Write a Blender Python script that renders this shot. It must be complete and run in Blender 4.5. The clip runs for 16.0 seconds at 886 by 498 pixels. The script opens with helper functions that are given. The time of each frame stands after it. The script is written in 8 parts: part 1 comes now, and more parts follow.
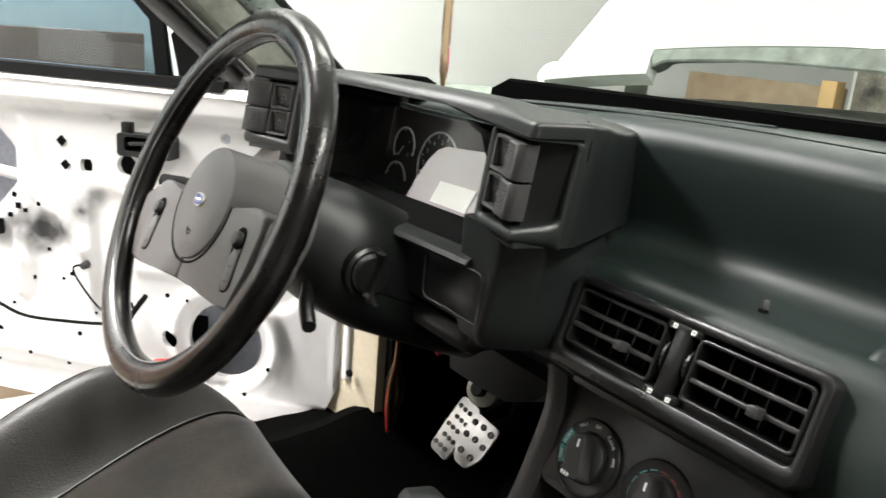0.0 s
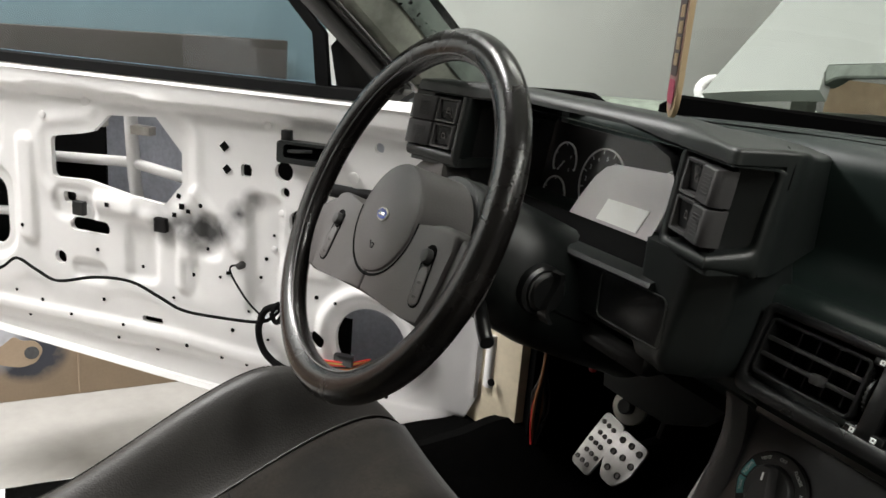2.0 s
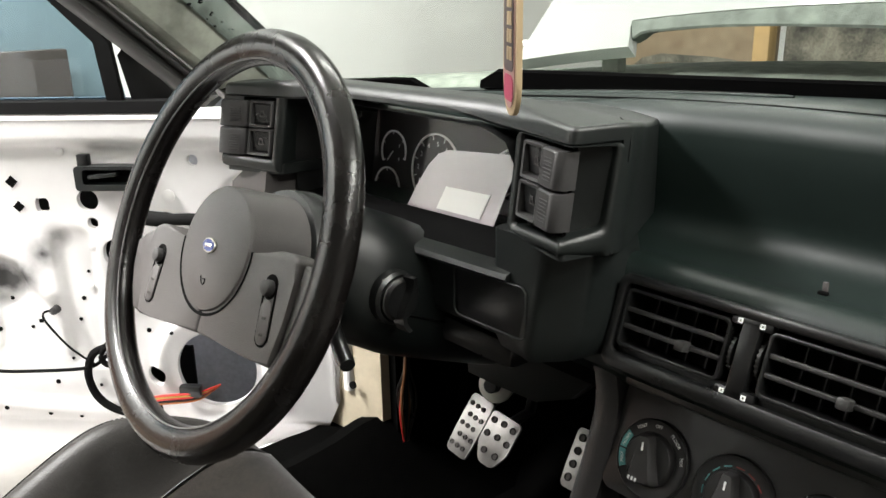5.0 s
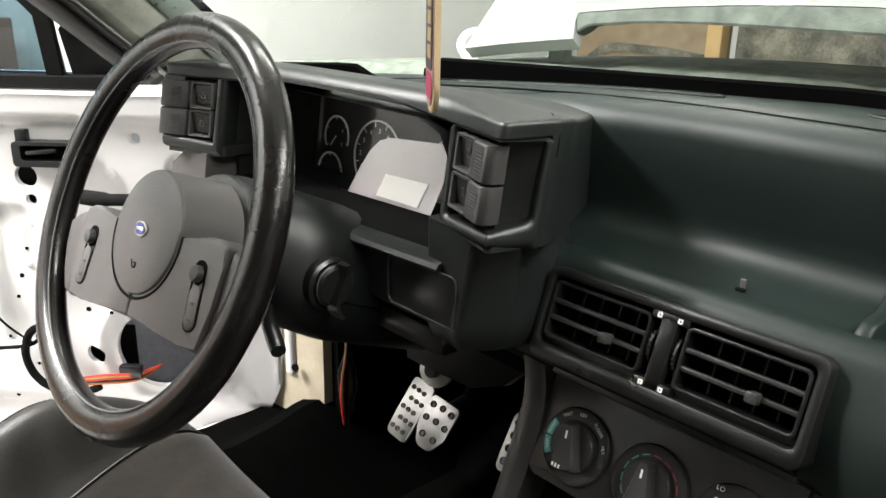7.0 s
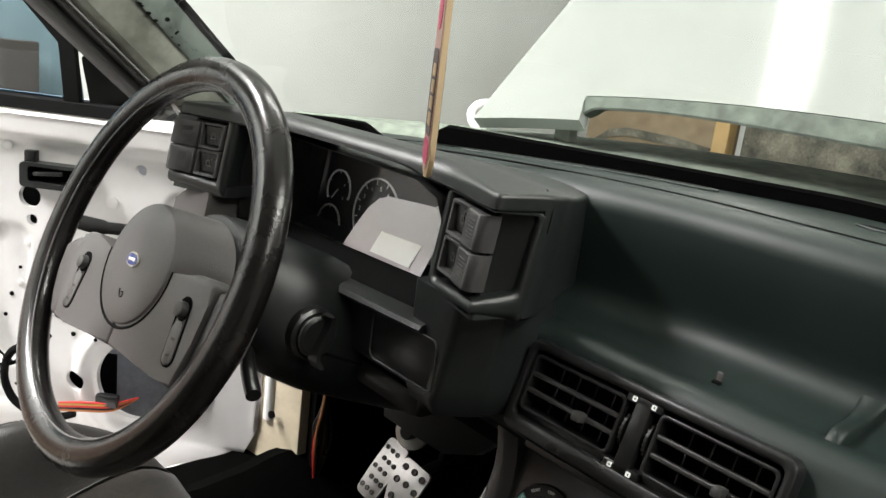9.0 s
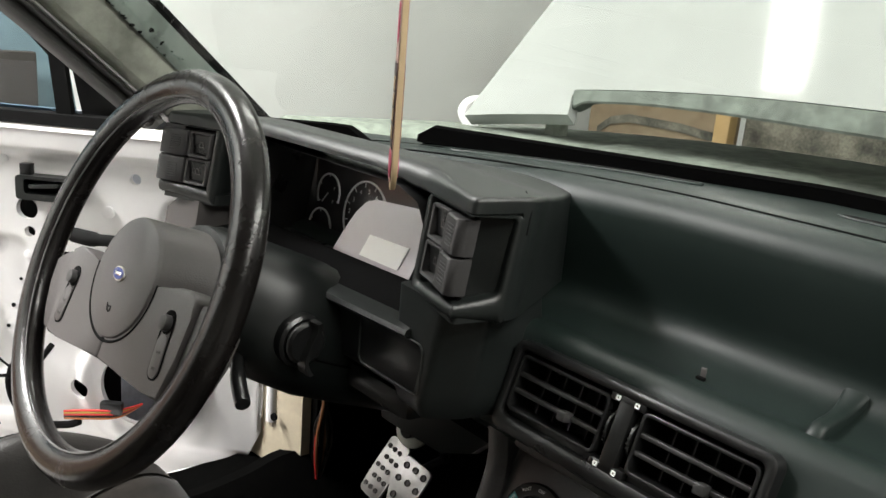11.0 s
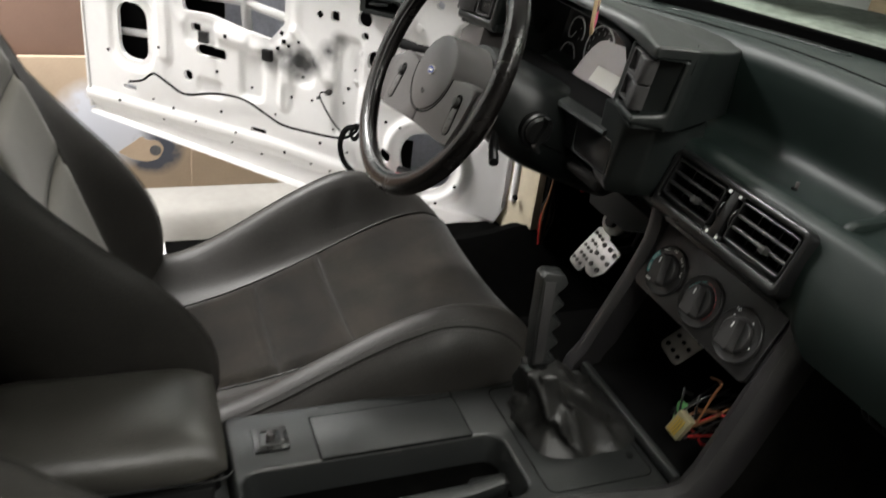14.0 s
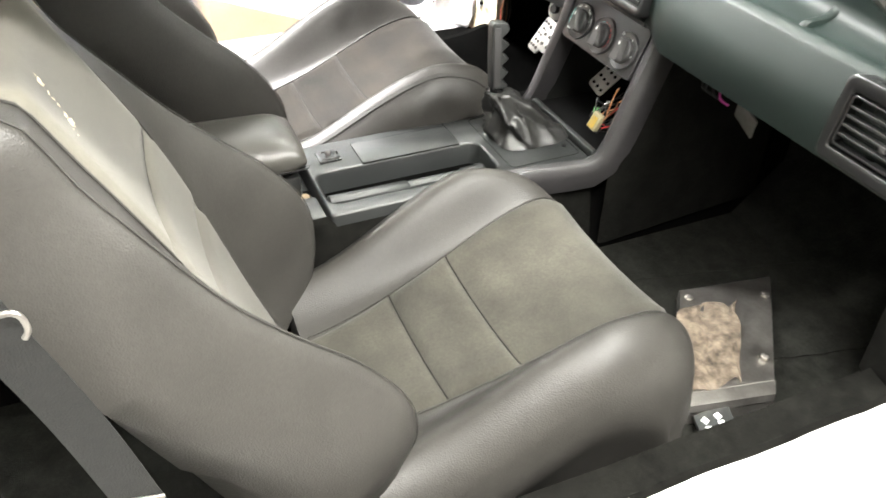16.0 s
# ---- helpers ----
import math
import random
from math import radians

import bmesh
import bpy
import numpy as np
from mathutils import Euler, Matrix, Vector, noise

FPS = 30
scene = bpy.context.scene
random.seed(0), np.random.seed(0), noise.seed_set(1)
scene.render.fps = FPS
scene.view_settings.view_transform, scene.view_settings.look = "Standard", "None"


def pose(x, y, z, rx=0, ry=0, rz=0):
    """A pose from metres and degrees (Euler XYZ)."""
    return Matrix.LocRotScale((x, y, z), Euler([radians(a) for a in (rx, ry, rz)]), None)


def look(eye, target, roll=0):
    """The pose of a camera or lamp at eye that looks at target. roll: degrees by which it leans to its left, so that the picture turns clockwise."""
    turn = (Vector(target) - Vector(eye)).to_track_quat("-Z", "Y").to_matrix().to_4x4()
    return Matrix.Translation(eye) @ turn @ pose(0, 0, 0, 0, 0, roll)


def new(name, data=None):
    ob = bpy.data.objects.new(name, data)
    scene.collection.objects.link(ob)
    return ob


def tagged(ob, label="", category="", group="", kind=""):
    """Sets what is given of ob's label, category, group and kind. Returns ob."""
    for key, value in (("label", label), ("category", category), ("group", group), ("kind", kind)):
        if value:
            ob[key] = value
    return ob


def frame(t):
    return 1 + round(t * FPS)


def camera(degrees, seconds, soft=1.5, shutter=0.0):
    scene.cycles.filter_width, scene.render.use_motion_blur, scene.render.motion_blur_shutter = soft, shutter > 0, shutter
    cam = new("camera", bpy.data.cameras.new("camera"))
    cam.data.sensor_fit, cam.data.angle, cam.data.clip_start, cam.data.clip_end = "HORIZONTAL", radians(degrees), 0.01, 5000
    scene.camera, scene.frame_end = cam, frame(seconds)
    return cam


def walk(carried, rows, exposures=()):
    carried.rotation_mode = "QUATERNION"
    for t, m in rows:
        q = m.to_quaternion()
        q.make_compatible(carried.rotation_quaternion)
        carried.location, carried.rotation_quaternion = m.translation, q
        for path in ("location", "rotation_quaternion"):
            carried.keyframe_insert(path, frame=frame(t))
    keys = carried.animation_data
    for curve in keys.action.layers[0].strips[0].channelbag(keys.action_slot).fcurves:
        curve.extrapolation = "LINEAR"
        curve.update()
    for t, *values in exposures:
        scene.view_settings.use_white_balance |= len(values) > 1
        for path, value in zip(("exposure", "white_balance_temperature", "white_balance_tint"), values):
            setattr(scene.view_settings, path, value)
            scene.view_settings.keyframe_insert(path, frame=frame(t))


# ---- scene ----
cam = camera(57.19, 16.0, shutter=0.35)
PATH = [
    (0.0, (0.375, -0.499, 1.013), (-0.4162, 0.0518, 0.7478), 4.76),
    (0.5, (0.363, -0.531, 1.018), (-0.4512, -0.0186, 0.7462), 5.22),
    (1.0, (0.353, -0.546, 1.019), (-0.4708, -0.0511, 0.7413), 5.55),
    (1.5, (0.340, -0.558, 1.021), (-0.5012, -0.0878, 0.7556), 5.23),
    (2.0, (0.338, -0.563, 1.025), (-0.5142, -0.1185, 0.7502), 4.67),
    (2.5, (0.342, -0.574, 1.032), (-0.5230, -0.1516, 0.7631), 4.51),
    (3.0, (0.331, -0.582, 1.028), (-0.5358, -0.1602, 0.7623), 3.74),
    (3.5, (0.283, -0.549, 1.043), (-0.5150, -0.0145, 0.7646), -0.00),
    (4.0, (0.286, -0.542, 1.042), (-0.4673, 0.0500, 0.7547), -0.39),
    (4.5, (0.283, -0.542, 1.042), (-0.4580, 0.0607, 0.7474), -1.00),
    (7.0, (0.304, -0.526, 1.053), (-0.3915, 0.1151, 0.7290), 1.15),
    (7.5, (0.309, -0.528, 1.052), (-0.3845, 0.1205, 0.7386), 2.01),
    (8.0, (0.314, -0.530, 1.048), (-0.3797, 0.1244, 0.7483), 2.95),
    (8.5, (0.325, -0.524, 1.061), (-0.3717, 0.1399, 0.7877), 6.98),
    (9.0, (0.316, -0.525, 1.056), (-0.3987, 0.1290, 0.8060), 7.13),
    (11.5, (0.339, -0.495, 1.074), (-0.3814, 0.1461, 0.8088), 4.90),
    (12.0, (0.353, -0.486, 1.081), (-0.3669, 0.1547, 0.8132), 6.35),
    (12.5, (0.393, -0.503, 1.108), (-0.3283, 0.1323, 0.8339), 8.06),
    (13.0, (0.461, -0.555, 1.125), (-0.3446, -0.0451, 0.8240), 7.87),
    (13.5, (0.590, -0.604, 1.123), (-0.2550, -0.2045, 0.7671), 7.64),
    (14.0, (0.686, -0.672, 1.165), (-0.1191, -0.3192, 0.6882), 7.44),
    (14.5, (0.790, -0.775, 1.204), (0.0041, -0.4551, 0.6749), 6.20),
    (15.0, (0.909, -0.865, 1.223), (0.1697, -0.5539, 0.6263), 5.25),
    (15.5, (1.057, -0.878, 1.233), (0.3561, -0.5683, 0.5897), 3.99),
    (16.0, (1.216, -0.871, 1.254), (0.4893, -0.5461, 0.6483), 1.16),
]
EXPOSURES = [(0.0, 1.15), (0.5, 0.4), (2.5, 0.1), (3.2, 0.2), (4.2, 0.8), (7.0, 1.1), (8.0, 1.0), (9.0, 0.75), (12.5, 0.6), (13.5, 0.25), (14.0, 0.3), (14.5, 1.0), (15.0, 1.6), (15.5, 2.4), (16.0, 2.75)]
walk(cam, [(t, look(eye, target, roll)) for t, eye, target, roll in PATH], EXPOSURES)

# ---- world and lamps: a closed garage with white tube lamps ----
world = bpy.data.worlds.new("garage_air")
world.use_nodes = True
world.node_tree.nodes["Background"].inputs[0].default_value = (0.8, 0.9, 1.0, 1)
world.node_tree.nodes["Background"].inputs[1].default_value = 0.01
scene.world = world


def tube_lamp(x, y, z, sx, sy, watts, colour=(1.0, 0.98, 0.93)):
    lamp = bpy.data.lights.new("tube_light", "AREA")
    lamp.shape, lamp.size, lamp.size_y, lamp.energy, lamp.color = "RECTANGLE", sx, sy, watts, colour
    ob = new("tube_light", lamp)
    ob.matrix_world = pose(x, y, z)
    return ob


LAMPS = [(-0.93, 0.80, 2.46, 0.14, 1.5, 9), (1.15, 0.45, 2.46, 0.16, 1.5, 32), (1.75, -0.9, 2.46, 0.16, 1.5, 32), (-1.45, -1.3, 2.46, 0.16, 1.5, 120)]
for row in LAMPS[:3]:
    tube_lamp(*row)
tube_lamp(*LAMPS[3], colour=(1.0, 0.975, 0.96))


# ---- mesh helpers ----
def base(ob):
    v = Vector((0, 0, 0))
    while ob is not None:
        v += ob.location
        ob = ob.parent
    return v


def thing(name, at, label, category, group="", kind=""):
    ob = new(name)
    ob.location = at
    ob.empty_display_size = 0.05
    return tagged(ob, label, category, group, kind)


def part(name, bm, material, parent=None, label="", sharp=38.0):
    me = bpy.data.meshes.new(name)
    if parent is not None:
        bmesh.ops.translate(bm, verts=bm.verts, vec=-base(parent))
    bmesh.ops.recalc_face_normals(bm, faces=bm.faces)
    for f in bm.faces:
        f.smooth = True
    bm.to_mesh(me)
    bm.free()
    me.set_sharp_from_angle(angle=radians(sharp))
    me.materials.append(material)
    ob = new(name, me)
    ob.parent = parent
    if label:
        ob["label"] = label
    return ob


def structure(name, bm, material, label, category):
    return tagged(part(name, bm, material), label, category, kind="structure")


def mesh():
    return bmesh.new()


def box(bm, c, s, m=None, bevel=0.0, seg=2):
    r = bmesh.ops.create_cube(bm, size=1.0)
    vs = r["verts"]
    bmesh.ops.scale(bm, vec=s, verts=vs)
    if bevel > 0:
        es = list({e for v in vs for e in v.link_edges})
        b = bmesh.ops.bevel(bm, geom=es, offset=min(bevel, min(s) * 0.45), segments=seg, profile=0.5, affect="EDGES")
        vs = list({v for f in b["faces"] for v in f.verts} | {v for v in vs if v.is_valid})
    if m is not None:
        bmesh.ops.transform(bm, matrix=m, verts=vs)
    bmesh.ops.translate(bm, verts=vs, vec=c)
    return vs


def loft(bm, rings, closed=True, caps=True):
    rows = [[bm.verts.new(p) for p in ring] for ring in rings]
    n = len(rows[0])
    for a, b in zip(rows, rows[1:]):
        for i in range(n if closed else n - 1):
            j = (i + 1) % n
            bm.faces.new((a[i], a[j], b[j], b[i]))
    if caps and closed:
        bm.faces.new(rows[0][::-1])
        bm.faces.new(rows[-1])
    return [v for row in rows for v in row]


def tube(bm, pts, r, n=8, closed=False):
    pts = [Vector(p) for p in pts]
    rings = []
    k = len(pts)
    for i, p in enumerate(pts):
        a = pts[(i - 1) % k] if closed or i > 0 else p
        b = pts[(i + 1) % k] if closed or i < k - 1 else p
        t = (b - a).normalized()
        side = t.cross(Vector((0.13, 0.21, 0.97))).normalized()
        up = side.cross(t)
        rr = r[i] if isinstance(r, (list, tuple)) else r
        rings.append([p + rr * (math.cos(2 * math.pi * j / n) * side + math.sin(2 * math.pi * j / n) * up) for j in range(n)])
    if closed:
        rings.append(rings[0])
        vs = loft(bm, rings, True, False)
        bmesh.ops.remove_doubles(bm, verts=vs, dist=1e-6)
        return vs
    return loft(bm, rings, True, True)


def smooth_path(pts, k=6):
    pts = [Vector(p) for p in pts]
    out = []
    for i in range(len(pts) - 1):
        p0, p1, p2, p3 = pts[max(i - 1, 0)], pts[i], pts[i + 1], pts[min(i + 2, len(pts) - 1)]
        for j in range(k):
            t = j / k
            out.append(0.5 * ((2 * p1) + (p2 - p0) * t + (2 * p0 - 5 * p1 + 4 * p2 - p3) * t * t + (3 * p1 - p0 - 3 * p2 + p3) * t ** 3))
    out.append(pts[-1])
    return out


def lathe(bm, profile, m, n=32):
    """profile: radius and height pairs along the local z of m."""
    rings = [[m @ Vector((r * math.cos(2 * math.pi * i / n), r * math.sin(2 * math.pi * i / n), z)) for i in range(n)] for r, z in profile]
    return loft(bm, rings, True, True)


def prism(bm, poly, m, depth, bevel=0.0, seg=2):
    """A flat polygon in the local xy of m, extruded along its local z."""
    lo = [bm.verts.new(m @ Vector((x, y, 0))) for x, y in poly]
    hi = [bm.verts.new(m @ Vector((x, y, depth))) for x, y in poly]
    n = len(poly)
    fs = [bm.faces.new(lo[::-1]), bm.faces.new(hi)]
    for i in range(n):
        fs.append(bm.faces.new((lo[i], lo[(i + 1) % n], hi[(i + 1) % n], hi[i])))
    if bevel > 0:
        es = list({e for f in fs for e in f.edges})
        bmesh.ops.bevel(bm, geom=es, offset=bevel, segments=seg, profile=0.5, affect="EDGES")


def rounded(x0, y0, x1, y1, r, k=5):
    out = []
    for cx, cy, a in ((x1 - r, y1 - r, 0), (x0 + r, y1 - r, 90), (x0 + r, y0 + r, 180), (x1 - r, y0 + r, 270)):
        for i in range(k + 1):
            t = radians(a + 90 * i / k)
            out.append((cx + r * math.cos(t), cy + r * math.sin(t)))
    return out


def frame_prism(bm, outer, inner, m, depth):
    """A flat ring between two loops of the same count, extruded along the local z of m."""
    n = len(outer)
    L = [[bm.verts.new(m @ Vector((x, y, z))) for x, y in loop] for loop, z in ((outer, 0), (outer, depth), (inner, depth), (inner, 0))]
    for a, b in ((0, 1), (1, 2), (2, 3), (3, 0)):
        for i in range(n):
            j = (i + 1) % n
            bm.faces.new((L[a][i], L[a][j], L[b][j], L[b][i]))


def fillet(poly, r, k=4):
    out = []
    n = len(poly)
    for i in range(n):
        p, a_, c_ = Vector(poly[i]), Vector(poly[i - 1]), Vector(poly[(i + 1) % n])
        u, v = (a_ - p).normalized(), (c_ - p).normalized()
        p0, p2 = p + u * r, p + v * r
        for j in range(k + 1):
            t = j / k
            out.append(p0 * (1 - t) ** 2 + p * 2 * t * (1 - t) + p2 * t * t)
    return out


def soft_frame(bm, outer, inner, m, depth, r=0.002):
    """A flat ring with rounded front edges."""
    a = [(p[0] + (q[0] - p[0]) * 0.25, p[1] + (q[1] - p[1]) * 0.25) for p, q in zip(outer, inner)]
    c = [(p[0] + (q[0] - p[0]) * 0.75, p[1] + (q[1] - p[1]) * 0.75) for p, q in zip(outer, inner)]
    e = [(p[0] + (q[0] - p[0]) * 0.07, p[1] + (q[1] - p[1]) * 0.07) for p, q in zip(outer, inner)]
    f = [(p[0] + (q[0] - p[0]) * 0.93, p[1] + (q[1] - p[1]) * 0.93) for p, q in zip(outer, inner)]
    loft(bm, [[m @ Vector((x, y, z)) for x, y in loop] for loop, z in ((outer, 0), (outer, depth - r), (e, depth - r * 0.3), (a, depth), (c, depth), (f, depth - r * 0.3), (inner, depth - r), (inner, 0))], True, False)


def grid_surface(bm, nu, nv, fn):
    vs = [[bm.verts.new(fn(i / nu, j / nv)) for j in range(nv + 1)] for i in range(nu + 1)]
    for i in range(nu):
        for j in range(nv):
            bm.faces.new((vs[i][j], vs[i + 1][j], vs[i + 1][j + 1], vs[i][j + 1]))
    return vs


def frame3(o, ex, ey):
    ex = Vector(ex).normalized()
    ez = ex.cross(Vector(ey)).normalized()
    ey = ez.cross(ex)
    m = Matrix.Identity(4)
    for i in range(3):
        m[i][0], m[i][1], m[i][2], m[i][3] = ex[i], ey[i], ez[i], o[i]
    return m


def smoothstep(a, b, x):
    t = min(max((x - a) / (b - a), 0.0), 1.0)
    return t * t * (3 - 2 * t)


# ---- materials ----
def mat(name, col, rough=0.5, metal=0.0, var=0.18, scale=14.0, bump=0.08, fine=380.0, spec=0.5, col2=None, stain=0.5, grain="NOISE", rvar=0.12, sheen=0.0, coat=0.0):
    m = bpy.data.materials.new(name)
    m.use_nodes = True
    nt = m.node_tree
    N, L = nt.nodes, nt.links
    b = N["Principled BSDF"]
    tc = N.new("ShaderNodeTexCoord")
    n1 = N.new("ShaderNodeTexNoise")
    n1.inputs["Scale"].default_value, n1.inputs["Detail"].default_value, n1.inputs["Roughness"].default_value = scale, 6, 0.62
    n2 = N.new("ShaderNodeTexNoise")
    n2.inputs["Scale"].default_value, n2.inputs["Detail"].default_value = fine * 0.35, 3
    if grain == "VORONOI":
        n3 = N.new("ShaderNodeTexVoronoi")
        n3.feature = "SMOOTH_F1"
        n3.inputs["Scale"].default_value = fine
        h = n3.outputs["Distance"]
    else:
        n3 = N.new("ShaderNodeTexNoise")
        n3.inputs["Scale"].default_value, n3.inputs["Detail"].default_value = fine, 3
        h = n3.outputs["Fac"]
    for n in (n1, n2, n3):
        L.new(tc.outputs["Object"], n.inputs["Vector"])
    ramp = N.new("ShaderNodeValToRGB")
    ramp.color_ramp.elements[0].position, ramp.color_ramp.elements[1].position = 0.5 - 0.5 * stain, 0.5 + 0.5 * stain
    L.new(n1.outputs["Fac"], ramp.inputs[0])
    c2 = col2 or tuple(min(1.0, c * (1 + var)) for c in col)
    c1 = tuple(c * (1 - var) for c in col)
    ramp.color_ramp.elements[0].color, ramp.color_ramp.elements[1].color = (*c1, 1), (*c2, 1)
    mul = N.new("ShaderNodeMixRGB")
    mul.blend_type = "MULTIPLY"
    mul.inputs[0].default_value = min(1.0, var * 1.2)
    L.new(ramp.outputs[0], mul.inputs[1])
    L.new(n2.outputs["Fac"], mul.inputs[2])
    L.new(mul.outputs[0], b.inputs["Base Color"])
    mr = N.new("ShaderNodeMapRange")
    mr.inputs["To Min"].default_value, mr.inputs["To Max"].default_value = max(0.02, rough - rvar), min(1.0, rough + rvar)
    L.new(n1.outputs["Fac"], mr.inputs["Value"])
    L.new(mr.outputs[0], b.inputs["Roughness"])
    b.inputs["Metallic"].default_value = metal
    b.inputs["Specular IOR Level"].default_value = spec
    b.inputs["Sheen Weight"].default_value = sheen
    b.inputs["Coat Weight"].default_value = coat
    bp = N.new("ShaderNodeBump")
    bp.inputs["Strength"].default_value, bp.inputs["Distance"].default_value = bump, 0.0012
    L.new(h, bp.inputs["Height"])
    L.new(bp.outputs[0], b.inputs["Normal"])
    return m


def glass(name, tint=(1, 1, 1), rough=0.0):
    """A thin pane: mostly clear, with a Fresnel-weighted mirror on it."""
    m = bpy.data.materials.new(name)
    m.use_nodes = True
    nt = m.node_tree
    N, L = nt.nodes, nt.links
    N.remove(N["Principled BSDF"])
    tr, gl, mx, lw = N.new("ShaderNodeBsdfTransparent"), N.new("ShaderNodeBsdfGlossy"), N.new("ShaderNodeMixShader"), N.new("ShaderNodeLayerWeight")
    tr.inputs[0].default_value = (*tint, 1)
    gl.inputs["Roughness"].default_value = rough
    lw.inputs["Blend"].default_value = 0.5
    pw, sc = N.new("ShaderNodeMath"), N.new("ShaderNodeMath")
    pw.operation, sc.operation = "POWER", "MULTIPLY_ADD"
    pw.inputs[1].default_value, sc.inputs[1].default_value, sc.inputs[2].default_value = 5.0, 0.6, 0.03
    L.new(lw.outputs["Facing"], pw.inputs[0])
    L.new(pw.outputs[0], sc.inputs[0])
    L.new(sc.outputs[0], mx.inputs[0])
    L.new(tr.outputs[0], mx.inputs[1])
    L.new(gl.outputs[0], mx.inputs[2])
    L.new(mx.outputs[0], N["Material Output"].inputs[0])
    return m


def glow(name, col, strength):
    m = bpy.data.materials.new(name)
    m.use_nodes = True
    b = m.node_tree.nodes["Principled BSDF"]
    b.inputs["Base Color"].default_value = (*col, 1)
    b.inputs["Emission Color"].default_value = (*col, 1)
    b.inputs["Emission Strength"].default_value = strength
    return m


M_DASH = mat("dash_plastic", (0.0078, 0.0138, 0.0118), 0.47, var=0.12, scale=5, bump=0.07, fine=1700, grain="VORONOI", spec=0.30)
M_POD = mat("pod_plastic", (0.0066, 0.0088, 0.0081), 0.42, var=0.12, scale=6, bump=0.12, fine=1500, grain="VORONOI", spec=0.5)
M_SHROUD = mat("shroud_plastic", (0.0036, 0.0052, 0.0048), 0.42, var=0.15, scale=6, bump=0.12, fine=1500, grain="VORONOI", spec=0.42)
M_BLACK = mat("black_plastic", (0.008, 0.0083, 0.0083), 0.30, var=0.2, scale=12, bump=0.1)
M_PANEL = mat("heater_panel_plastic", (0.024, 0.0238, 0.0238), 0.36, var=0.15, scale=12, bump=0.1)
M_SWITCH = mat("switch_plastic", (0.031, 0.030, 0.030), 0.55, var=0.12, scale=30, bump=0.1)
# for dark joints and marks, and for shade painted into openings and recesses
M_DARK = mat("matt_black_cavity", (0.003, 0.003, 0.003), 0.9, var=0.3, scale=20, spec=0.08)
M_RIM = mat("worn_wheel_leather", (0.0078, 0.0066, 0.0062), 0.25, var=0.25, scale=26, bump=0.10, fine=340, spec=0.42, grain="VORONOI", rvar=0.14)
M_HUB = mat("grey_wheel_plastic", (0.074, 0.068, 0.066), 0.5, var=0.12, scale=20, bump=0.2, fine=900, grain="VORONOI")
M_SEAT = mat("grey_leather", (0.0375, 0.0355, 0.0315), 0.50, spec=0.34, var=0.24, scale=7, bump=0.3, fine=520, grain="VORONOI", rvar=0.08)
# darker copy of the same leather, as the driver's seat stands in less light
M_SEATSHADE = mat("shaded_grey_leather", (0.0275, 0.0255, 0.0228), 0.50, spec=0.32, var=0.3, scale=7, bump=0.3, fine=520, grain="VORONOI", rvar=0.12)
# suede tones by panel: driver's cushion darkest, backrests palest
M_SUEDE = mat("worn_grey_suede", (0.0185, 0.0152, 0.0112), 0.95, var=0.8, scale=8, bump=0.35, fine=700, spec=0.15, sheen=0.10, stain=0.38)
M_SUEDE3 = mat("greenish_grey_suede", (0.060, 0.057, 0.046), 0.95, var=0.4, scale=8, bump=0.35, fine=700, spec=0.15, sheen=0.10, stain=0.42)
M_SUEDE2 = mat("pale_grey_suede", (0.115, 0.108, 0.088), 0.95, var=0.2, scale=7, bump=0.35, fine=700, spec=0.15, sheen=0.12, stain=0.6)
M_SEAMS = mat("dark_grey_seam_thread", (0.016, 0.0155, 0.014), 0.9, var=0.2, scale=60, spec=0.15)
M_STITCH = mat("grey_stitching", (0.055, 0.052, 0.047), 0.8)
M_ARM = mat("armrest_vinyl", (0.050, 0.048, 0.042), 0.34, var=0.12, scale=9, bump=0.3, fine=600, grain="VORONOI")
M_CONSOLE = mat("console_plastic", (0.018, 0.0195, 0.019), 0.38, spec=0.65, var=0.15, scale=8, bump=0.25, fine=900, grain="VORONOI")
# console plastic with a lighter base colour, for the sheen along the rails
M_RAIL = mat("lit_console_plastic", (0.030, 0.0285, 0.0295), 0.36, spec=0.65, var=0.25, scale=8, bump=0.25, fine=900, grain="VORONOI")
# one dark carpet in three tones: shade by the pedals, light on the passenger side
M_CARPET = mat("shaded_black_carpet", (0.0020, 0.0020, 0.0018), 1.0, var=0.6, scale=60, bump=0.9, fine=600, spec=0.03)
M_CARPET3 = mat("half_lit_dark_carpet", (0.0085, 0.0084, 0.0072), 1.0, var=0.6, scale=30, bump=0.9, fine=600, spec=0.05)
M_CARPET2 = mat("lit_grey_carpet", (0.017, 0.0172, 0.0148), 1.0, var=0.6, scale=30, bump=0.9, fine=600, spec=0.05)
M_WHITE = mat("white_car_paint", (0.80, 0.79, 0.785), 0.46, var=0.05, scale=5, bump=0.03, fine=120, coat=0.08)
# the body's white darkened for the hood, to hold back its strong light
M_HOOD = mat("dimmed_white_hood_paint", (0.265, 0.28, 0.265), 0.10, var=0.06, scale=3, bump=0.008, fine=90, coat=0.5, rvar=0.03)
M_CREAM = mat("cream_primer", (0.66, 0.58, 0.43), 0.5, var=0.12, scale=18, bump=0.05)
M_STEEL = mat("zinc_steel", (0.42, 0.40, 0.37), 0.42, 1.0, var=0.2, scale=30)
M_ALU = mat("brushed_aluminium", (0.27, 0.26, 0.25), 0.45, 1.0, var=0.12, scale=60)
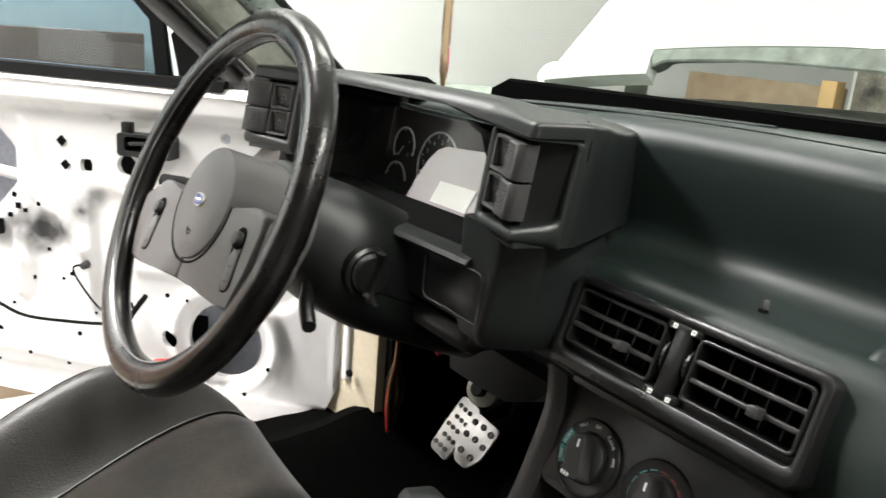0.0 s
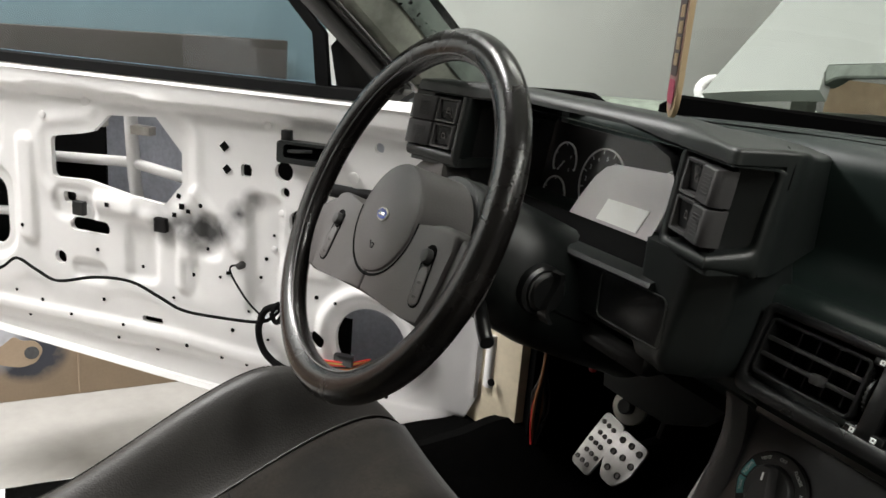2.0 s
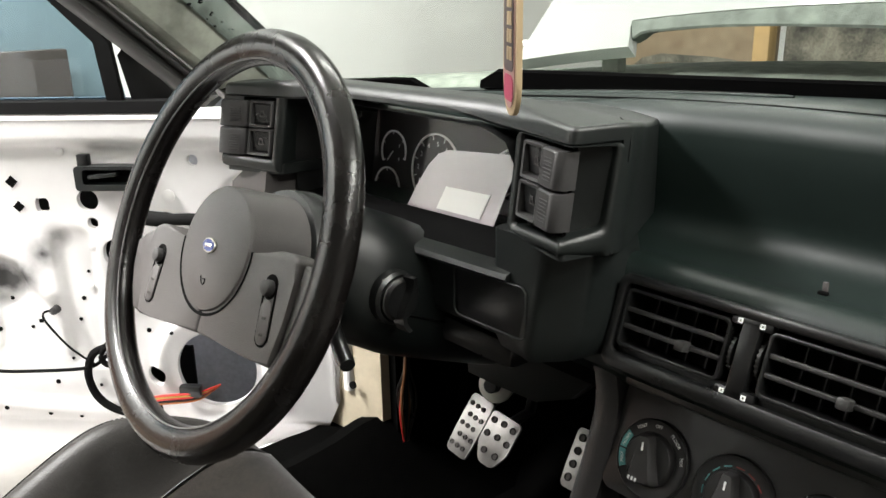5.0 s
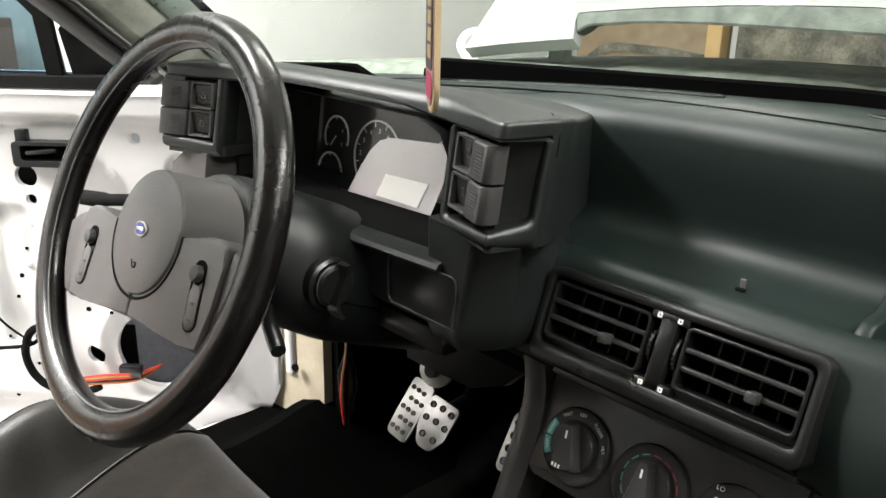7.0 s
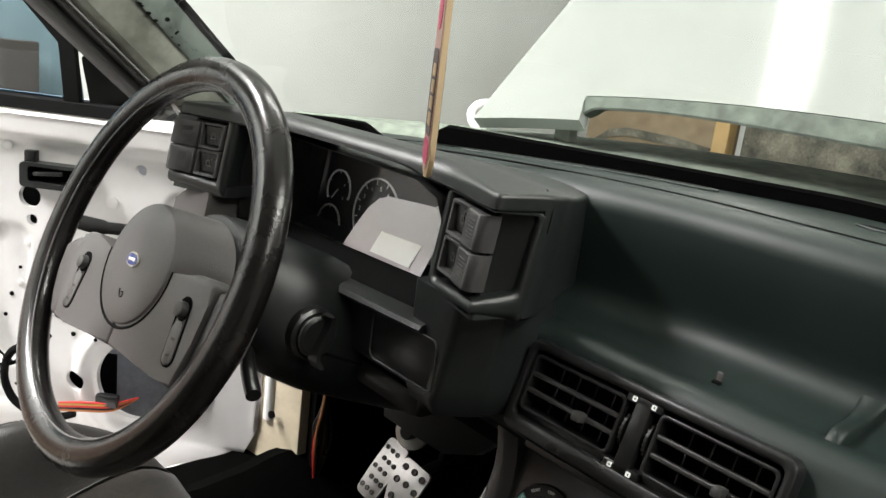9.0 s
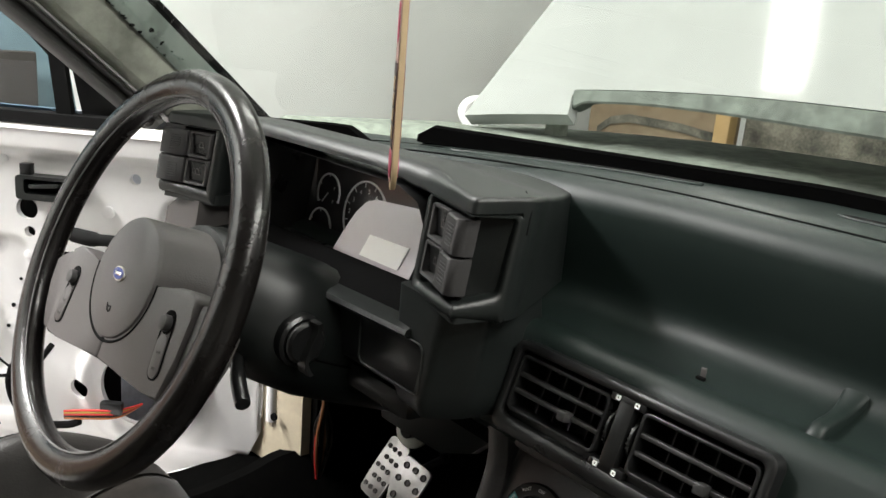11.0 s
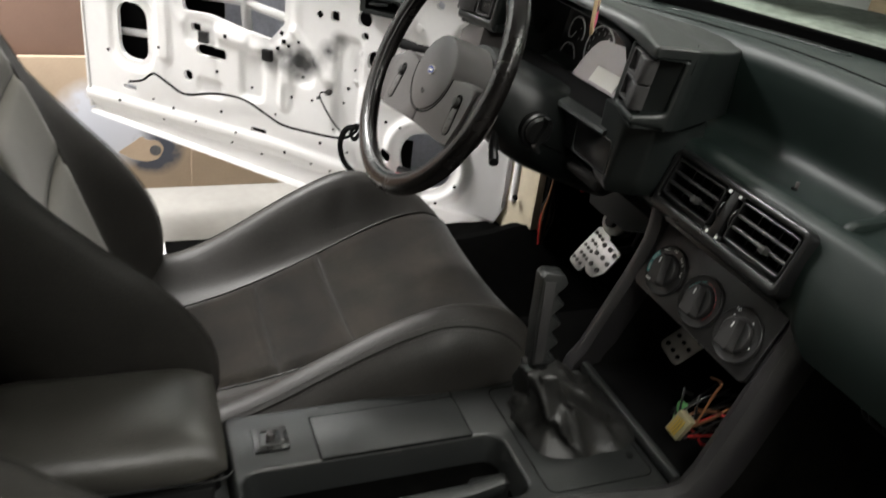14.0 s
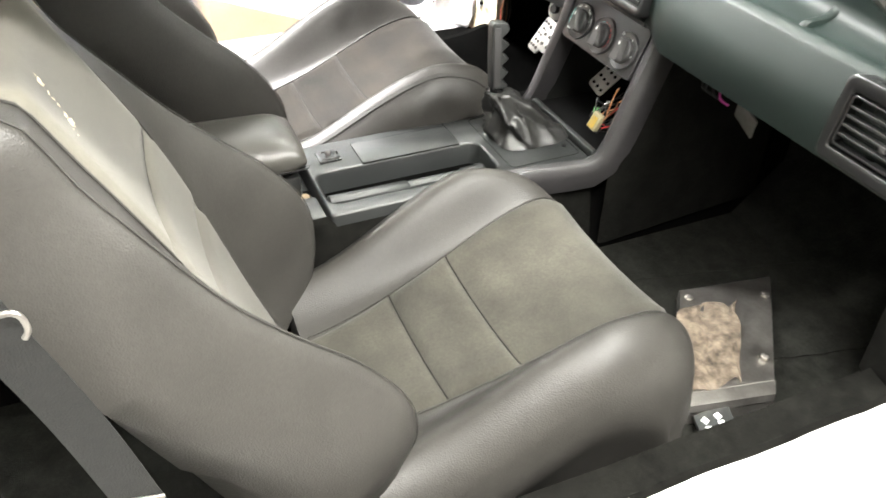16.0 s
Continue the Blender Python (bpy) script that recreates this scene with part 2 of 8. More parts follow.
M_PLATE = mat("pale_pedal_plate", (0.62, 0.60, 0.56), 0.5, 0.4, var=0.12, scale=60)
M_CHROME = mat("chrome", (0.8, 0.8, 0.8), 0.12, 1.0, var=0.04)
M_RUBBER = mat("black_rubber", (0.006, 0.006, 0.006), 0.9, var=0.2, scale=30, spec=0.08)
M_FRIT = mat("black_screen_border", (0.0012, 0.0012, 0.0012), 0.95, var=0.2, scale=30, spec=0.02)
M_CONCRETE = mat("pale_concrete", (0.33, 0.32, 0.30), 0.75, var=0.16, scale=2.5, bump=0.2, fine=90)
M_WALL = mat("white_plasterboard", (0.68, 0.70, 0.66), 0.85, var=0.05, scale=1.6, bump=0.06, fine=60)
M_CARD = mat("brown_cardboard", (0.43, 0.33, 0.235), 0.85, var=0.12, scale=4)
M_TRIM = mat("dark_moulded_trim", (0.0055, 0.006, 0.0052), 0.75, var=0.3, scale=9, bump=0.25, fine=700, spec=0.25)
M_CARDDARK = mat("blackened_cardboard", (0.05, 0.055, 0.065), 0.8, var=0.5, scale=3, col2=(0.16, 0.165, 0.17))
M_BLUE = mat("greyish_white_wall", (0.60, 0.62, 0.60), 0.8, var=0.08, scale=2)
M_BROWN = mat("taupe_board", (0.22, 0.135, 0.10), 0.8, var=0.1, scale=3)
M_WOOD = mat("dull_brown_plywood", (0.24, 0.165, 0.09), 0.8, var=0.35, scale=6, bump=0.1, fine=80, col2=(0.29, 0.235, 0.15))
M_PLAIN = mat("plain_grey_wall", (0.22, 0.215, 0.20), 0.9, var=0.08, scale=1.5, bump=0.05, fine=60)
M_SLAT = mat("worn_slat_plastic", (0.038, 0.038, 0.037), 0.4, var=0.2, scale=40)
M_LOUVRE = mat("dark_louvre_plastic", (0.021, 0.021, 0.020), 0.34, var=0.2, scale=40, spec=0.6)
# door skin toned blue-grey for the shade behind the inner panel
M_SHADE = mat("shaded_door_skin", (0.56, 0.58, 0.64), 0.8, var=0.3, scale=7)
M_POST = mat("yellow_pine", (0.40, 0.27, 0.11), 0.7, var=0.2, scale=9)
M_GRIME = mat("grimy_grey_green_board", (0.07, 0.072, 0.055), 0.9, var=0.7, scale=9, col2=(0.27, 0.26, 0.20), stain=0.3)
M_COWL = mat("dusty_grey_cowl", (0.40, 0.43, 0.37), 0.85, var=0.4, scale=11, bump=0.5, fine=200)
M_FLANGE = mat("rough_pale_sealer", (0.125, 0.148, 0.124), 0.85, var=0.55, scale=34, bump=0.9, fine=130)
M_DUST = mat("pale_dusty_cowl_paint", (0.23, 0.265, 0.22), 0.85, var=0.65, scale=11, bump=0.5, fine=200)
M_LINER = mat("mottled_pillar_trim", (0.36, 0.38, 0.32), 0.75, var=0.35, scale=14, bump=0.3, fine=120, stain=0.3)
M_LINER2 = mat("dull_grey_green_glue", (0.17, 0.205, 0.18), 0.6, var=0.4, scale=22, bump=0.4, fine=160, stain=0.4)
M_FRAME = mat("dark_grey_satin_paint", (0.030, 0.029, 0.027), 0.42, var=0.2, scale=9, bump=0.06)
M_PRINT = mat("white_print", (0.86, 0.88, 0.86), 0.6, var=0.02)
M_DIALRING = mat("pale_grey_dial_ring", (0.88, 0.90, 0.89), 0.5, var=0.02)
M_BLUEPRINT = mat("teal_print", (0.12, 0.36, 0.36), 0.6, var=0.02)
M_REDPRINT = mat("dull_red_print", (0.30, 0.05, 0.05), 0.6, var=0.02)
M_FOAM = mat("torn_foam", (0.50, 0.43, 0.30), 0.95, var=0.15, scale=80, bump=0.8, fine=300)
M_DIRT = mat("rusty_dirt", (0.13, 0.095, 0.065), 0.95, var=0.6, scale=40, bump=1.0, fine=160, col2=(0.34, 0.27, 0.20), stain=0.35)
M_RED = mat("red_wire", (0.55, 0.03, 0.03), 0.45, var=0.05)
M_YELLOW = mat("yellow_wire", (0.42, 0.29, 0.05), 0.45, var=0.05)
M_ORANGE = mat("orange_wire", (0.40, 0.13, 0.03), 0.45, var=0.05)
M_WIRE = mat("dull_brown_wire", (0.20, 0.085, 0.035), 0.5, var=0.1)
M_DOT = mat("grey_brown_rubber", (0.045, 0.040, 0.036), 0.75, var=0.25, scale=60)
M_GREEN = mat("green_connector", (0.10, 0.30, 0.10), 0.5, var=0.05)
M_PINK = mat("magenta_wire", (0.55, 0.06, 0.30), 0.45, var=0.05)
M_CONN = mat("cream_connector", (0.28, 0.25, 0.15), 0.55, var=0.08)
M_BADGE = mat("blue_enamel", (0.03, 0.05, 0.22), 0.25, var=0.05)
# near-white colour and raised IOR make up for light missing inside the cluster
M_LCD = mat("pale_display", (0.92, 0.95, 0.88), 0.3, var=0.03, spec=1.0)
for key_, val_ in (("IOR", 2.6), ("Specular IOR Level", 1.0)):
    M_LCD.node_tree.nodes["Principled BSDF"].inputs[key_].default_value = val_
M_FRESH = mat("pink_printed_card", (0.50, 0.30, 0.26), 0.6, var=0.1, scale=60)
M_FRESHEDGE = mat("cream_card_edge", (0.62, 0.47, 0.28), 0.7, var=0.08)
M_FRESHDARK = mat("dark_card_print", (0.08, 0.05, 0.05), 0.6, var=0.1)
M_MAGENTA = mat("magenta_print", (0.55, 0.06, 0.14), 0.6, var=0.1)
M_BOOT = mat("black_leather", (0.014, 0.014, 0.013), 0.42, var=0.2, scale=20, bump=0.3, fine=500, grain="VORONOI")
M_BELT = mat("grey_belt_webbing", (0.0062, 0.0066, 0.0062), 0.7, var=0.1, scale=90, bump=0.5, fine=500)
M_GLASS = glass("clear_window_glass", (0.93, 0.96, 0.94))
M_SIDEGLASS = glass("tinted_window_glass", (0.46, 0.555, 0.60))
M_LENS = glass("cluster_lens", (0.97, 0.97, 0.97), 0.03)
M_TUBE = glow("tube_lamp_glow", (1.0, 0.98, 0.94), 9.0)


def film_material(name, col, cover):
    m = mat(name, col, 0.35, var=0.04, scale=20)
    nt = m.node_tree
    mx, tr = nt.nodes.new("ShaderNodeMixShader"), nt.nodes.new("ShaderNodeBsdfTransparent")
    mx.inputs[0].default_value = cover
    nt.links.new(tr.outputs[0], mx.inputs[1])
    nt.links.new(nt.nodes["Principled BSDF"].outputs[0], mx.inputs[2])
    nt.links.new(mx.outputs[0], nt.nodes["Material Output"].inputs[0])
    return m


def stained(name, src, spots, dark=(0.05, 0.05, 0.05)):
    """White paint with soft dark smudges at given places: centre, radius."""
    m = src.copy()
    m.name = name
    N, L = m.node_tree.nodes, m.node_tree.links
    b = N["Principled BSDF"]
    old = b.inputs["Base Color"].links[0].from_socket
    tc, nz = N.new("ShaderNodeTexCoord"), N.new("ShaderNodeTexNoise")
    nz.inputs["Scale"].default_value, nz.inputs["Detail"].default_value = 28, 5
    L.new(tc.outputs["Object"], nz.inputs["Vector"])
    for c, r, amount, *tint in spots:
        d, mr, mu, mx = N.new("ShaderNodeVectorMath"), N.new("ShaderNodeMapRange"), N.new("ShaderNodeMath"), N.new("ShaderNodeMixRGB")
        d.operation, d.inputs[1].default_value = "DISTANCE", c
        L.new(tc.outputs["Object"], d.inputs[0])
        L.new(d.outputs["Value"], mr.inputs["Value"])
        mr.inputs["From Min"].default_value, mr.inputs["From Max"].default_value = 0.0, r
        mr.inputs["To Min"].default_value, mr.inputs["To Max"].default_value = amount * 1.9, 0.0
        mu.operation = "MULTIPLY"
        mu.use_clamp = True
        L.new(mr.outputs[0], mu.inputs[0])
        L.new(nz.outputs["Fac"], mu.inputs[1])
        L.new(mu.outputs[0], mx.inputs[0])
        L.new(old, mx.inputs[1])
        mx.inputs[2].default_value = (*(tint[0] if tint else dark), 1)
        old = mx.outputs[0]
    L.new(old, b.inputs["Base Color"])
    return m


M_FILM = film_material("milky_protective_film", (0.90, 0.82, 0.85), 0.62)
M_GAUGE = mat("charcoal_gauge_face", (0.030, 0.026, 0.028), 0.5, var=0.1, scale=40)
# film IOR raised the same way, so it shines brighter under the visor
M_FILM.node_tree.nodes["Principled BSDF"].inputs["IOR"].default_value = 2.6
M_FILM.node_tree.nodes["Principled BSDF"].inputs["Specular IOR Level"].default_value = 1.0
# ---- garage ----
WX, EX, NY, SY, CZ = -1.87, 3.2, 3.4, -3.6, 2.55
b = mesh(); box(b, ((WX + EX) / 2, (NY + SY) / 2, -0.05), (EX - WX + 0.4, NY - SY + 0.4, 0.1))
structure("floor", b, M_CONCRETE, "pale grey concrete garage floor", "floor")
b = mesh(); box(b, (WX - 0.06, (NY + SY) / 2, CZ / 2), (0.12, NY - SY, CZ))
structure("wall_west", b, M_BLUE, "greyish white garage wall beside the car", "wall")
b = mesh(); box(b, (EX + 0.06, (NY + SY) / 2, CZ / 2), (0.12, NY - SY, CZ))
structure("wall_east", b, M_PLAIN, "plain grey garage wall", "wall")
b = mesh(); box(b, ((WX + EX) / 2, NY + 0.06, CZ / 2), (EX - WX + 0.24, 0.12, CZ))
structure("wall_north", b, M_WALL, "white plasterboard garage wall ahead of the car", "wall")
b = mesh(); box(b, ((WX + EX) / 2, SY - 0.06, CZ / 2), (EX - WX + 0.24, 0.12, CZ))
structure("wall_south", b, M_PLAIN, "plain grey garage wall behind the car", "wall")
b = mesh(); box(b, ((WX + EX) / 2, (NY + SY) / 2, CZ + 0.05), (EX - WX + 0.24, NY - SY + 0.24, 0.1))
structure("ceiling", b, M_WALL, "white plain garage ceiling", "ceiling")

for x, y, z, sx, sy, w in LAMPS:
    lamp = thing("tube_lamp", (x, y, CZ), "white fluorescent tube lamp under the garage ceiling", "lamp", "ceiling tube lamps")
    b = mesh(); box(b, (x, y, CZ - 0.02), (sx + 0.06, sy + 0.06, 0.04), bevel=0.006)
    part("housing", b, M_WALL, lamp)
    for dx in (-0.04, 0.04):
        b = mesh(); tube(b, [(x + dx, y - sy / 2, CZ - 0.062), (x + dx, y + sy / 2, CZ - 0.062)], 0.014, 10)
        part("tube", b, M_TUBE, lamp)

# boards and cardboard that lean on the wall beyond the open door
ob = thing("taupe_board", (WX + 0.03, -0.9, 0), "flat taupe board leaning on the garage wall", "board")
b = mesh(); box(b, (WX + 0.03, -0.92, 0.465), (0.03, 1.95, 0.93), bevel=0.004)
part("panel", b, M_BROWN, ob)
ob = thing("cardboard_sheet", (WX + 0.06, -0.8, 0), "brown cardboard sheet with blackened paint marks on the floor", "cardboard")
b = mesh(); box(b, (WX + 0.065, -0.75, 0.21), (0.02, 1.75, 0.42), bevel=0.003)
part("sheet", b, stained("sprayed_cardboard", M_CARD, [((0.015, 0.204, 0.139), 0.098, 3.2), ((0.015, 0.143, 0.239), 0.102, 3.0), ((0.015, 0.062, 0.211), 0.158, 2.6, (0.56, 0.58, 0.64))], (0.075, 0.082, 0.105)), ob, "brown sheet with blue-grey and white clouds of overspray")
b = mesh()
prism(b, [(p.x, p.y) for p in fillet([(-0.085, -0.002), (-0.03, 0.035), (-0.012, 0.052), (0.0, 0.036), (0.035, 0.034), (0.052, 0.008), (0.035, -0.026), (0.0, -0.036), (-0.04, -0.026)], 0.012)], frame3((WX + 0.0755, -0.618, 0.128), (0, 1, 0), (0, 0, 1)), 0.002)
part("bare_patch", b, M_CARD, ob, "bare brown patch in the overspray")
b = mesh(); lathe(b, [(0.017, 0.0), (0.017, 0.003), (0.0, 0.003)], frame3((WX + 0.0755, -0.593, 0.130), (0, 1, 0), (0, 0, 1)), 20); part("sprayed_disc", b, M_CARDDARK, ob, "dark round mark")
b = mesh(); tube(b, [(WX + 0.0755, -0.487, 0.005), (WX + 0.0755, -0.487, 0.41)], 0.0022, 6); part("crease", b, M_CARD, ob)

# ---- car shell: floor, sills, pillars, roof ----
FZ = 0.27
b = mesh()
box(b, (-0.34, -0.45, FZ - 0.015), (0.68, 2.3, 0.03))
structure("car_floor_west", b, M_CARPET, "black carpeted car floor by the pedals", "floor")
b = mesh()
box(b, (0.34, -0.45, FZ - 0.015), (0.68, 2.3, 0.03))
structure("car_floor_east", b, M_CARPET2, "dark carpeted car floor in a lighter, lit tone", "floor")
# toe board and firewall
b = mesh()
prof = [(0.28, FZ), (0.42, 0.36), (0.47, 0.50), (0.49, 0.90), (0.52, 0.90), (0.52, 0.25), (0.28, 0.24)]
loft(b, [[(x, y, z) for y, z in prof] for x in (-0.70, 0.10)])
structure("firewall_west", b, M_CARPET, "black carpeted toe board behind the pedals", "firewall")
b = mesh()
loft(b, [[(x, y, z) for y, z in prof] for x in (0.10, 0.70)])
structure("firewall_east", b, M_CARPET2, "dark carpeted toe board in a lighter, lit tone", "firewall")
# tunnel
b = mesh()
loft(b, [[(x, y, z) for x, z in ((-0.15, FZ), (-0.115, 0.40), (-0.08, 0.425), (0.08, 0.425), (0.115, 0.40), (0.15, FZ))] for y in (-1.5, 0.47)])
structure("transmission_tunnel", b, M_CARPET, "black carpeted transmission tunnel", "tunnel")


def sill(side, name):
    s = side
    b = mesh()
    prof = [(0.655, FZ), (0.668, 0.335), (0.685, 0.372), (0.715, 0.378), (0.75, 0.372), (0.795, 0.350), (0.81, 0.27), (0.80, 0.20), (0.66, 0.20)]
    loft(b, [[(s * x, y, z) for x, z in prof] for y in (-1.15, 0.16)])
    return structure(name, b, M_WHITE, "white painted door sill of the car", "sill")


sill(1, "sill_east")
sill(-1, "sill_west")
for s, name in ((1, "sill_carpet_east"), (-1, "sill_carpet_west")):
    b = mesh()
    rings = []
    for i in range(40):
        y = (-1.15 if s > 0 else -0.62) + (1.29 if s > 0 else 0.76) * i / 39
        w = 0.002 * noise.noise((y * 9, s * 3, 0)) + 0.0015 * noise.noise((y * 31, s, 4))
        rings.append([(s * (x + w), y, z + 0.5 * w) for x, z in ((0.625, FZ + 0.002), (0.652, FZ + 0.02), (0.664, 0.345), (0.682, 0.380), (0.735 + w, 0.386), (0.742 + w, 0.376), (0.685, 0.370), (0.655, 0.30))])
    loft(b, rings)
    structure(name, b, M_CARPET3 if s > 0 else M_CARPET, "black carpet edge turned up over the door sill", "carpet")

# hinge pillar on the driver's side, cream primer, and its mate
b = mesh()
loft(b, [[(-0.755, 0.075, z), (-0.745, 0.06, z), (-0.665, 0.085, z), (-0.640, 0.10, z), (-0.632, 0.20, z), (-0.755, 0.20, z)] for z in (0.36, 0.50, 0.66, 0.86)])
structure("hinge_pillar_west", b, M_CREAM, "cream primed door hinge pillar", "pillar")
b = mesh()
loft(b, [[(0.745, 0.075, z), (0.735, 0.06, z), (0.66, 0.085, z), (0.655, 0.20, z), (0.745, 0.20, z)] for z in (0.36, 0.66, 0.90)])
structure("hinge_pillar_east", b, M_CARPET3, "dark trimmed door hinge pillar", "pillar")
# bolt holes as flat black discs, their shade given by colour alone
for z in (0.61, 0.47):
    b = mesh()
    lathe(b, [(0.006, 0), (0.006, 0.004)], frame3((-0.675, 0.073, z), (1, 0.26, 0), (0, 0, 1)), 12)
    structure("pillar_hole", b, M_DARK, "small dark disc standing for a bolt hole in the pillar", "hole")
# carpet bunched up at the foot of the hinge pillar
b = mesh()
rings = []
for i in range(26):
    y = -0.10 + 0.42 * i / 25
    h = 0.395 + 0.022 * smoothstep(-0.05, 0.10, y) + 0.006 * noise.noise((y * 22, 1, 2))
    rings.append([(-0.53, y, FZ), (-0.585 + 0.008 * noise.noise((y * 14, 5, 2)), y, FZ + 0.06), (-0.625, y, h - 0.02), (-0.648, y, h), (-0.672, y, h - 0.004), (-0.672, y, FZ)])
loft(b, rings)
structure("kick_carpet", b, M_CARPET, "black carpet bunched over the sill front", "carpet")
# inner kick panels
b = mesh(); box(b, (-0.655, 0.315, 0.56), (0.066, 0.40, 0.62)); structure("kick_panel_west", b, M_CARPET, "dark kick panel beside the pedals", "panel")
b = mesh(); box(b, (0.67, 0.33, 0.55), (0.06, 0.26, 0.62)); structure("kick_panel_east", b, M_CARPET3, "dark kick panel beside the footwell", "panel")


# A pillars: body pillar, stained inner trim, glass edge
def a_pillar(s, name):
    d = Vector((-s * 0.26, -0.755, 0.60)).normalized()
    mid = Vector((s * 0.705, -0.050, 0.952))
    foot, top = mid - d * 0.13, mid + d * 0.56
    out = Vector((s, 0, 0)); out = (out - d * out.dot(d)).normalized()
    fwd = d.cross(out)
    if fwd.y < 0:
        fwd = -fwd
    b = mesh()
    rings = []
    for i in range(15):
        p = foot + (top - foot) * i / 14
        rings.append([p + out * a + fwd * c for a, c in ((-0.030, 0.040), (0.0, 0.046), (0.03, 0.040), (0.042, 0.0), (0.034, -0.034), (0.004, -0.040), (-0.018, -0.030), (-0.030, -0.005), (-0.034, 0.022))])
    loft(b, rings)
    pl = structure(name, b, M_LINER, "stained grey-green windscreen pillar trim", "pillar")
    steps = [foot + (top - foot) * i / 14 for i in range(15)]
    b = mesh()
    loft(b, [[p + out * a + fwd * c for a, c in ((-0.0350, 0.006), (-0.0362, 0.010), (-0.0345, 0.030), (-0.0312, 0.041), (-0.026, 0.041), (-0.028, 0.010))] for p in steps])
    structure(name.replace("pillar", "pillar_edge"), b, M_LINER2, "dull grey-green glue band along the pillar", "trim")
    b = mesh()
    loft(b, [[p + out * a + fwd * c for a, c in ((0.004, -0.0385), (-0.004, -0.0416), (-0.0035, -0.0426), (0.006, -0.0450))] for p in steps])
    structure(name.replace("pillar", "pillar_lip"), b, M_WHITE, "thin white painted lip of the pillar", "trim")
    b = mesh()
    loft(b, [[p + out * a + fwd * c for a, c in ((0.000, -0.0445), (-0.004, -0.0480), (0.008, -0.0520), (0.006, -0.0600), (0.010, -0.0640), (0.018, -0.0670), (0.034, -0.0680), (0.044, -0.045))] for p in steps[3:]])
    structure(name.replace("pillar", "pillar_flange"), b, M_FRAME, "dark grey stepped door flange of the pillar", "pillar")
    b = mesh()
    tube(b, [p_ - out * 0.026 + fwd * 0.046 for p_ in (foot, mid, top)], 0.0075, 8)
    structure(name.replace("pillar", "pillar_seal"), b, M_RUBBER, "black windscreen edge seal along the pillar", "seal")
    # black specks of old glue on the trim
    rng = random.Random(11 if s < 0 else 12)
    b = mesh()
    for i in range(110):
        t = rng.betavariate(2.2, 2.0) * 0.75 + 0.16
        wander = 0.012 + 0.008 * math.sin(9 * t)
        p = foot + (top - foot) * t - out * 0.0356 + fwd * min(0.034, max(0.007, rng.gauss(wander, 0.006)))
        vv = bmesh.ops.create_icosphere(b, subdivisions=1, radius=0.0006 + 0.0022 * rng.random() ** 3)["verts"]
        sy, sz = rng.uniform(0.6, 2.2), rng.uniform(0.5, 1.6)
        for q in vv:
            q.co = Vector((q.co.x * 0.35, q.co.y * sy * rng.uniform(0.7, 1.3), q.co.z * sz * rng.uniform(0.7, 1.3))) + p
    structure(name.replace("pillar", "pillar_specks"), b, M_RUBBER, "black specks of old glue on the pillar trim", "stain")
    return pl


a_pillar(-1, "a_pillar_west")
a_pillar(1, "a_pillar_east")

# roof, rails, rear pillars, all white outside
b = mesh()
grid = []
loft(b, [[(x, y, 1.335 - 0.10 * (x / 0.62) ** 2 * 0.5 + dz) for x in (-0.62, -0.4, -0.2, 0, 0.2, 0.4, 0.62)] + [(x, y, 1.30 - 0.10 * (x / 0.62) ** 2 * 0.5 + dz) for x in (0.62, 0.4, 0.2, 0, -0.2, -0.4, -0.62)] for y, dz in ((-0.35, -0.02), (-0.9, 0.0), (-1.3, 0.0), (-1.9, -0.06))])
structure("roof", b, M_WHITE, "white painted car roof", "roof")
for s, nm in ((-1, "west"), (1, "east")):
    b = mesh()
    loft(b, [[(s * x, y, z) for x, z in ((0.63, 0.90), (0.745, 0.90), (0.745, 0.30), (0.63, 0.30))] for y in (-1.12, -2.0)])
    structure("quarter_panel_" + nm, b, M_WHITE, "white painted rear quarter panel", "panel")
    b = mesh()
    loft(b, [[(s * 0.63, -1.12, 0.90), (s * 0.73, -1.12, 0.90), (s * 0.73, -1.24, 0.90), (s * 0.63, -1.24, 0.90)], [(s * 0.57, -1.15, 1.29), (s * 0.62, -1.15, 1.29), (s * 0.62, -1.28, 1.29), (s * 0.57, -1.28, 1.29)]])
    structure("b_pillar_" + nm, b, M_BLACK, "dark trimmed door pillar behind the seats", "pillar")
b = mesh(); box(b, (0, -1.98, 0.6), (1.3, 0.06, 0.7)); structure("rear_bulkhead", b, M_CARPET, "dark carpeted rear bulkhead", "bulkhead")


# windscreen: lower black edge, glass
def screen_y(x):
    return 0.285 - 0.27 * (abs(x) / 0.72) ** 3.0


b = mesh()
NX = 28
loft(b, [[(x * 0.985, screen_y(x), 0.951 - 0.05 * (x / 0.7) ** 2), (x * 0.80, -0.36 - 0.06 * (x / 0.7) ** 2, 1.285 - 0.02 * (x / 0.7) ** 2)] for x in [-0.70 + 1.4 * i / NX for i in range(NX + 1)]], closed=False)
ws = structure("windscreen", b, M_GLASS, "clear car windscreen", "window")
ws.visible_shadow = False
b = mesh()
xs = [-0.425 + 1.125 * i / 60 for i in range(61)]


def seal_y(x):
    """Line of the black border along the foot of the windscreen."""
    return 0.262 - 0.35 * max(0.0, 0.0 - x) - 0.10 * max(0.0, x) ** 2


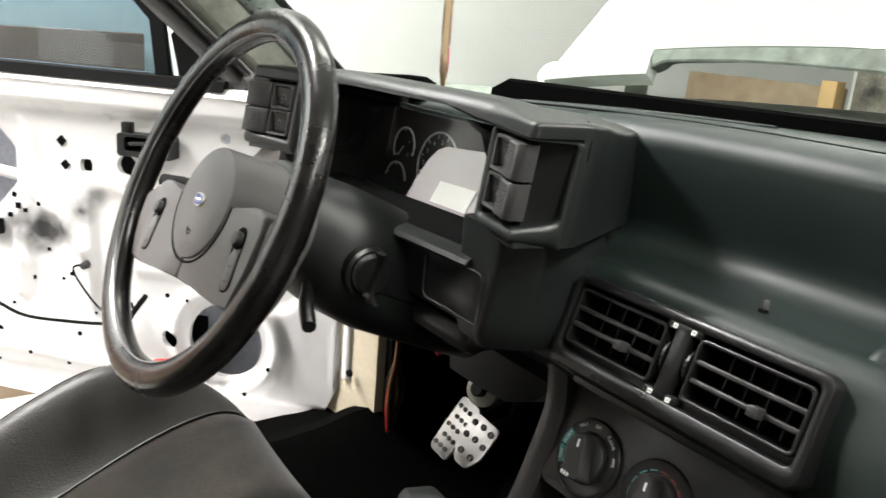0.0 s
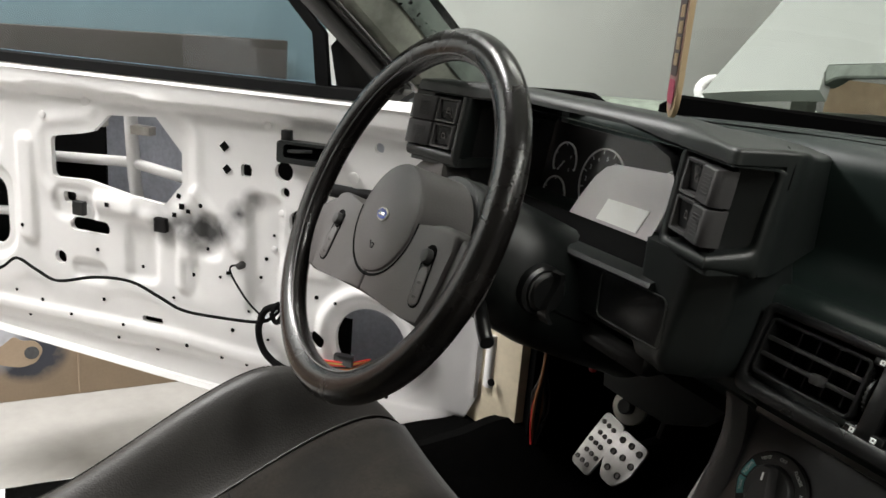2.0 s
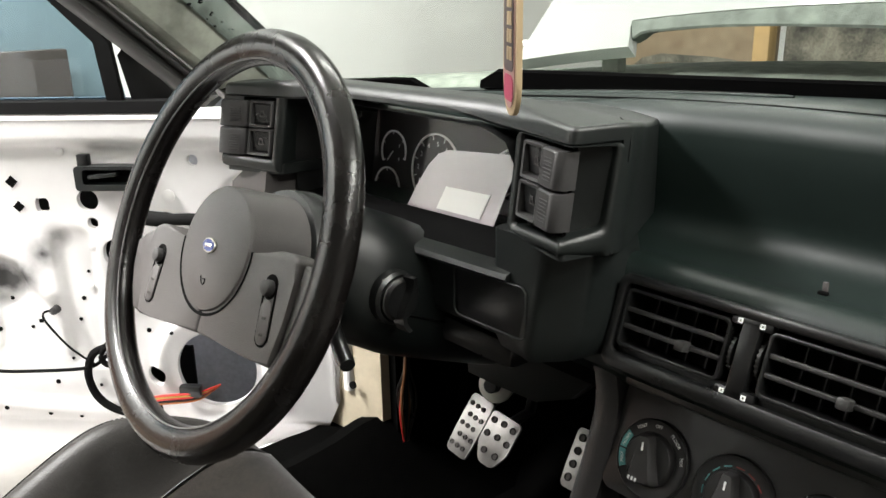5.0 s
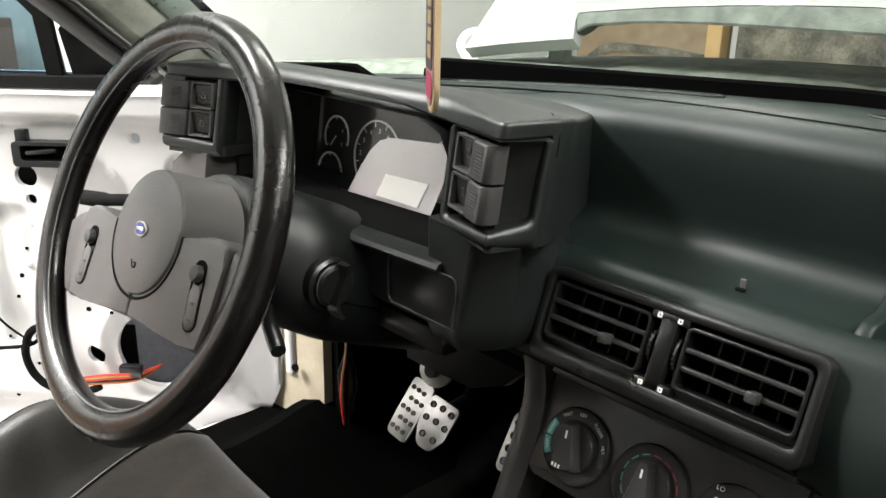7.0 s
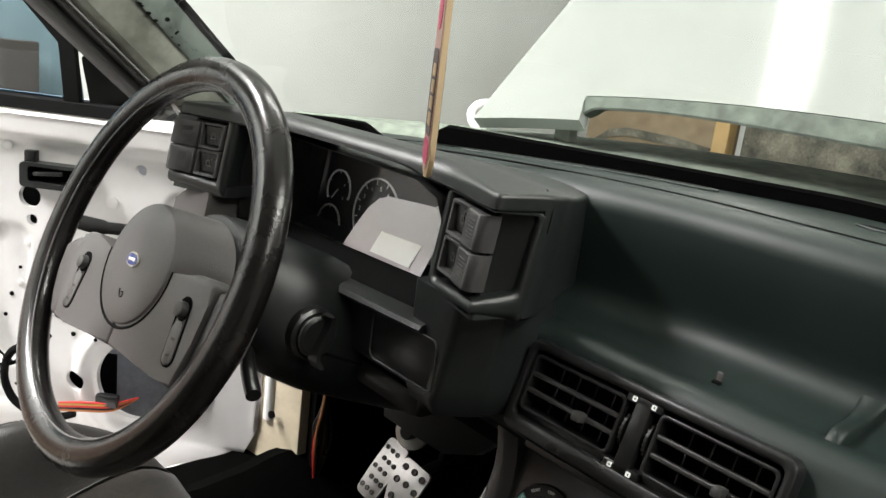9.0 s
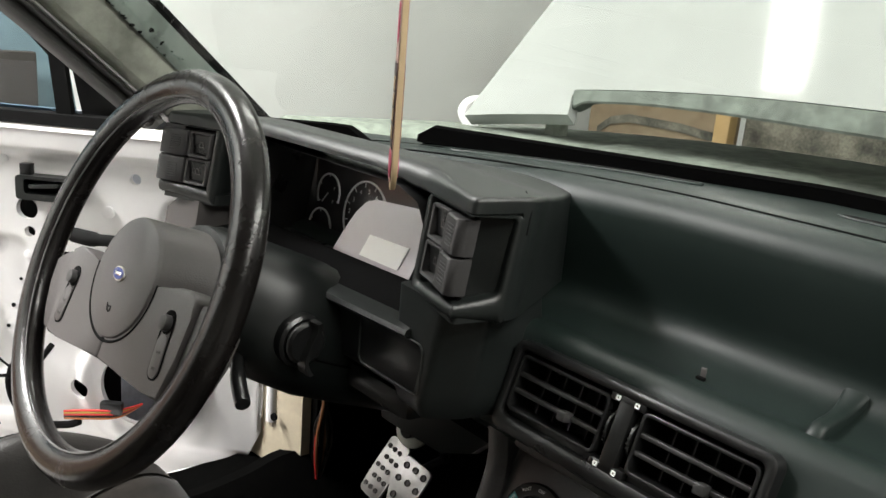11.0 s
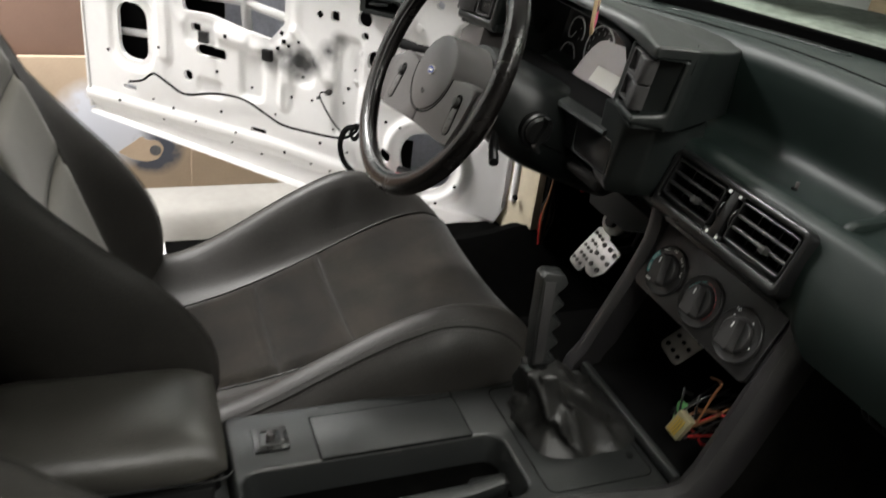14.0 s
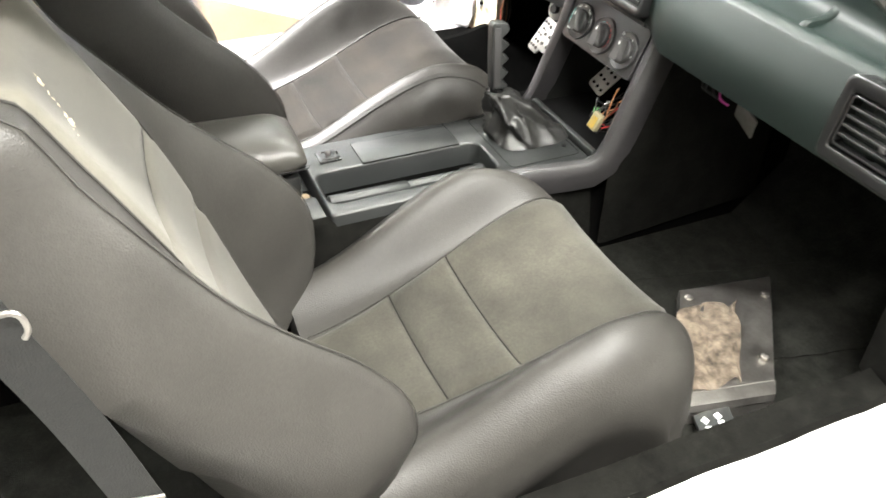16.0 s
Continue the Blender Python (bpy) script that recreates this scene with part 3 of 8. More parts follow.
rings = []
for i, x in enumerate(xs):
    y, k = seal_y(x), smoothstep(-0.427, -0.405, x)
    z = 0.957 - 0.010 * max(0.0, x) ** 2
    rings.append([(x, y - 0.004, 0.936), (x, y - 0.003, 0.944 + (z - 0.946) * k), (x, y + 0.002, 0.944 + (z - 0.943) * k), (x, y + 0.012, 0.944 + (z - 0.946) * k), (x, y + 0.020, 0.93)])
loft(b, rings)
structure("windscreen_seal", b, M_FRIT, "black border along the windscreen base", "seal")
b = mesh()
rings = []
for i in range(13):
    t = i / 12
    x, y = -0.71 + 0.285 * t, -0.085 + 0.122 * t
    z = 0.938 + 0.017 * t - 0.016 * smoothstep(0.90, 1.0, t)
    rings.append([(x, y - 0.003, 0.93), (x, y - 0.002, z - 0.002), (x, y + 0.004, z), (x, y + 0.012, z - 0.004), (x, y + 0.014, 0.93)])
loft(b, rings)
structure("windscreen_seal_west", b, M_FRIT, "black border along the windscreen corner", "seal")

# cowl, engine bay edge, fenders
b = mesh()
loft(b, [[(x, screen_y(x) + 0.02, 0.915), (x, screen_y(x) + 0.05, 0.930), (x, 0.47 - 0.1 * (x / 0.7) ** 2, 0.944 - 0.05 * x * x), (x, 0.56 - 0.1 * (x / 0.7) ** 2, 0.952 - 0.08 * x * x), (x, 0.56 - 0.1 * (x / 0.7) ** 2, 0.80)] for x in [-0.7 + 0.1 * i for i in range(15)]], closed=False)
structure("cowl_panel", b, M_DUST, "dusty grey cowl panel below the windscreen", "cowl")
for s, nm in ((-1, "west"), (1, "east")):
    b = mesh()
    loft(b, [[(s * 0.64, y, z), (s * 0.70, y, z + 0.005), (s * 0.83, y, z - 0.05), (s * 0.87, y, z - 0.3), (s * 0.83, y, 0.3), (s * 0.64, y, 0.3)] for y, z in ((0.20, 0.905), (0.6, 0.868), (1.0, 0.80), (1.9, 0.62))])
    structure("fender_" + nm, b, M_WHITE, "white painted front fender", "fender")

# hood, raised
hood = thing("hood", (0, 0.36, 0.98), "white painted car hood propped open", "hood")
HA = radians(49)
HD, HN = Vector((0, math.cos(HA), math.sin(HA))), Vector((0, -math.sin(HA), math.cos(HA)))


def hood_point(x, d, lift=0.0):
    w = 1 - 0.09 * max(d, 0.0)
    arch = 1 - (x / 0.62) ** 2
    rear = Vector((x * w, 0.357 + 0.048 * arch, 0.972 + 0.0155 * arch))
    return rear + HD * d + HN * (lift + 0.060 * arch + 0.012 * math.sin(min(max(d, 0.0), 1.2) * 2.4) * arch)


def hood_start(x):
    return -0.044 * smoothstep(0.4030, 0.4100, abs(x))


b = mesh()
cols = sorted([-0.585 + 1.205 * i / 62 for i in range(63)] + [k * q for k in (-1, 1) for q in (0.4035, 0.4055, 0.4075, 0.4095)])


def lobe(x, d):
    """The rear lobes lean inwards at their tips."""
    return x * (1 - 0.062 * hood_start(x) / -0.044 * max(0.0, 1 - d / 0.03) * smoothstep(0.50, 0.412, abs(x)))


loft(b, [[hood_point(lobe(x, d), hood_start(x) + d) for x in cols] + [hood_point(lobe(x, d), hood_start(x) + d, -0.022) for x in cols[::-1]] for d in (0.0, 0.012, 0.03, 0.15, 0.3, 0.5, 0.75, 1.0, 1.25)], True, False)
loft(b, [[hood_point(lobe(x, 0.0), hood_start(x)), hood_point(lobe(x, 0.0), hood_start(x), -0.022)] for x in cols], False, False)
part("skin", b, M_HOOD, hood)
b = mesh()
cols2 = [-0.412 + 0.824 * i / 80 for i in range(81)]
rings = []
for x in cols2:
    p = hood_point(x, -0.0005, -0.001)
    a = abs(x)
    h = 0.017 + 0.009 * smoothstep(0.33, 0.0, a) + 0.012 * smoothstep(0.375, 0.402, a)
    rings.append([p + Vector((0, -0.001, 0.0)), p + Vector((0, -0.0025, -0.002)), p + Vector((0, -0.0025 - 0.42 * h, -h + 0.003)), p + Vector((0, -0.0015 - 0.42 * h, -h)), p + Vector((0, 0.019, -max(h, 0.0175))), p + Vector((0, 0.0185, -0.0165))])
loft(b, rings)
part("rear_flange", b, M_FLANGE, hood, "rough grey underside flange")
for s in (-1, 1):
    b = mesh()
    tube(b, smooth_path([(s * 0.60, 0.37, 0.915), (s * 0.622, 0.36, 0.945), (s * 0.615, 0.38, 0.962), (s * 0.59, 0.42, 0.95)], 5), 0.010, 10)
    part("hinge", b, M_WHITE, hood, "white painted hinge arm")
    b = mesh(); box(b, (s * 0.455, 0.392, 0.940), (0.030, 0.02, 0.030), bevel=0.004); part("hinge_bracket", b, M_COWL, hood, "grey hinge bracket")

# what stands beyond the engine bay
ob = thing("plywood_panel", (-1.2, 2.0, 0), "dull brown plywood panel with a pine post behind the hood", "panel")
b = mesh(); box(b, (-1.40, 2.02, 0.46), (0.62, 0.025, 0.92), bevel=0.003); part("board", b, M_WOOD, ob)
b = mesh(); box(b, (-1.115, 1.985, 0.47), (0.055, 0.05, 0.94), bevel=0.004); part("post", b, M_POST, ob, "yellow pine post")
# dark strip laid on the board as its rounded shadow edge
b = mesh(); loft(b, [[(x, 2.004, z), (x, 2.0, z), (x, 2.0, z - 0.03), (x, 2.004, z - 0.03)] for x, z in ((-1.66, 0.755), (-1.60, 0.80), (-1.52, 0.818), (-1.30, 0.815), (-1.15, 0.80))]); part("shadow_rail", b, M_GRIME, ob, "dark rounded strip for the shadow on the plywood")
ob = thing("grimy_board", (-0.2, 2.05, 0), "grimy grey-green board standing ahead of the car", "board")
b = mesh(); box(b, (-0.10, 2.05, 0.50), (1.95, 0.03, 1.0), bevel=0.003); part("panel", b, M_GRIME, ob)
ob = thing("radiator_support", (0, 1.55, 0.70), "dark grey front panel of the engine bay", "panel")
b = mesh(); box(b, (0, 1.62, 0.54), (1.2, 0.06, 0.12), bevel=0.01); part("beam", b, M_COWL, ob)
ob = thing("engine_bay_floor", (0, 1.0, 0.4), "dark grimy engine bay", "engine bay")
b = mesh(); box(b, (0, 1.05, 0.45), (1.26, 1.05, 0.1), bevel=0.01); part("tray", b, M_COWL, ob)
# ---- dashboard ----
dash = thing("dashboard", (0, 0.1, 0.7), "dark green-black grained plastic car dashboard, radio removed", "dashboard")


def seam_y(x):
    """Line of the seam along the top pad."""
    return 0.128 - 0.36 * max(0.0, -x - 0.03) ** 1.5 - 0.1 * max(0.0, x - 0.35)


def slot_y(x):
    """Line of the defroster slots."""
    return 0.199 - 0.52 * max(0.0, -x - 0.06) ** 1.5 - 0.03 * max(0.0, x) - 0.1 * max(0.0, x - 0.35)


def dash_profile(x):
    """Closed outline (y, z) of the padded dash right of the instrument hood."""
    top = -0.022 * min(0.0, x + 0.05) ** 2 * 4
    e = max(0.0, x - 0.35)
    y0 = -0.1 * e
    sy = max(seam_y(x), 0.112)
    pts = [(screen_y(x) - 0.004, 0.932 + top), (seal_y(x) + 0.004, 0.9425 + top), (sy + 0.045, 0.9450 + top), (sy + 0.004, 0.9456 + top), (sy, 0.9440 + top), (sy - 0.004, 0.9454 + top)]
    # the pad rolls over its front edge in one broad curve
    for k in range(1, 10):
        a = radians(10 * k)
        pts.append((sy - 0.008 - 0.026 * math.sin(a), 0.9192 + 0.026 * math.cos(a) + top))
    back = sy - 0.034
    pts += [(back + 0.002, 0.900 + top), (back + 0.006, 0.880), (back + 0.011, 0.858), (back + 0.0135, 0.846)]
    for k in range(1, 8):
        a = radians(11.5 * k)
        pts.append((back + 0.0135 - 0.026 * (1 - math.cos(a)), 0.846 - 0.026 * math.sin(a)))
    pts += [(0.070 + 0.4 * (back - 0.092), 0.8172), (0.055, 0.8155), (0.048, 0.8155), (0.043, 0.8168), (0.037, 0.8185), (0.030, 0.8190), (0.023, 0.8178), (0.017, 0.8148), (0.0125, 0.8100), (0.0095, 0.8030)]
    low = smoothstep(0.12, 0.17, x)
    if abs(x) < 0.112:
        pts += [(0.036, 0.794), (0.036, 0.750), (-0.018, 0.731)]
    else:
        pts += [(-0.001 - 0.009 * low, 0.778), (-0.006 - 0.013 * low, 0.745), (-0.004 - 0.016 * low, 0.718)]
    up = 0.016 * (1 - low)
    pts += [(0.006 - 0.020 * low, 0.692 + up), (0.022 - 0.010 * low, 0.678 + up), (0.06, 0.668 + up), (0.26, 0.70)]
    return pts


b = mesh()
xs = sorted([-0.70 + 1.38 * i / 60 for i in range(61)] + [-0.1125, -0.1115, 0.1115, 0.1125])
loft(b, [[(x, y, z) for y, z in dash_profile(max(x, -0.6))] for x in xs])
part("padded_body", b, M_DASH, dash)
# seam line and defroster slots in the top pad
def pad_z(x):
    return 0.9452 - 0.088 * min(0.0, x + 0.05) ** 2


b = mesh()
tube(b, [(x, seam_y(x), pad_z(x)) for x in [-0.455 + 1.10 * i / 60 for i in range(61)]] , 0.0011, 6)
part("pad_seam", b, M_DARK, dash)
b = mesh()
tube(b, smooth_path([(-0.455, seam_y(-0.455), pad_z(-0.455)), (-0.475, 0.052, pad_z(-0.475)), (-0.478, 0.080, pad_z(-0.478)), (-0.455, 0.098, pad_z(-0.455)), (-0.41, 0.108, pad_z(-0.41)), (-0.37, 0.119, pad_z(-0.37))], 6), 0.0008, 6)
part("pad_seam_loop", b, M_DARK, dash)
for x0, x1 in ((-0.365, -0.090), (0.043, 0.40)):
    n = 30
    xs_ = [x0 + (x1 - x0) * i / n for i in range(n + 1)]
    end = lambda i: math.sqrt(max(0.02, 1 - max(0.0, abs(2 * i / n - 1) - 0.94) ** 2 / 0.0036))
    b = mesh()
    loft(b, [[(x, slot_y(x) + dy * end(i), pad_z(x) + dz) for dy, dz in ((-0.0052, 0.0002), (-0.0045, 0.0009), (0.0045, 0.0009), (0.0052, 0.0002), (0, -0.003))] for i, x in enumerate(xs_)])
    part("defroster_slot", b, M_DARK, dash, "black defroster slot")
    for dy, r_ in ((-0.0068, 0.0016), (0.0066, 0.0012)):
        b = mesh()
        tube(b, [(x, slot_y(x) + dy * end(i), pad_z(x) - 0.0004) for i, x in enumerate(xs_)], r_, 8)
        part("slot_rim", b, M_DASH, dash)
# tray stud and ribs
b = mesh(); box(b, (0.021, 0.061, 0.8205), (0.0045, 0.003, 0.010), bevel=0.001); st_ = part("tray_stud", b, M_HUB, dash, "brown broken clip")
b = mesh(); box(b, (0.021, 0.058, 0.8168), (0.008, 0.004, 0.003), bevel=0.001); part("stud_foot", b, M_DARK, st_)
for x in (0.122, 0.405):
    b = mesh()
    loft(b, [[(x - w * 1.1, y, 0.812), (x - w, y, h - 0.002), (x - w * 0.7, y, h), (x + w * 0.7, y, h), (x + w, y, h - 0.002), (x + w * 1.1, y, 0.812)] for y, w, h in ((0.0385, 0.0045, 0.8150), (0.0395, 0.0058, 0.8185), (0.046, 0.0062, 0.8235), (0.052, 0.0065, 0.8250), (0.075, 0.0068, 0.8256), (0.086, 0.0075, 0.8275), (0.095, 0.0085, 0.8315), (0.102, 0.0095, 0.8370))])
    part("tray_rib", b, M_DASH, dash, sharp=50)

# ---- centre vents: tilted bezel ----
BZ = frame3((0, -0.0105, 0.7755), (1, 0, 0), (0, 0.337, 0.941))      # local z points to the cabin when flipped
if BZ.col[2].y > 0:
    BZ = frame3((0, -0.0105, 0.7755), (-1, 0, 0), (0, 0.337, 0.941))


def vent(parent, m, x0, y0, x1, y1, slats=2):
    bb = mesh(); soft_frame(bb, rounded(x0 - 0.0032, y0 - 0.0032, x1 + 0.0032, y1 + 0.0032, 0.006), rounded(x0, y0, x1, y1, 0.0035), m @ pose(0, 0, -0.020), 0.0245, 0.0014)
    v = part("vent", bb, M_BLACK, parent, "black louvred air vent")
    bb = mesh(); prism(bb, rounded(x0, y0, x1, y1, 0.003), m @ pose(0, 0, -0.036), 0.003); part("vent_back", bb, M_DARK, v)
    h = y1 - y0
    for i in range(1, slats + 1):
        yy = y0 + h * i / (slats + 1)
        bb = mesh()
        prism(bb, [(p.x, p.y) for p in fillet([(-0.0022, 0.004), (-0.0022, -0.002), (-0.0010, -0.010), (0.0006, -0.010), (0.0018, -0.002), (0.0018, 0.004)], 0.0012)], m @ pose(x0, yy, -0.001) @ Matrix(((0, 0, 1, 0), (1, 0, 0, 0), (0, 1, 0, 0), (0, 0, 0, 1))), x1 - x0)
        part("slat", bb, M_LOUVRE, v)
    for i in range(1, 5):
        xx = x0 + (x1 - x0) * i / 5
        bb = mesh(); box(bb, (0, 0, 0), (0.0013, h - 0.002, 0.012))
        bmesh.ops.transform(bb, matrix=m @ pose(xx, (y0 + y1) / 2, -0.017, 0, 12, 0), verts=bb.verts)
        part("vane", bb, M_BLACK, v)
    bb = mesh(); box(bb, (0, 0, 0), (0.009, 0.0085, 0.012), bevel=0.0015)
    bmesh.ops.transform(bb, matrix=m @ pose(x0 + (x1 - x0) * 0.66, y0 + h * (slats // 2 if slats > 2 else 1) / (slats + 1), 0.006), verts=bb.verts)
    part("tab", bb, M_SLAT, v, "grey louvre tab")
    return v


bezel = mesh()
soft_frame(bezel, rounded(-0.123, -0.0440, 0.123, 0.0385, 0.010), rounded(-0.1145, -0.0295, 0.1145, 0.0300, 0.006), BZ @ pose(0, 0, -0.018), 0.0245, 0.004)
part("vent_bezel", bezel, M_BLACK, dash, "black vent surround")
for c, w in (((0, -0.001, 0.0), (0.0150, 0.060, 0.010)), ((0, 0.0275, 0.0), (0.034, 0.0070, 0.010)), ((0, -0.0270, 0.0), (0.034, 0.0075, 0.010))):
    b = mesh(); box(b, (0, 0, 0), w, bevel=0.002); bmesh.ops.transform(b, matrix=BZ @ pose(*c), verts=b.verts); part("vent_divider", b, M_BLACK, dash)
b = mesh(); box(b, (0, 0, 0), (0.228, 0.009, 0.004), bevel=0.001); bmesh.ops.transform(b, matrix=BZ @ pose(0, -0.0262, -0.004), verts=b.verts); part("vent_shelf", b, M_BLACK, dash)
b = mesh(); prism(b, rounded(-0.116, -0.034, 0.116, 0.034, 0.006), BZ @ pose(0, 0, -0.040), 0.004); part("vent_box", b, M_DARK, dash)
for s in (-1, 1):
    a0, a1 = (0.0185, 0.110) if s > 0 else (-0.110, -0.0185)
    vent(dash, BZ, a0, -0.0205, a1, 0.0235)
    for yy in (-0.0275, 0.0275):
        b = mesh()
        frame_prism(b, rounded(-0.0020, -0.0020, 0.0020, 0.0020, 0.0005, 2), rounded(-0.0008, -0.0008, 0.0008, 0.0008, 0.0002, 2), BZ @ pose(s * 0.009, yy, 0.005), 0.0008)
        part("vent_mark", b, M_PRINT, dash, "white printed square mark")
    b = mesh()
    lathe(b, [(0.0, -0.0016), (0.0150, -0.0016), (0.0165, -0.001), (0.0165, 0.001), (0.0150, 0.0016), (0.0, 0.0016)], BZ @ pose(s * 0.0113, 0.002, -0.012, 0, 90, 0), 28)
    wheel_ = part("thumbwheel", b, M_BLACK, dash, "black thumbwheel with a ribbed rim")
    for i in range(9):
        a = radians(-56 + 14 * i)
        b = mesh(); box(b, (0, 0, 0), (0.0030, 0.0012, 0.0012)); bmesh.ops.transform(b, matrix=BZ @ pose(s * 0.0113, 0.002 + 0.0166 * math.sin(a), -0.012 + 0.0166 * math.cos(a), math.degrees(-a)), verts=b.verts); part("rib", b, M_LOUVRE, wheel_)

# right-hand vent at the end of the dash
EV = frame3((0.628, -0.016, 0.765), (1, 0, 0), (0, 0.20, 0.98))
if EV.col[2].y > 0:
    EV = frame3((0.628, -0.016, 0.765), (-1, 0, 0), (0, 0.20, 0.98))
b = mesh(); soft_frame(b, rounded(-0.075, -0.058, 0.075, 0.056, 0.012), rounded(-0.060, -0.040, 0.060, 0.036, 0.006), EV @ pose(0, 0, -0.02), 0.034)
part("end_vent_bezel", b, M_BLACK, dash, "black vent surround")
b = mesh(); prism(b, rounded(-0.062, -0.042, 0.062, 0.038, 0.004), EV @ pose(0, 0, -0.016), 0.003); part("end_vent_box", b, M_DARK, dash)
vent(dash, EV @ pose(0, 0, 0.008), -0.054, -0.032, 0.054, 0.030, 4)
for xx, yy in ((0.064, 0.04), (0.064, -0.03)):
    b = mesh(); box(b, (0, 0, 0), (0.004, 0.006, 0.0012)); bmesh.ops.transform(b, matrix=EV @ pose(xx * -EV.col[0].x * -1, yy, 0.0145), verts=b.verts); part("vent_mark", b, M_PRINT, dash)

# ---- centre stack: rails, heater panel, open radio slot ----
RP = frame3((0, -0.003, 0.656), (-1, 0, 0), (0, 0.1, 0.235))
if RP.col[2].y > 0:
    RP = frame3((0, -0.003, 0.656), (1, 0, 0), (0, 0.1, 0.235))
stack = thing("centre_stack", (0, 0, 0.45), "dark plastic centre stack with heater knobs and an empty radio slot", "centre stack")
RAILS = {1: [(0.028, 0.722, -0.012), (0.014, 0.690, -0.004), (-0.008, 0.640, 0.0), (-0.040, 0.560, 0.004), (-0.062, 0.506, 0.006), (-0.076, 0.482, 0.006), (-0.096, 0.470, 0.001), (-0.13, 0.4665, -0.009), (-0.19, 0.4660, -0.019), (-0.26, 0.4655, -0.024)],
         -1: [(0.010, 0.718, 0.020), (0.006, 0.706, 0.012), (0.001, 0.690, 0.005), (-0.005, 0.670, 0.001), (-0.012, 0.650, 0.000), (-0.024, 0.610, 0.002), (-0.042, 0.560, 0.005), (-0.068, 0.490, 0.008), (-0.083, 0.466, 0.010), (-0.085, 0.456, 0.010)]}
for s in (-1, 1):
    b = mesh()
    rings = []
    for k, (y, z, w) in enumerate(RAILS[s]):
        p0, p1 = RAILS[s][max(0, k - 1)], RAILS[s][min(len(RAILS[s]) - 1, k + 1)]
        tan = Vector((0, p1[0] - p0[0], p1[1] - p0[1])).normalized()
        inward = Vector((0, -tan.z, tan.y)) if s > 0 else Vector((0, 0.98, 0.2))
        rings.append([Vector((s * (xx + w), y, z)) + inward * d for xx, d in ((0.118, 0), (0.128, -0.006), (0.140, -0.004), (0.147, 0.004), (0.150, 0.018), (0.146, 0.05), (0.120, 0.05))])
    loft(b, rings)
    part("side_rail", b, M_RAIL, stack)
    b = mesh()
    loft(b, [[(s * (0.138 + w), y + 0.03, z), (s * (0.144 + w), y + 0.04, z), (s * (0.146 + w), 0.32, z + 0.03), (s * (0.124 + w), 0.32, z + 0.03)] for y, z, w in ((0.028, 0.722, -0.012), (-0.008, 0.640, 0.0), (-0.068, 0.490, 0.008), (-0.086, 0.43, 0.010), (-0.088, 0.285, 0.012))][:4 if s < 0 else 5])
    part("side_trim", b, M_CARPET3 if s > 0 else M_TRIM, stack, "dull black side trim")
b = mesh(); box(b, (0, 0.0035, 0.7215), (0.226, 0.012, 0.024), pose(0, 0, 0, -18).to_3x3().to_4x4(), bevel=0.003); part("upper_band", b, M_PANEL, stack)
for i in range(5):
    b = mesh(); box(b, (-0.036 + 0.017 * i, -0.0032, 0.7220), (0.013, 0.001, 0.0032), pose(0, 0, 0, -18).to_3x3().to_4x4()); part("print_bar", b, M_REDPRINT, stack, "faint red lettering bar")
b = mesh(); prism(b, rounded(-0.120, -0.046, 0.118, 0.0575, 0.008), RP @ pose(0, 0, -0.009), 0.0125, bevel=0.002); part("heater_panel", b, M_PANEL, stack, "black heater control panel")
RK = RP @ pose(0.002, -0.0055, 0.0035)
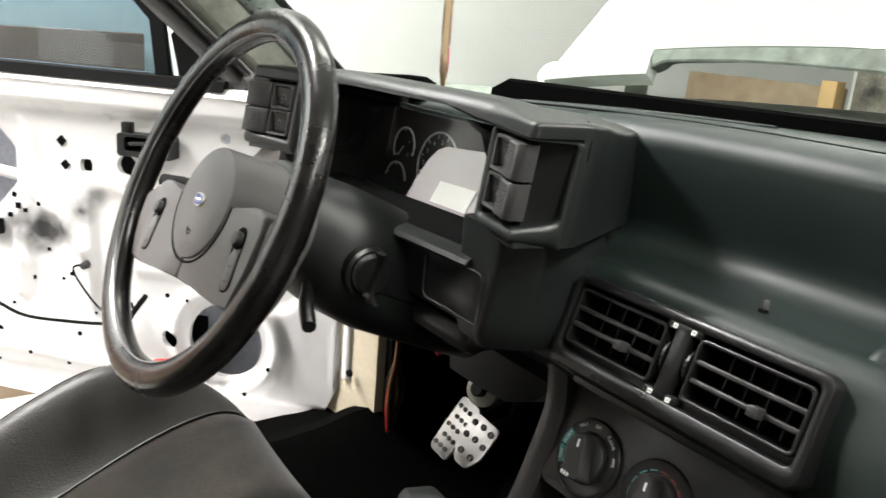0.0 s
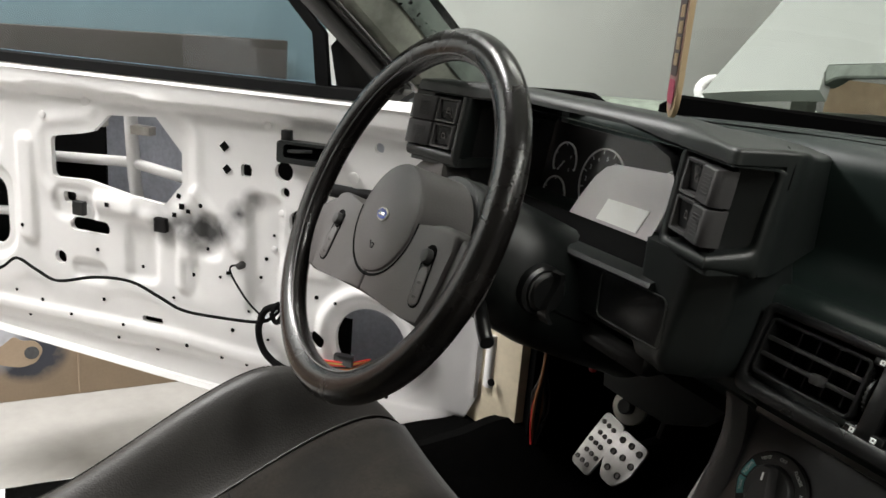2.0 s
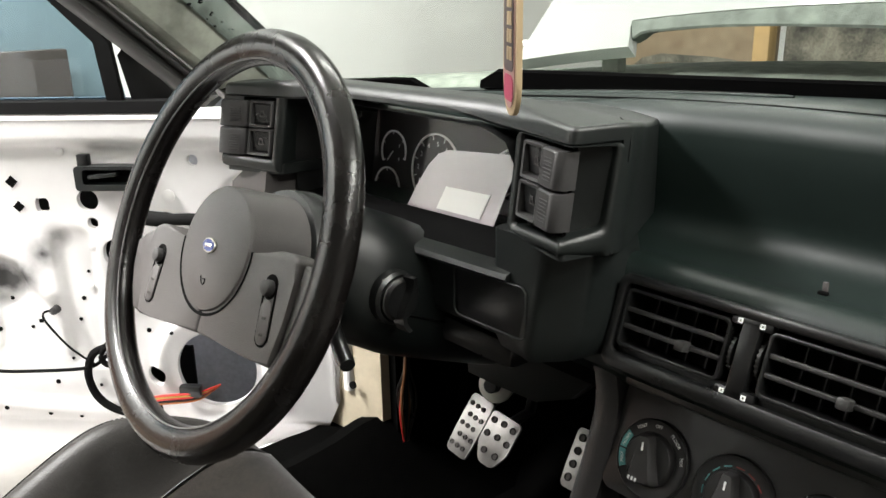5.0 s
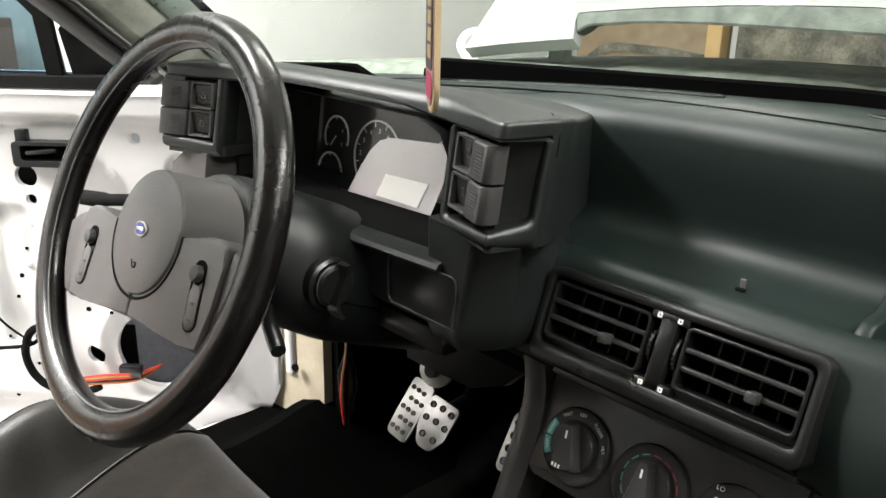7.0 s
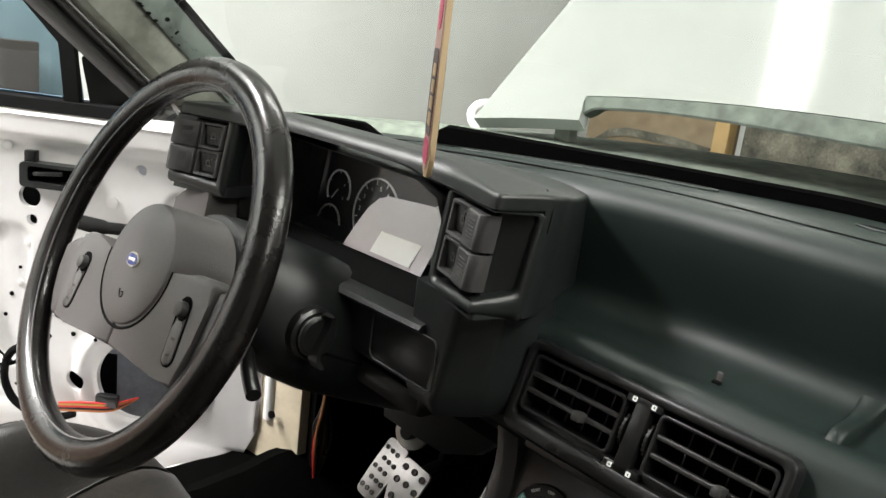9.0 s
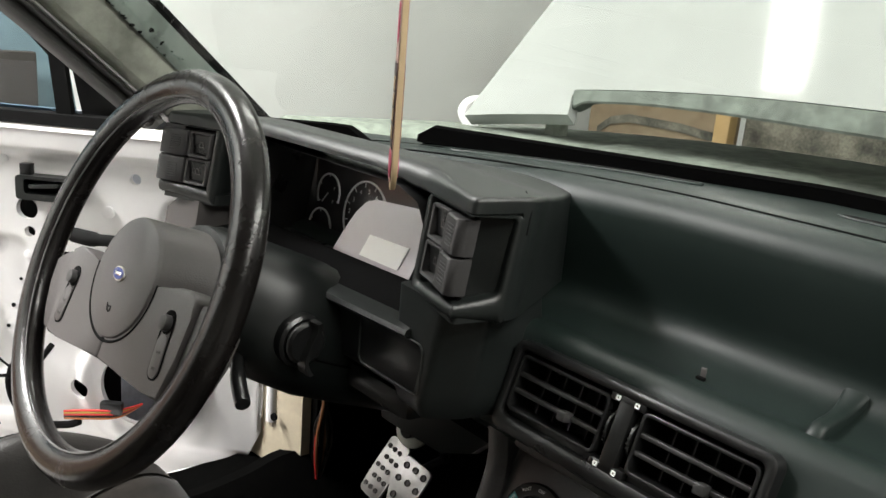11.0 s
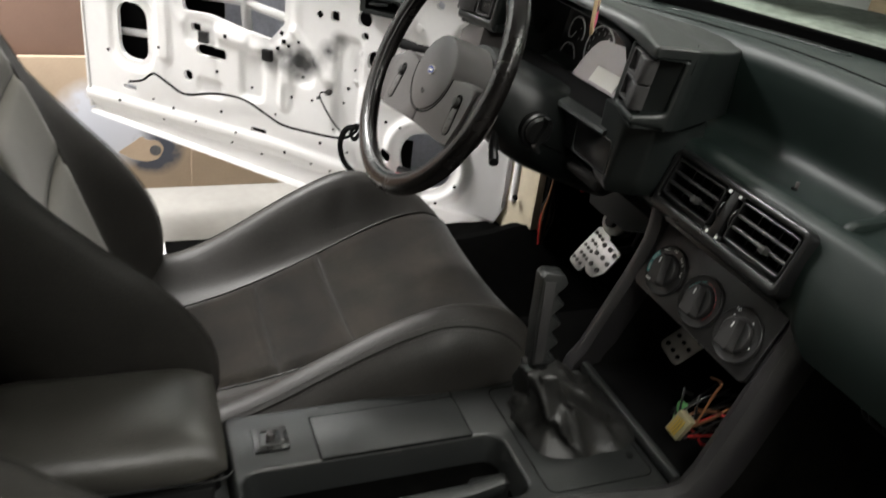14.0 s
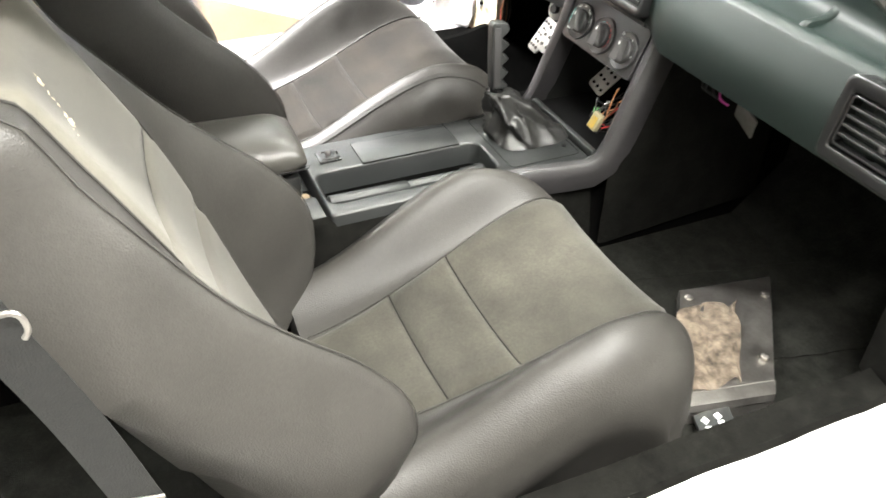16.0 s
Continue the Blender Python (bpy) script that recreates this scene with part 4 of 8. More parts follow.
for k, lx in enumerate((-0.0780, -0.0008, 0.0735)):
    wx = lx * RP.col[0].x
    kn = mesh()
    lathe(kn, [(0.0350, 0), (0.0352, 0.003), (0.0340, 0.0045), (0.0330, 0.0038), (0.0240, 0.0038), (0.0232, 0.003), (0.0225, 0.0085), (0.0210, 0.0100), (0.0, 0.0100)], RK @ pose(wx, 0.0005, 0), 36)
    knob = part("knob", kn, M_PANEL, stack, "round black heater knob")
    kb = mesh()
    turn = (8, 4, 0)[k]
    loft(kb, [[RK @ pose(wx, 0.0005, 0, 0, 0, turn) @ Vector((x * w * (0.78 + 1.25 * ((1 - y) / 2) ** 2.0), y * hh, z)) for x, y in rounded(-1, -1, 1, 1, 0.45, 4)] for w, hh, z in ((0.0085, 0.0215, 0.008), (0.0075, 0.0205, 0.018), (0.006, 0.019, 0.0205))])
    part("grip", kb, M_SWITCH, knob)
    kb = mesh(); box(kb, (0, 0, 0), (0.0016, 0.007, 0.0008)); bmesh.ops.transform(kb, matrix=RK @ pose(wx, 0.0005, 0, 0, 0, turn) @ pose(0, 0.011, 0.0208), verts=kb.verts); part("pointer", kb, M_PRINT, knob)
    if k == 0:
        for a0_ in (150, 183):
            kb = mesh()
            loft(kb, [[RK @ pose(wx, 0.0005, 0.0039) @ Vector((r_ * math.cos(radians(a0_ + da)), r_ * math.sin(radians(a0_ + da)), z_)) for r_, z_ in ((0.0258, 0), (0.0258, 0.0003), (0.0325, 0.0003), (0.0325, 0))] for da in range(0, 31, 3)])
            part("dial_band", kb, M_BLUEPRINT, knob, "teal band on the dial")
    for i in range(11):
        if k == 0:
            break
        elif k == 1:
            a = radians(210 - 24 * i)
            m_ = M_BLUEPRINT if i < 5 else M_REDPRINT
        else:
            if i % 3:
                continue
            a = radians(210 - 24 * i)
            m_ = M_PRINT
        sx = -1 if RP.col[0].x < 0 else 1
        kb = mesh(); box(kb, (0, 0, 0), (0.0070 if k < 2 else 0.003, 0.0010 if k < 2 else 0.0016, 0.0006))
        bmesh.ops.transform(kb, matrix=RK @ pose(wx, 0.0005, 0.0040) @ pose(sx * 0.0255 * math.cos(a), 0.0255 * math.sin(a), 0, 0, 0, math.degrees(a) * sx + 90), verts=kb.verts)
        part("dial_mark", kb, m_, knob)


def word(text, size, m, material, parent, name="lettering"):
    cu = bpy.data.curves.new(name, "FONT")
    cu.body, cu.size, cu.align_x, cu.align_y, cu.extrude = text, size, "CENTER", "CENTER", 0.0002
    tmp = bpy.data.objects.new(name, cu)
    me = bpy.data.meshes.new_from_object(tmp)
    bpy.data.objects.remove(tmp)
    bm = bmesh.new(); bm.from_mesh(me)
    bmesh.ops.transform(bm, matrix=m, verts=bm.verts)
    me2 = bpy.data.meshes.new(name)
    bmesh.ops.translate(bm, verts=bm.verts, vec=-base(parent))
    bm.to_mesh(me2); bm.free()
    me2.materials.append(material)
    ob = new(name, me2)
    ob.parent = parent
    return ob


for text, a, kx in (("MAX", 198, -0.0780), ("NORM", 165, -0.0780), ("VENT", 125, -0.0780), ("OFF", 92, -0.0780), ("FLOOR", 52, -0.0780), ("MIX", 18, -0.0780)):
    t = radians(a)
    word(text, 0.0042, RK @ pose(kx + 0.0290 * math.cos(t), 0.0005 + 0.0290 * math.sin(t), 0.0042) @ pose(0, 0, 0, 0, 0, a - 90), M_PRINT, stack)
word("LO", 0.0055, RK @ pose(0.0565, 0.0265, 0.0052), M_PRINT, stack)
for dx in (-0.0034, 0.0, 0.0034):
    b = mesh(); box(b, (0, 0, 0), (0.0018, 0.0032, 0.0004)); bmesh.ops.transform(b, matrix=RK @ pose(-0.0805 + dx, -0.0175, 0.0207), verts=b.verts); part("letter_bar", b, M_PRINT, stack)
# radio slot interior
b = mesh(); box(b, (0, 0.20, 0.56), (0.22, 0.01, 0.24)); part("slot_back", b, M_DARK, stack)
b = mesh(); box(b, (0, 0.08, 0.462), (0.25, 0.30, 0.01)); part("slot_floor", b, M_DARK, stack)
b = mesh(); box(b, (0, -0.073, 0.474), (0.236, 0.012, 0.016), bevel=0.003); part("slot_sill", b, M_CONSOLE, stack)

# loose connectors and wires in the radio slot
ob = thing("radio_connector", (0.06, -0.03, 0.47), "cream radio plug with tangled coloured wires in the empty slot", "connector")
b = mesh(); box(b, (0.066, -0.042, 0.512), (0.023, 0.013, 0.034), pose(0, 0, 0, -18, 12, 8).to_3x3().to_4x4(), bevel=0.002); plug = part("plug", b, M_CONN, ob)
for i in range(4):
    b = mesh(); box(b, (0.0600 + 0.0042 * i, -0.0492, 0.513), (0.0022, 0.002, 0.024), pose(0, 0, 0, -18, 12, 8).to_3x3().to_4x4()); part("slot", b, M_YELLOW, plug)
b = mesh(); box(b, (0.047, -0.030, 0.516), (0.011, 0.011, 0.026), pose(0, 0, 0, -10, -8, 0).to_3x3().to_4x4(), bevel=0.002); part("green_plug", b, M_GREEN, ob, "green plug")
rng = random.Random(4)
for i in range(18):
    p0 = Vector((0.06 + rng.uniform(-0.01, 0.02), -0.035 + rng.uniform(-0.01, 0.01), 0.505 + rng.uniform(-0.015, 0.02)))
    p3 = Vector((rng.uniform(0.02, 0.11), rng.uniform(0.0, 0.10), rng.uniform(0.475, 0.545)))
    pm = (p0 + p3) / 2 + Vector((rng.uniform(-0.03, 0.04), rng.uniform(-0.03, 0.03), rng.uniform(-0.02, 0.05)))
    b = mesh(); tube(b, smooth_path([p0, p0 + (pm - p0) * 0.5 + Vector((rng.uniform(-.01, .01), 0, rng.uniform(-.01, .02))), pm, p3], 4), 0.0017, 6)
    part("wire", b, (M_WIRE, M_BLACK, M_BLACK, M_RED, M_BLACK, M_BLACK, M_BLACK)[i % 7], ob)
ob = thing("slot_bracket", (0.0, 0.05, 0.47), "bright aluminium pedal plate seen through the empty radio slot", "bracket")
PM = frame3((-0.108, 0.10, 0.503), (0.8, 0.5, 0.2), (-0.1, 0.55, 0.8)) @ pose(0, 0, 0, 0, 0, -42)
b = mesh(); prism(b, rounded(-0.022, -0.042, 0.022, 0.042, 0.008), PM, 0.004, bevel=0.001); pl_ = part("plate", b, M_PLATE, ob)
for i in range(3):
    for j in range(4):
        b = mesh(); lathe(b, [(0.0036, 0), (0.0033, 0.0022), (0, 0.0022)], PM @ pose(-0.013 + 0.013 * i, -0.030 + 0.02 * j, 0.0035), 12); part("rubber_dot", b, M_RUBBER, pl_)
        b = mesh(); lathe(b, [(0.0036, 0), (0.0033, -0.0022), (0, -0.0022)], PM @ pose(-0.013 + 0.013 * i, -0.030 + 0.02 * j, 0.0005), 12); part("rubber_dot", b, M_RUBBER, pl_)

# ---- instrument hood ----
pod = thing("instrument_hood", (-0.37, 0, 0.74), "dark grained instrument hood with switch pods and a gauge cluster", "instrument hood")
OX0, OX1, OZ0, OZ1 = -0.552, -0.192, 0.806, 0.934
MIRROR_X, LEAN, YAW = -0.3720, 0.16, 0.06


def hs(x, y, z):
    """The hood's own frame: it stands slightly askew and its front leans back."""
    f = 1 - smoothstep(-0.03, 0.04, y)
    return Vector((x, y + YAW * min(0.0, x + 0.113) + LEAN * (z - 0.86) * f, z))


RIDGE_B = Vector((-0.113, -0.096, 0))
LEFT_D, RIGHT_D = Vector((-0.083, 0.030, 0)).normalized(), Vector((0.0145, 0.052, 0)).normalized()
HALF = [(MIRROR_X, -0.060), (-0.30, -0.0600), (-0.24, -0.0605), (-0.205, -0.0635), (-0.190, -0.068), (-0.160, -0.079), (-0.130, -0.0900), (-0.1165, -0.0945), (-0.1122, -0.0938), (-0.1105, -0.087), (-0.1055, -0.068), (-0.1000, -0.0478), (-0.0987, -0.0415), (-0.1010, -0.030), (-0.120, 0.010), (-0.145, 0.064), (-0.155, 0.086), (-0.162, 0.0935), (-0.176, 0.0950), (-0.22, 0.086), (-0.30, 0.058), (MIRROR_X, 0.048)]
WHOLE = [Vector((x, y, 0)) for x, y in HALF] + [Vector((2 * MIRROR_X - x, y, 0)) for x, y in HALF[-2:0:-1]]


def inset(loop, d):
    n = len(loop)
    out = []
    for i in range(n):
        t = (loop[(i + 1) % n] - loop[i - 1]).normalized()
        out.append(loop[i] + Vector((-t.y, t.x, 0)) * (d[i] if isinstance(d, list) else d))
    return out


def even(loop, n, passes):
    """The same loop with evenly spaced, smoothed points."""
    m = len(loop)
    lens = [(loop[(i + 1) % m] - loop[i]).length for i in range(m)]
    total = sum(lens)
    out, i, acc = [], 0, 0.0
    for k in range(n):
        s = total * k / n
        while acc + lens[i] < s:
            acc += lens[i]
            i += 1
        out.append(loop[i].lerp(loop[(i + 1) % m], (s - acc) / lens[i]))
    for _ in range(passes):
        out = [(out[k - 1] + 2 * out[k] + out[(k + 1) % n]) / 4 for k in range(n)]
    return out


PLAN = even(WHOLE, 420, 3)


def across(x):
    """Distance from the hood's middle, the same on both sides."""
    return abs(x - MIRROR_X)


def roof_z(x, y):
    a = across(x)
    return 0.9525 - 0.0065 * smoothstep(0.13, 0.262, a) - 0.018 * smoothstep(-0.06, 0.10, y) * smoothstep(0.10, 0.25, a) - 0.0125 * smoothstep(-0.03, 0.06, y) * (1 - smoothstep(0.10, 0.25, a))


def skirt_z(p):
    """Lower edge of the shell: the visor's arch, the pods' brows, the full side walls."""
    a = across(p.x)
    if p.x < MIRROR_X and p.y > -0.0482 and across(p.x) > 0.17:
        return 0.9305 - 0.0895 * smoothstep(0.0, 0.02, p.y)
    if p.y > 0.0 and a < 0.190:
        return 0.9300
    if p.y > -0.0482:
        return 0.8410
    if a > 0.1700:
        return 0.9305
    return 0.9405 - 0.0095 * smoothstep(0.07, 0.168, a)


def edge_r(p):
    return 0.013 - 0.0085 * smoothstep(0.155, 0.235, across(p.x)) if p.y < -0.04 else 0.0048


b = mesh()
RR = [edge_r(p) for p in PLAN]
rings = [[hs(p.x, p.y, skirt_z(q) + 0.004) for p, q in zip(inset(PLAN, 0.010), PLAN)], [hs(p.x, p.y, skirt_z(q)) for p, q in zip(inset(PLAN, 0.003), PLAN)], [hs(p.x, p.y, skirt_z(q) + 0.0028) for p, q in zip(PLAN, PLAN)]]
for i in range(7):
    a_ = radians(15 * i)
    rings.append([hs(p.x, p.y, roof_z(q.x, q.y) - r + r * math.sin(a_)) for p, q, r in zip(inset(PLAN, [r * (1 - math.cos(a_)) for r in RR]), PLAN, RR)])
last_ring = inset(PLAN, RR)
for t_ in (0.1, 0.25, 0.45, 0.65, 0.85, 0.99):
    flat = [p.lerp(Vector((min(max(p.x, -0.57), -0.17), 0.0, 0)), t_) for p in last_ring]
    rings.append([hs(p.x, p.y, roof_z(p.x, p.y) + 0.002 * math.sin(math.pi * min(1, t_ * 1.2)) * 0) for p in flat])
loft(b, rings, True, False)
b.verts.ensure_lookup_table()
n_ = len(PLAN)
b.faces.new([b.verts[k] for k in range(len(b.verts) - n_, len(b.verts))])
part("hood_top", b, M_POD, pod, sharp=35)
# mould seam from the brow over the roof
b = mesh()
tube(b, [hs(x, y, z) for x, y, z in ((-0.0990, -0.0435, 0.915), (-0.0992, -0.0435, 0.930), (-0.1000, -0.0432, 0.9365), (-0.1035, -0.042, 0.9405), (-0.110, -0.038, 0.9432), (-0.122, -0.030, 0.9455))], 0.0005, 5)
part("mould_seam", b, M_DARK, pod)
# cluster tunnel: walls, face, gauges, lens
b = mesh()
loft(b, [[(OX0 - 0.004, -0.066, OZ0), (OX0 - 0.004, -0.066, OZ1 - 0.012), (OX0 + 0.012, -0.066, OZ1), (OX1 - 0.04, -0.066, OZ1 - 0.002), (OX1 - 0.01, -0.066, OZ1 - 0.012), (OX1, -0.066, OZ1 - 0.03), (OX1, -0.066, OZ0)],
         [(OX0 + 0.01, 0.030, OZ0 + 0.004), (OX0 + 0.01, 0.045, OZ1 - 0.03), (OX0 + 0.02, 0.045, OZ1 - 0.02), (OX1 - 0.05, 0.045, OZ1 - 0.022), (OX1 - 0.02, 0.045, OZ1 - 0.03), (OX1 - 0.01, 0.045, OZ1 - 0.04), (OX1 - 0.01, 0.030, OZ0 + 0.004)]], closed=True, caps=False)
part("cluster_shroud", b, M_BLACK, pod)
CL = frame3((-0.375, 0.034, 0.858), (1, 0, 0), (0, 0.12, 0.99))
if CL.col[2].y > 0:
    CL = frame3((-0.375, 0.034, 0.858), (-1, 0, 0), (0, 0.12, 0.99))
b = mesh(); prism(b, rounded(-0.185, -0.062, 0.185, 0.05, 0.01), CL @ pose(0, 0, -0.012), 0.004); cluster = part("gauge_face", b, M_GAUGE, pod, "matt black gauge face")
cs = 1 if CL.col[0].x > 0 else -1


def gauge(gx, gz, r, marks, a0, a1, needle):
    bb = mesh()
    pts = [(math.cos(radians(a0 + (a1 - a0) * i / 40)), math.sin(radians(a0 + (a1 - a0) * i / 40))) for i in range(41)]
    tube(bb, [CL @ Vector((cs * (gx + r * x), gz + r * y, -0.006)) for x, y in pts], 0.0013, 6)
    g = part("gauge_ring", bb, M_DIALRING, cluster, "pale grey gauge ring")
    for i in range(marks):
        a = radians(a0 + (a1 - a0) * i / (marks - 1))
        bb = mesh(); box(bb, (0, 0, 0), (0.0012, r * 0.13, 0.0006)); bmesh.ops.transform(bb, matrix=CL @ pose(cs * (gx + r * 0.9 * math.cos(a)), gz + r * 0.9 * math.sin(a), -0.0065) @ pose(0, 0, 0, 0, 0, cs * (math.degrees(a) - 90)), verts=bb.verts)
        part("tick", bb, M_DIALRING, g)
    a = radians(needle)
    bb = mesh(); box(bb, (0, 0, 0), (0.0016, r * 0.7, 0.0008)); bmesh.ops.transform(bb, matrix=CL @ pose(cs * (gx + r * 0.33 * math.cos(a)), gz + r * 0.33 * math.sin(a), -0.005) @ pose(0, 0, 0, 0, 0, cs * (needle - 90)), verts=bb.verts)
    part("needle", bb, M_DIALRING, g, "pale needle")
    return g


GX = -0.375
tach = gauge(-0.424 - GX, -0.010, 0.0425, 8, 225, 10, 236)
gauge(-0.505 - GX, 0.003, 0.0240, 5, 215, -20, 230)
gauge(-0.514 - GX, -0.043, 0.0245, 5, 215, -20, 230)
gauge(-0.295 - GX, -0.010, 0.042, 9, 215, -35, 215)
CT = CL if cs > 0 else CL @ pose(0, 0, 0)
for i, ch in enumerate("123456"):
    a = radians(208 - 30 * i)
    word(ch, 0.008, CT @ pose(-0.424 - GX + 0.032 * math.cos(a), -0.010 + 0.031 * math.sin(a), -0.0062), M_PRINT, tach)
word("RPM", 0.0062, CT @ pose(-0.416 - GX, 0.009, -0.0062), M_PRINT, tach)
for gz, chs in ((0.004, "FE"), (-0.039, "HC")):
    for i, ch in enumerate(chs):
        word(ch, 0.0055, CT @ pose(-0.494 - GX, gz + (0.006 if i == 0 else -0.010), -0.0062), M_PRINT, cluster)
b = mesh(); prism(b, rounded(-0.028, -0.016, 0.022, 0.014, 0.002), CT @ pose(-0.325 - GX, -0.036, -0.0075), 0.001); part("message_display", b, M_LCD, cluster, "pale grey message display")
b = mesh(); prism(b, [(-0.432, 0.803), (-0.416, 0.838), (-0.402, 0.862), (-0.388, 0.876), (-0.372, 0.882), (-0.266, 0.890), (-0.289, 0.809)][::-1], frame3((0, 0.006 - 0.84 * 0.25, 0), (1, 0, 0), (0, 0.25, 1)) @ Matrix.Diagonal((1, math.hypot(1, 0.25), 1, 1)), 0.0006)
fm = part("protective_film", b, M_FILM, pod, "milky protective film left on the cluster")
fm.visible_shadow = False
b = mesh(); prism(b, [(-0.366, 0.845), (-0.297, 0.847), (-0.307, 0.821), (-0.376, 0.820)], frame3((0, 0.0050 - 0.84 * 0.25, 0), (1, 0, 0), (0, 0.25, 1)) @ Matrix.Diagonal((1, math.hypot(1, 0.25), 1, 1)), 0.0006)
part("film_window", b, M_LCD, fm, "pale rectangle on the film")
b = mesh()
grid_surface(b, 16, 8, lambda u, v: CL @ Vector((cs * (-0.18 + 0.36 * u), -0.062 + 0.115 * v, 0.012 + 0.016 * (1 - v) ** 2)))
lens = part("lens", b, M_LENS, pod, "clear glossy cluster lens")
lens.visible_shadow = False
# ledge under the cluster and lower column panel
b = mesh(); loft(b, [[hs(x, y, z) for y, z in ((-0.048, 0.8150), (-0.066, 0.8152), (-0.0725, 0.8135), (-0.0745, 0.8095), (-0.071, 0.8060), (-0.048, 0.805))] for x in (-0.315, -0.31, -0.25, -0.195, -0.184, -0.181)]); part("ledge", b, M_POD, pod)
# the shelf below the lens is matt black, its shade put into the colour
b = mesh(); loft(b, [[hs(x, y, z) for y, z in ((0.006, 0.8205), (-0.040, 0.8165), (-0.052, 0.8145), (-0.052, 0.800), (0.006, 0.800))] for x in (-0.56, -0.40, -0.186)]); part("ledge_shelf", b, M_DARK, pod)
b = mesh(); box(b, (-0.40, -0.0425, 0.7775), (0.50, 0.075, 0.058), bevel=0.010, seg=4); part("lower_panel", b, M_SHROUD, pod)
b = mesh(); soft_frame(b, rounded(-0.047, -0.026, 0.047, 0.024, 0.008), rounded(-0.0450, -0.0240, 0.0450, 0.0220, 0.007), frame3((-0.206, -0.0815, 0.783), (1, 0, 0), (0, 0, 1)), 0.0020)
part("blank_panel_rim", b, M_POD, pod)
b = mesh(); box(b, (-0.206, -0.0795, 0.782), (0.090, 0.004, 0.046), bevel=0.001); part("blank_panel", b, M_BLACK, pod, "blank black filler panel")
b = mesh()
rings = []
for k_ in range(9):
    z = 0.738 + 0.112 * k_ / 8
    t_ = k_ / 8
    rx, ry, ins = -0.159 + 0.021 * t_, -0.0855 + 0.006 * t_, 0.007 * smoothstep(0.12, 0.0, t_)
    rings.append([(p.x, p.y, z) for p in fillet([(-0.205, -0.0775 + ins), (rx - 0.012, -0.0815 + ins), (rx, ry + ins), (rx + 0.027 - ins, -0.052), (-0.122 - ins - 0.004 * t_, -0.012), (-0.126 - ins - 0.024 * t_, 0.05), (-0.205, 0.05)], 0.0065, 5)])
loft(b, rings)
part("column_side_panel", b, M_POD, pod, sharp=50)
# post in black plastic so that it reads as shaded
b = mesh(); box(b, (-0.183, -0.030, 0.832), (0.014, 0.050, 0.060), bevel=0.003); part("pod_post", b, M_BLACK, pod)
b = mesh(); box(b, (-0.43, -0.02, 0.728), (0.48, 0.10, 0.03), bevel=0.01); part("under_panel", b, M_BLACK, pod)
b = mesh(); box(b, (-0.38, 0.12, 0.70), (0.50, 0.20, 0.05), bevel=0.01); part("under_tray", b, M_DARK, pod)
# left end of the dash seen under the switch pod
b = mesh(); loft(b, [[hs(x, y, z) for x, z in ((-0.565, 0.800), (-0.565, 0.846), (-0.610, 0.846), (-0.640, 0.825), (-0.640, 0.800))] for y in (-0.072, -0.066, 0.08)]); part("left_cheek", b, M_HUB, pod, "grey end cheek under the pod")


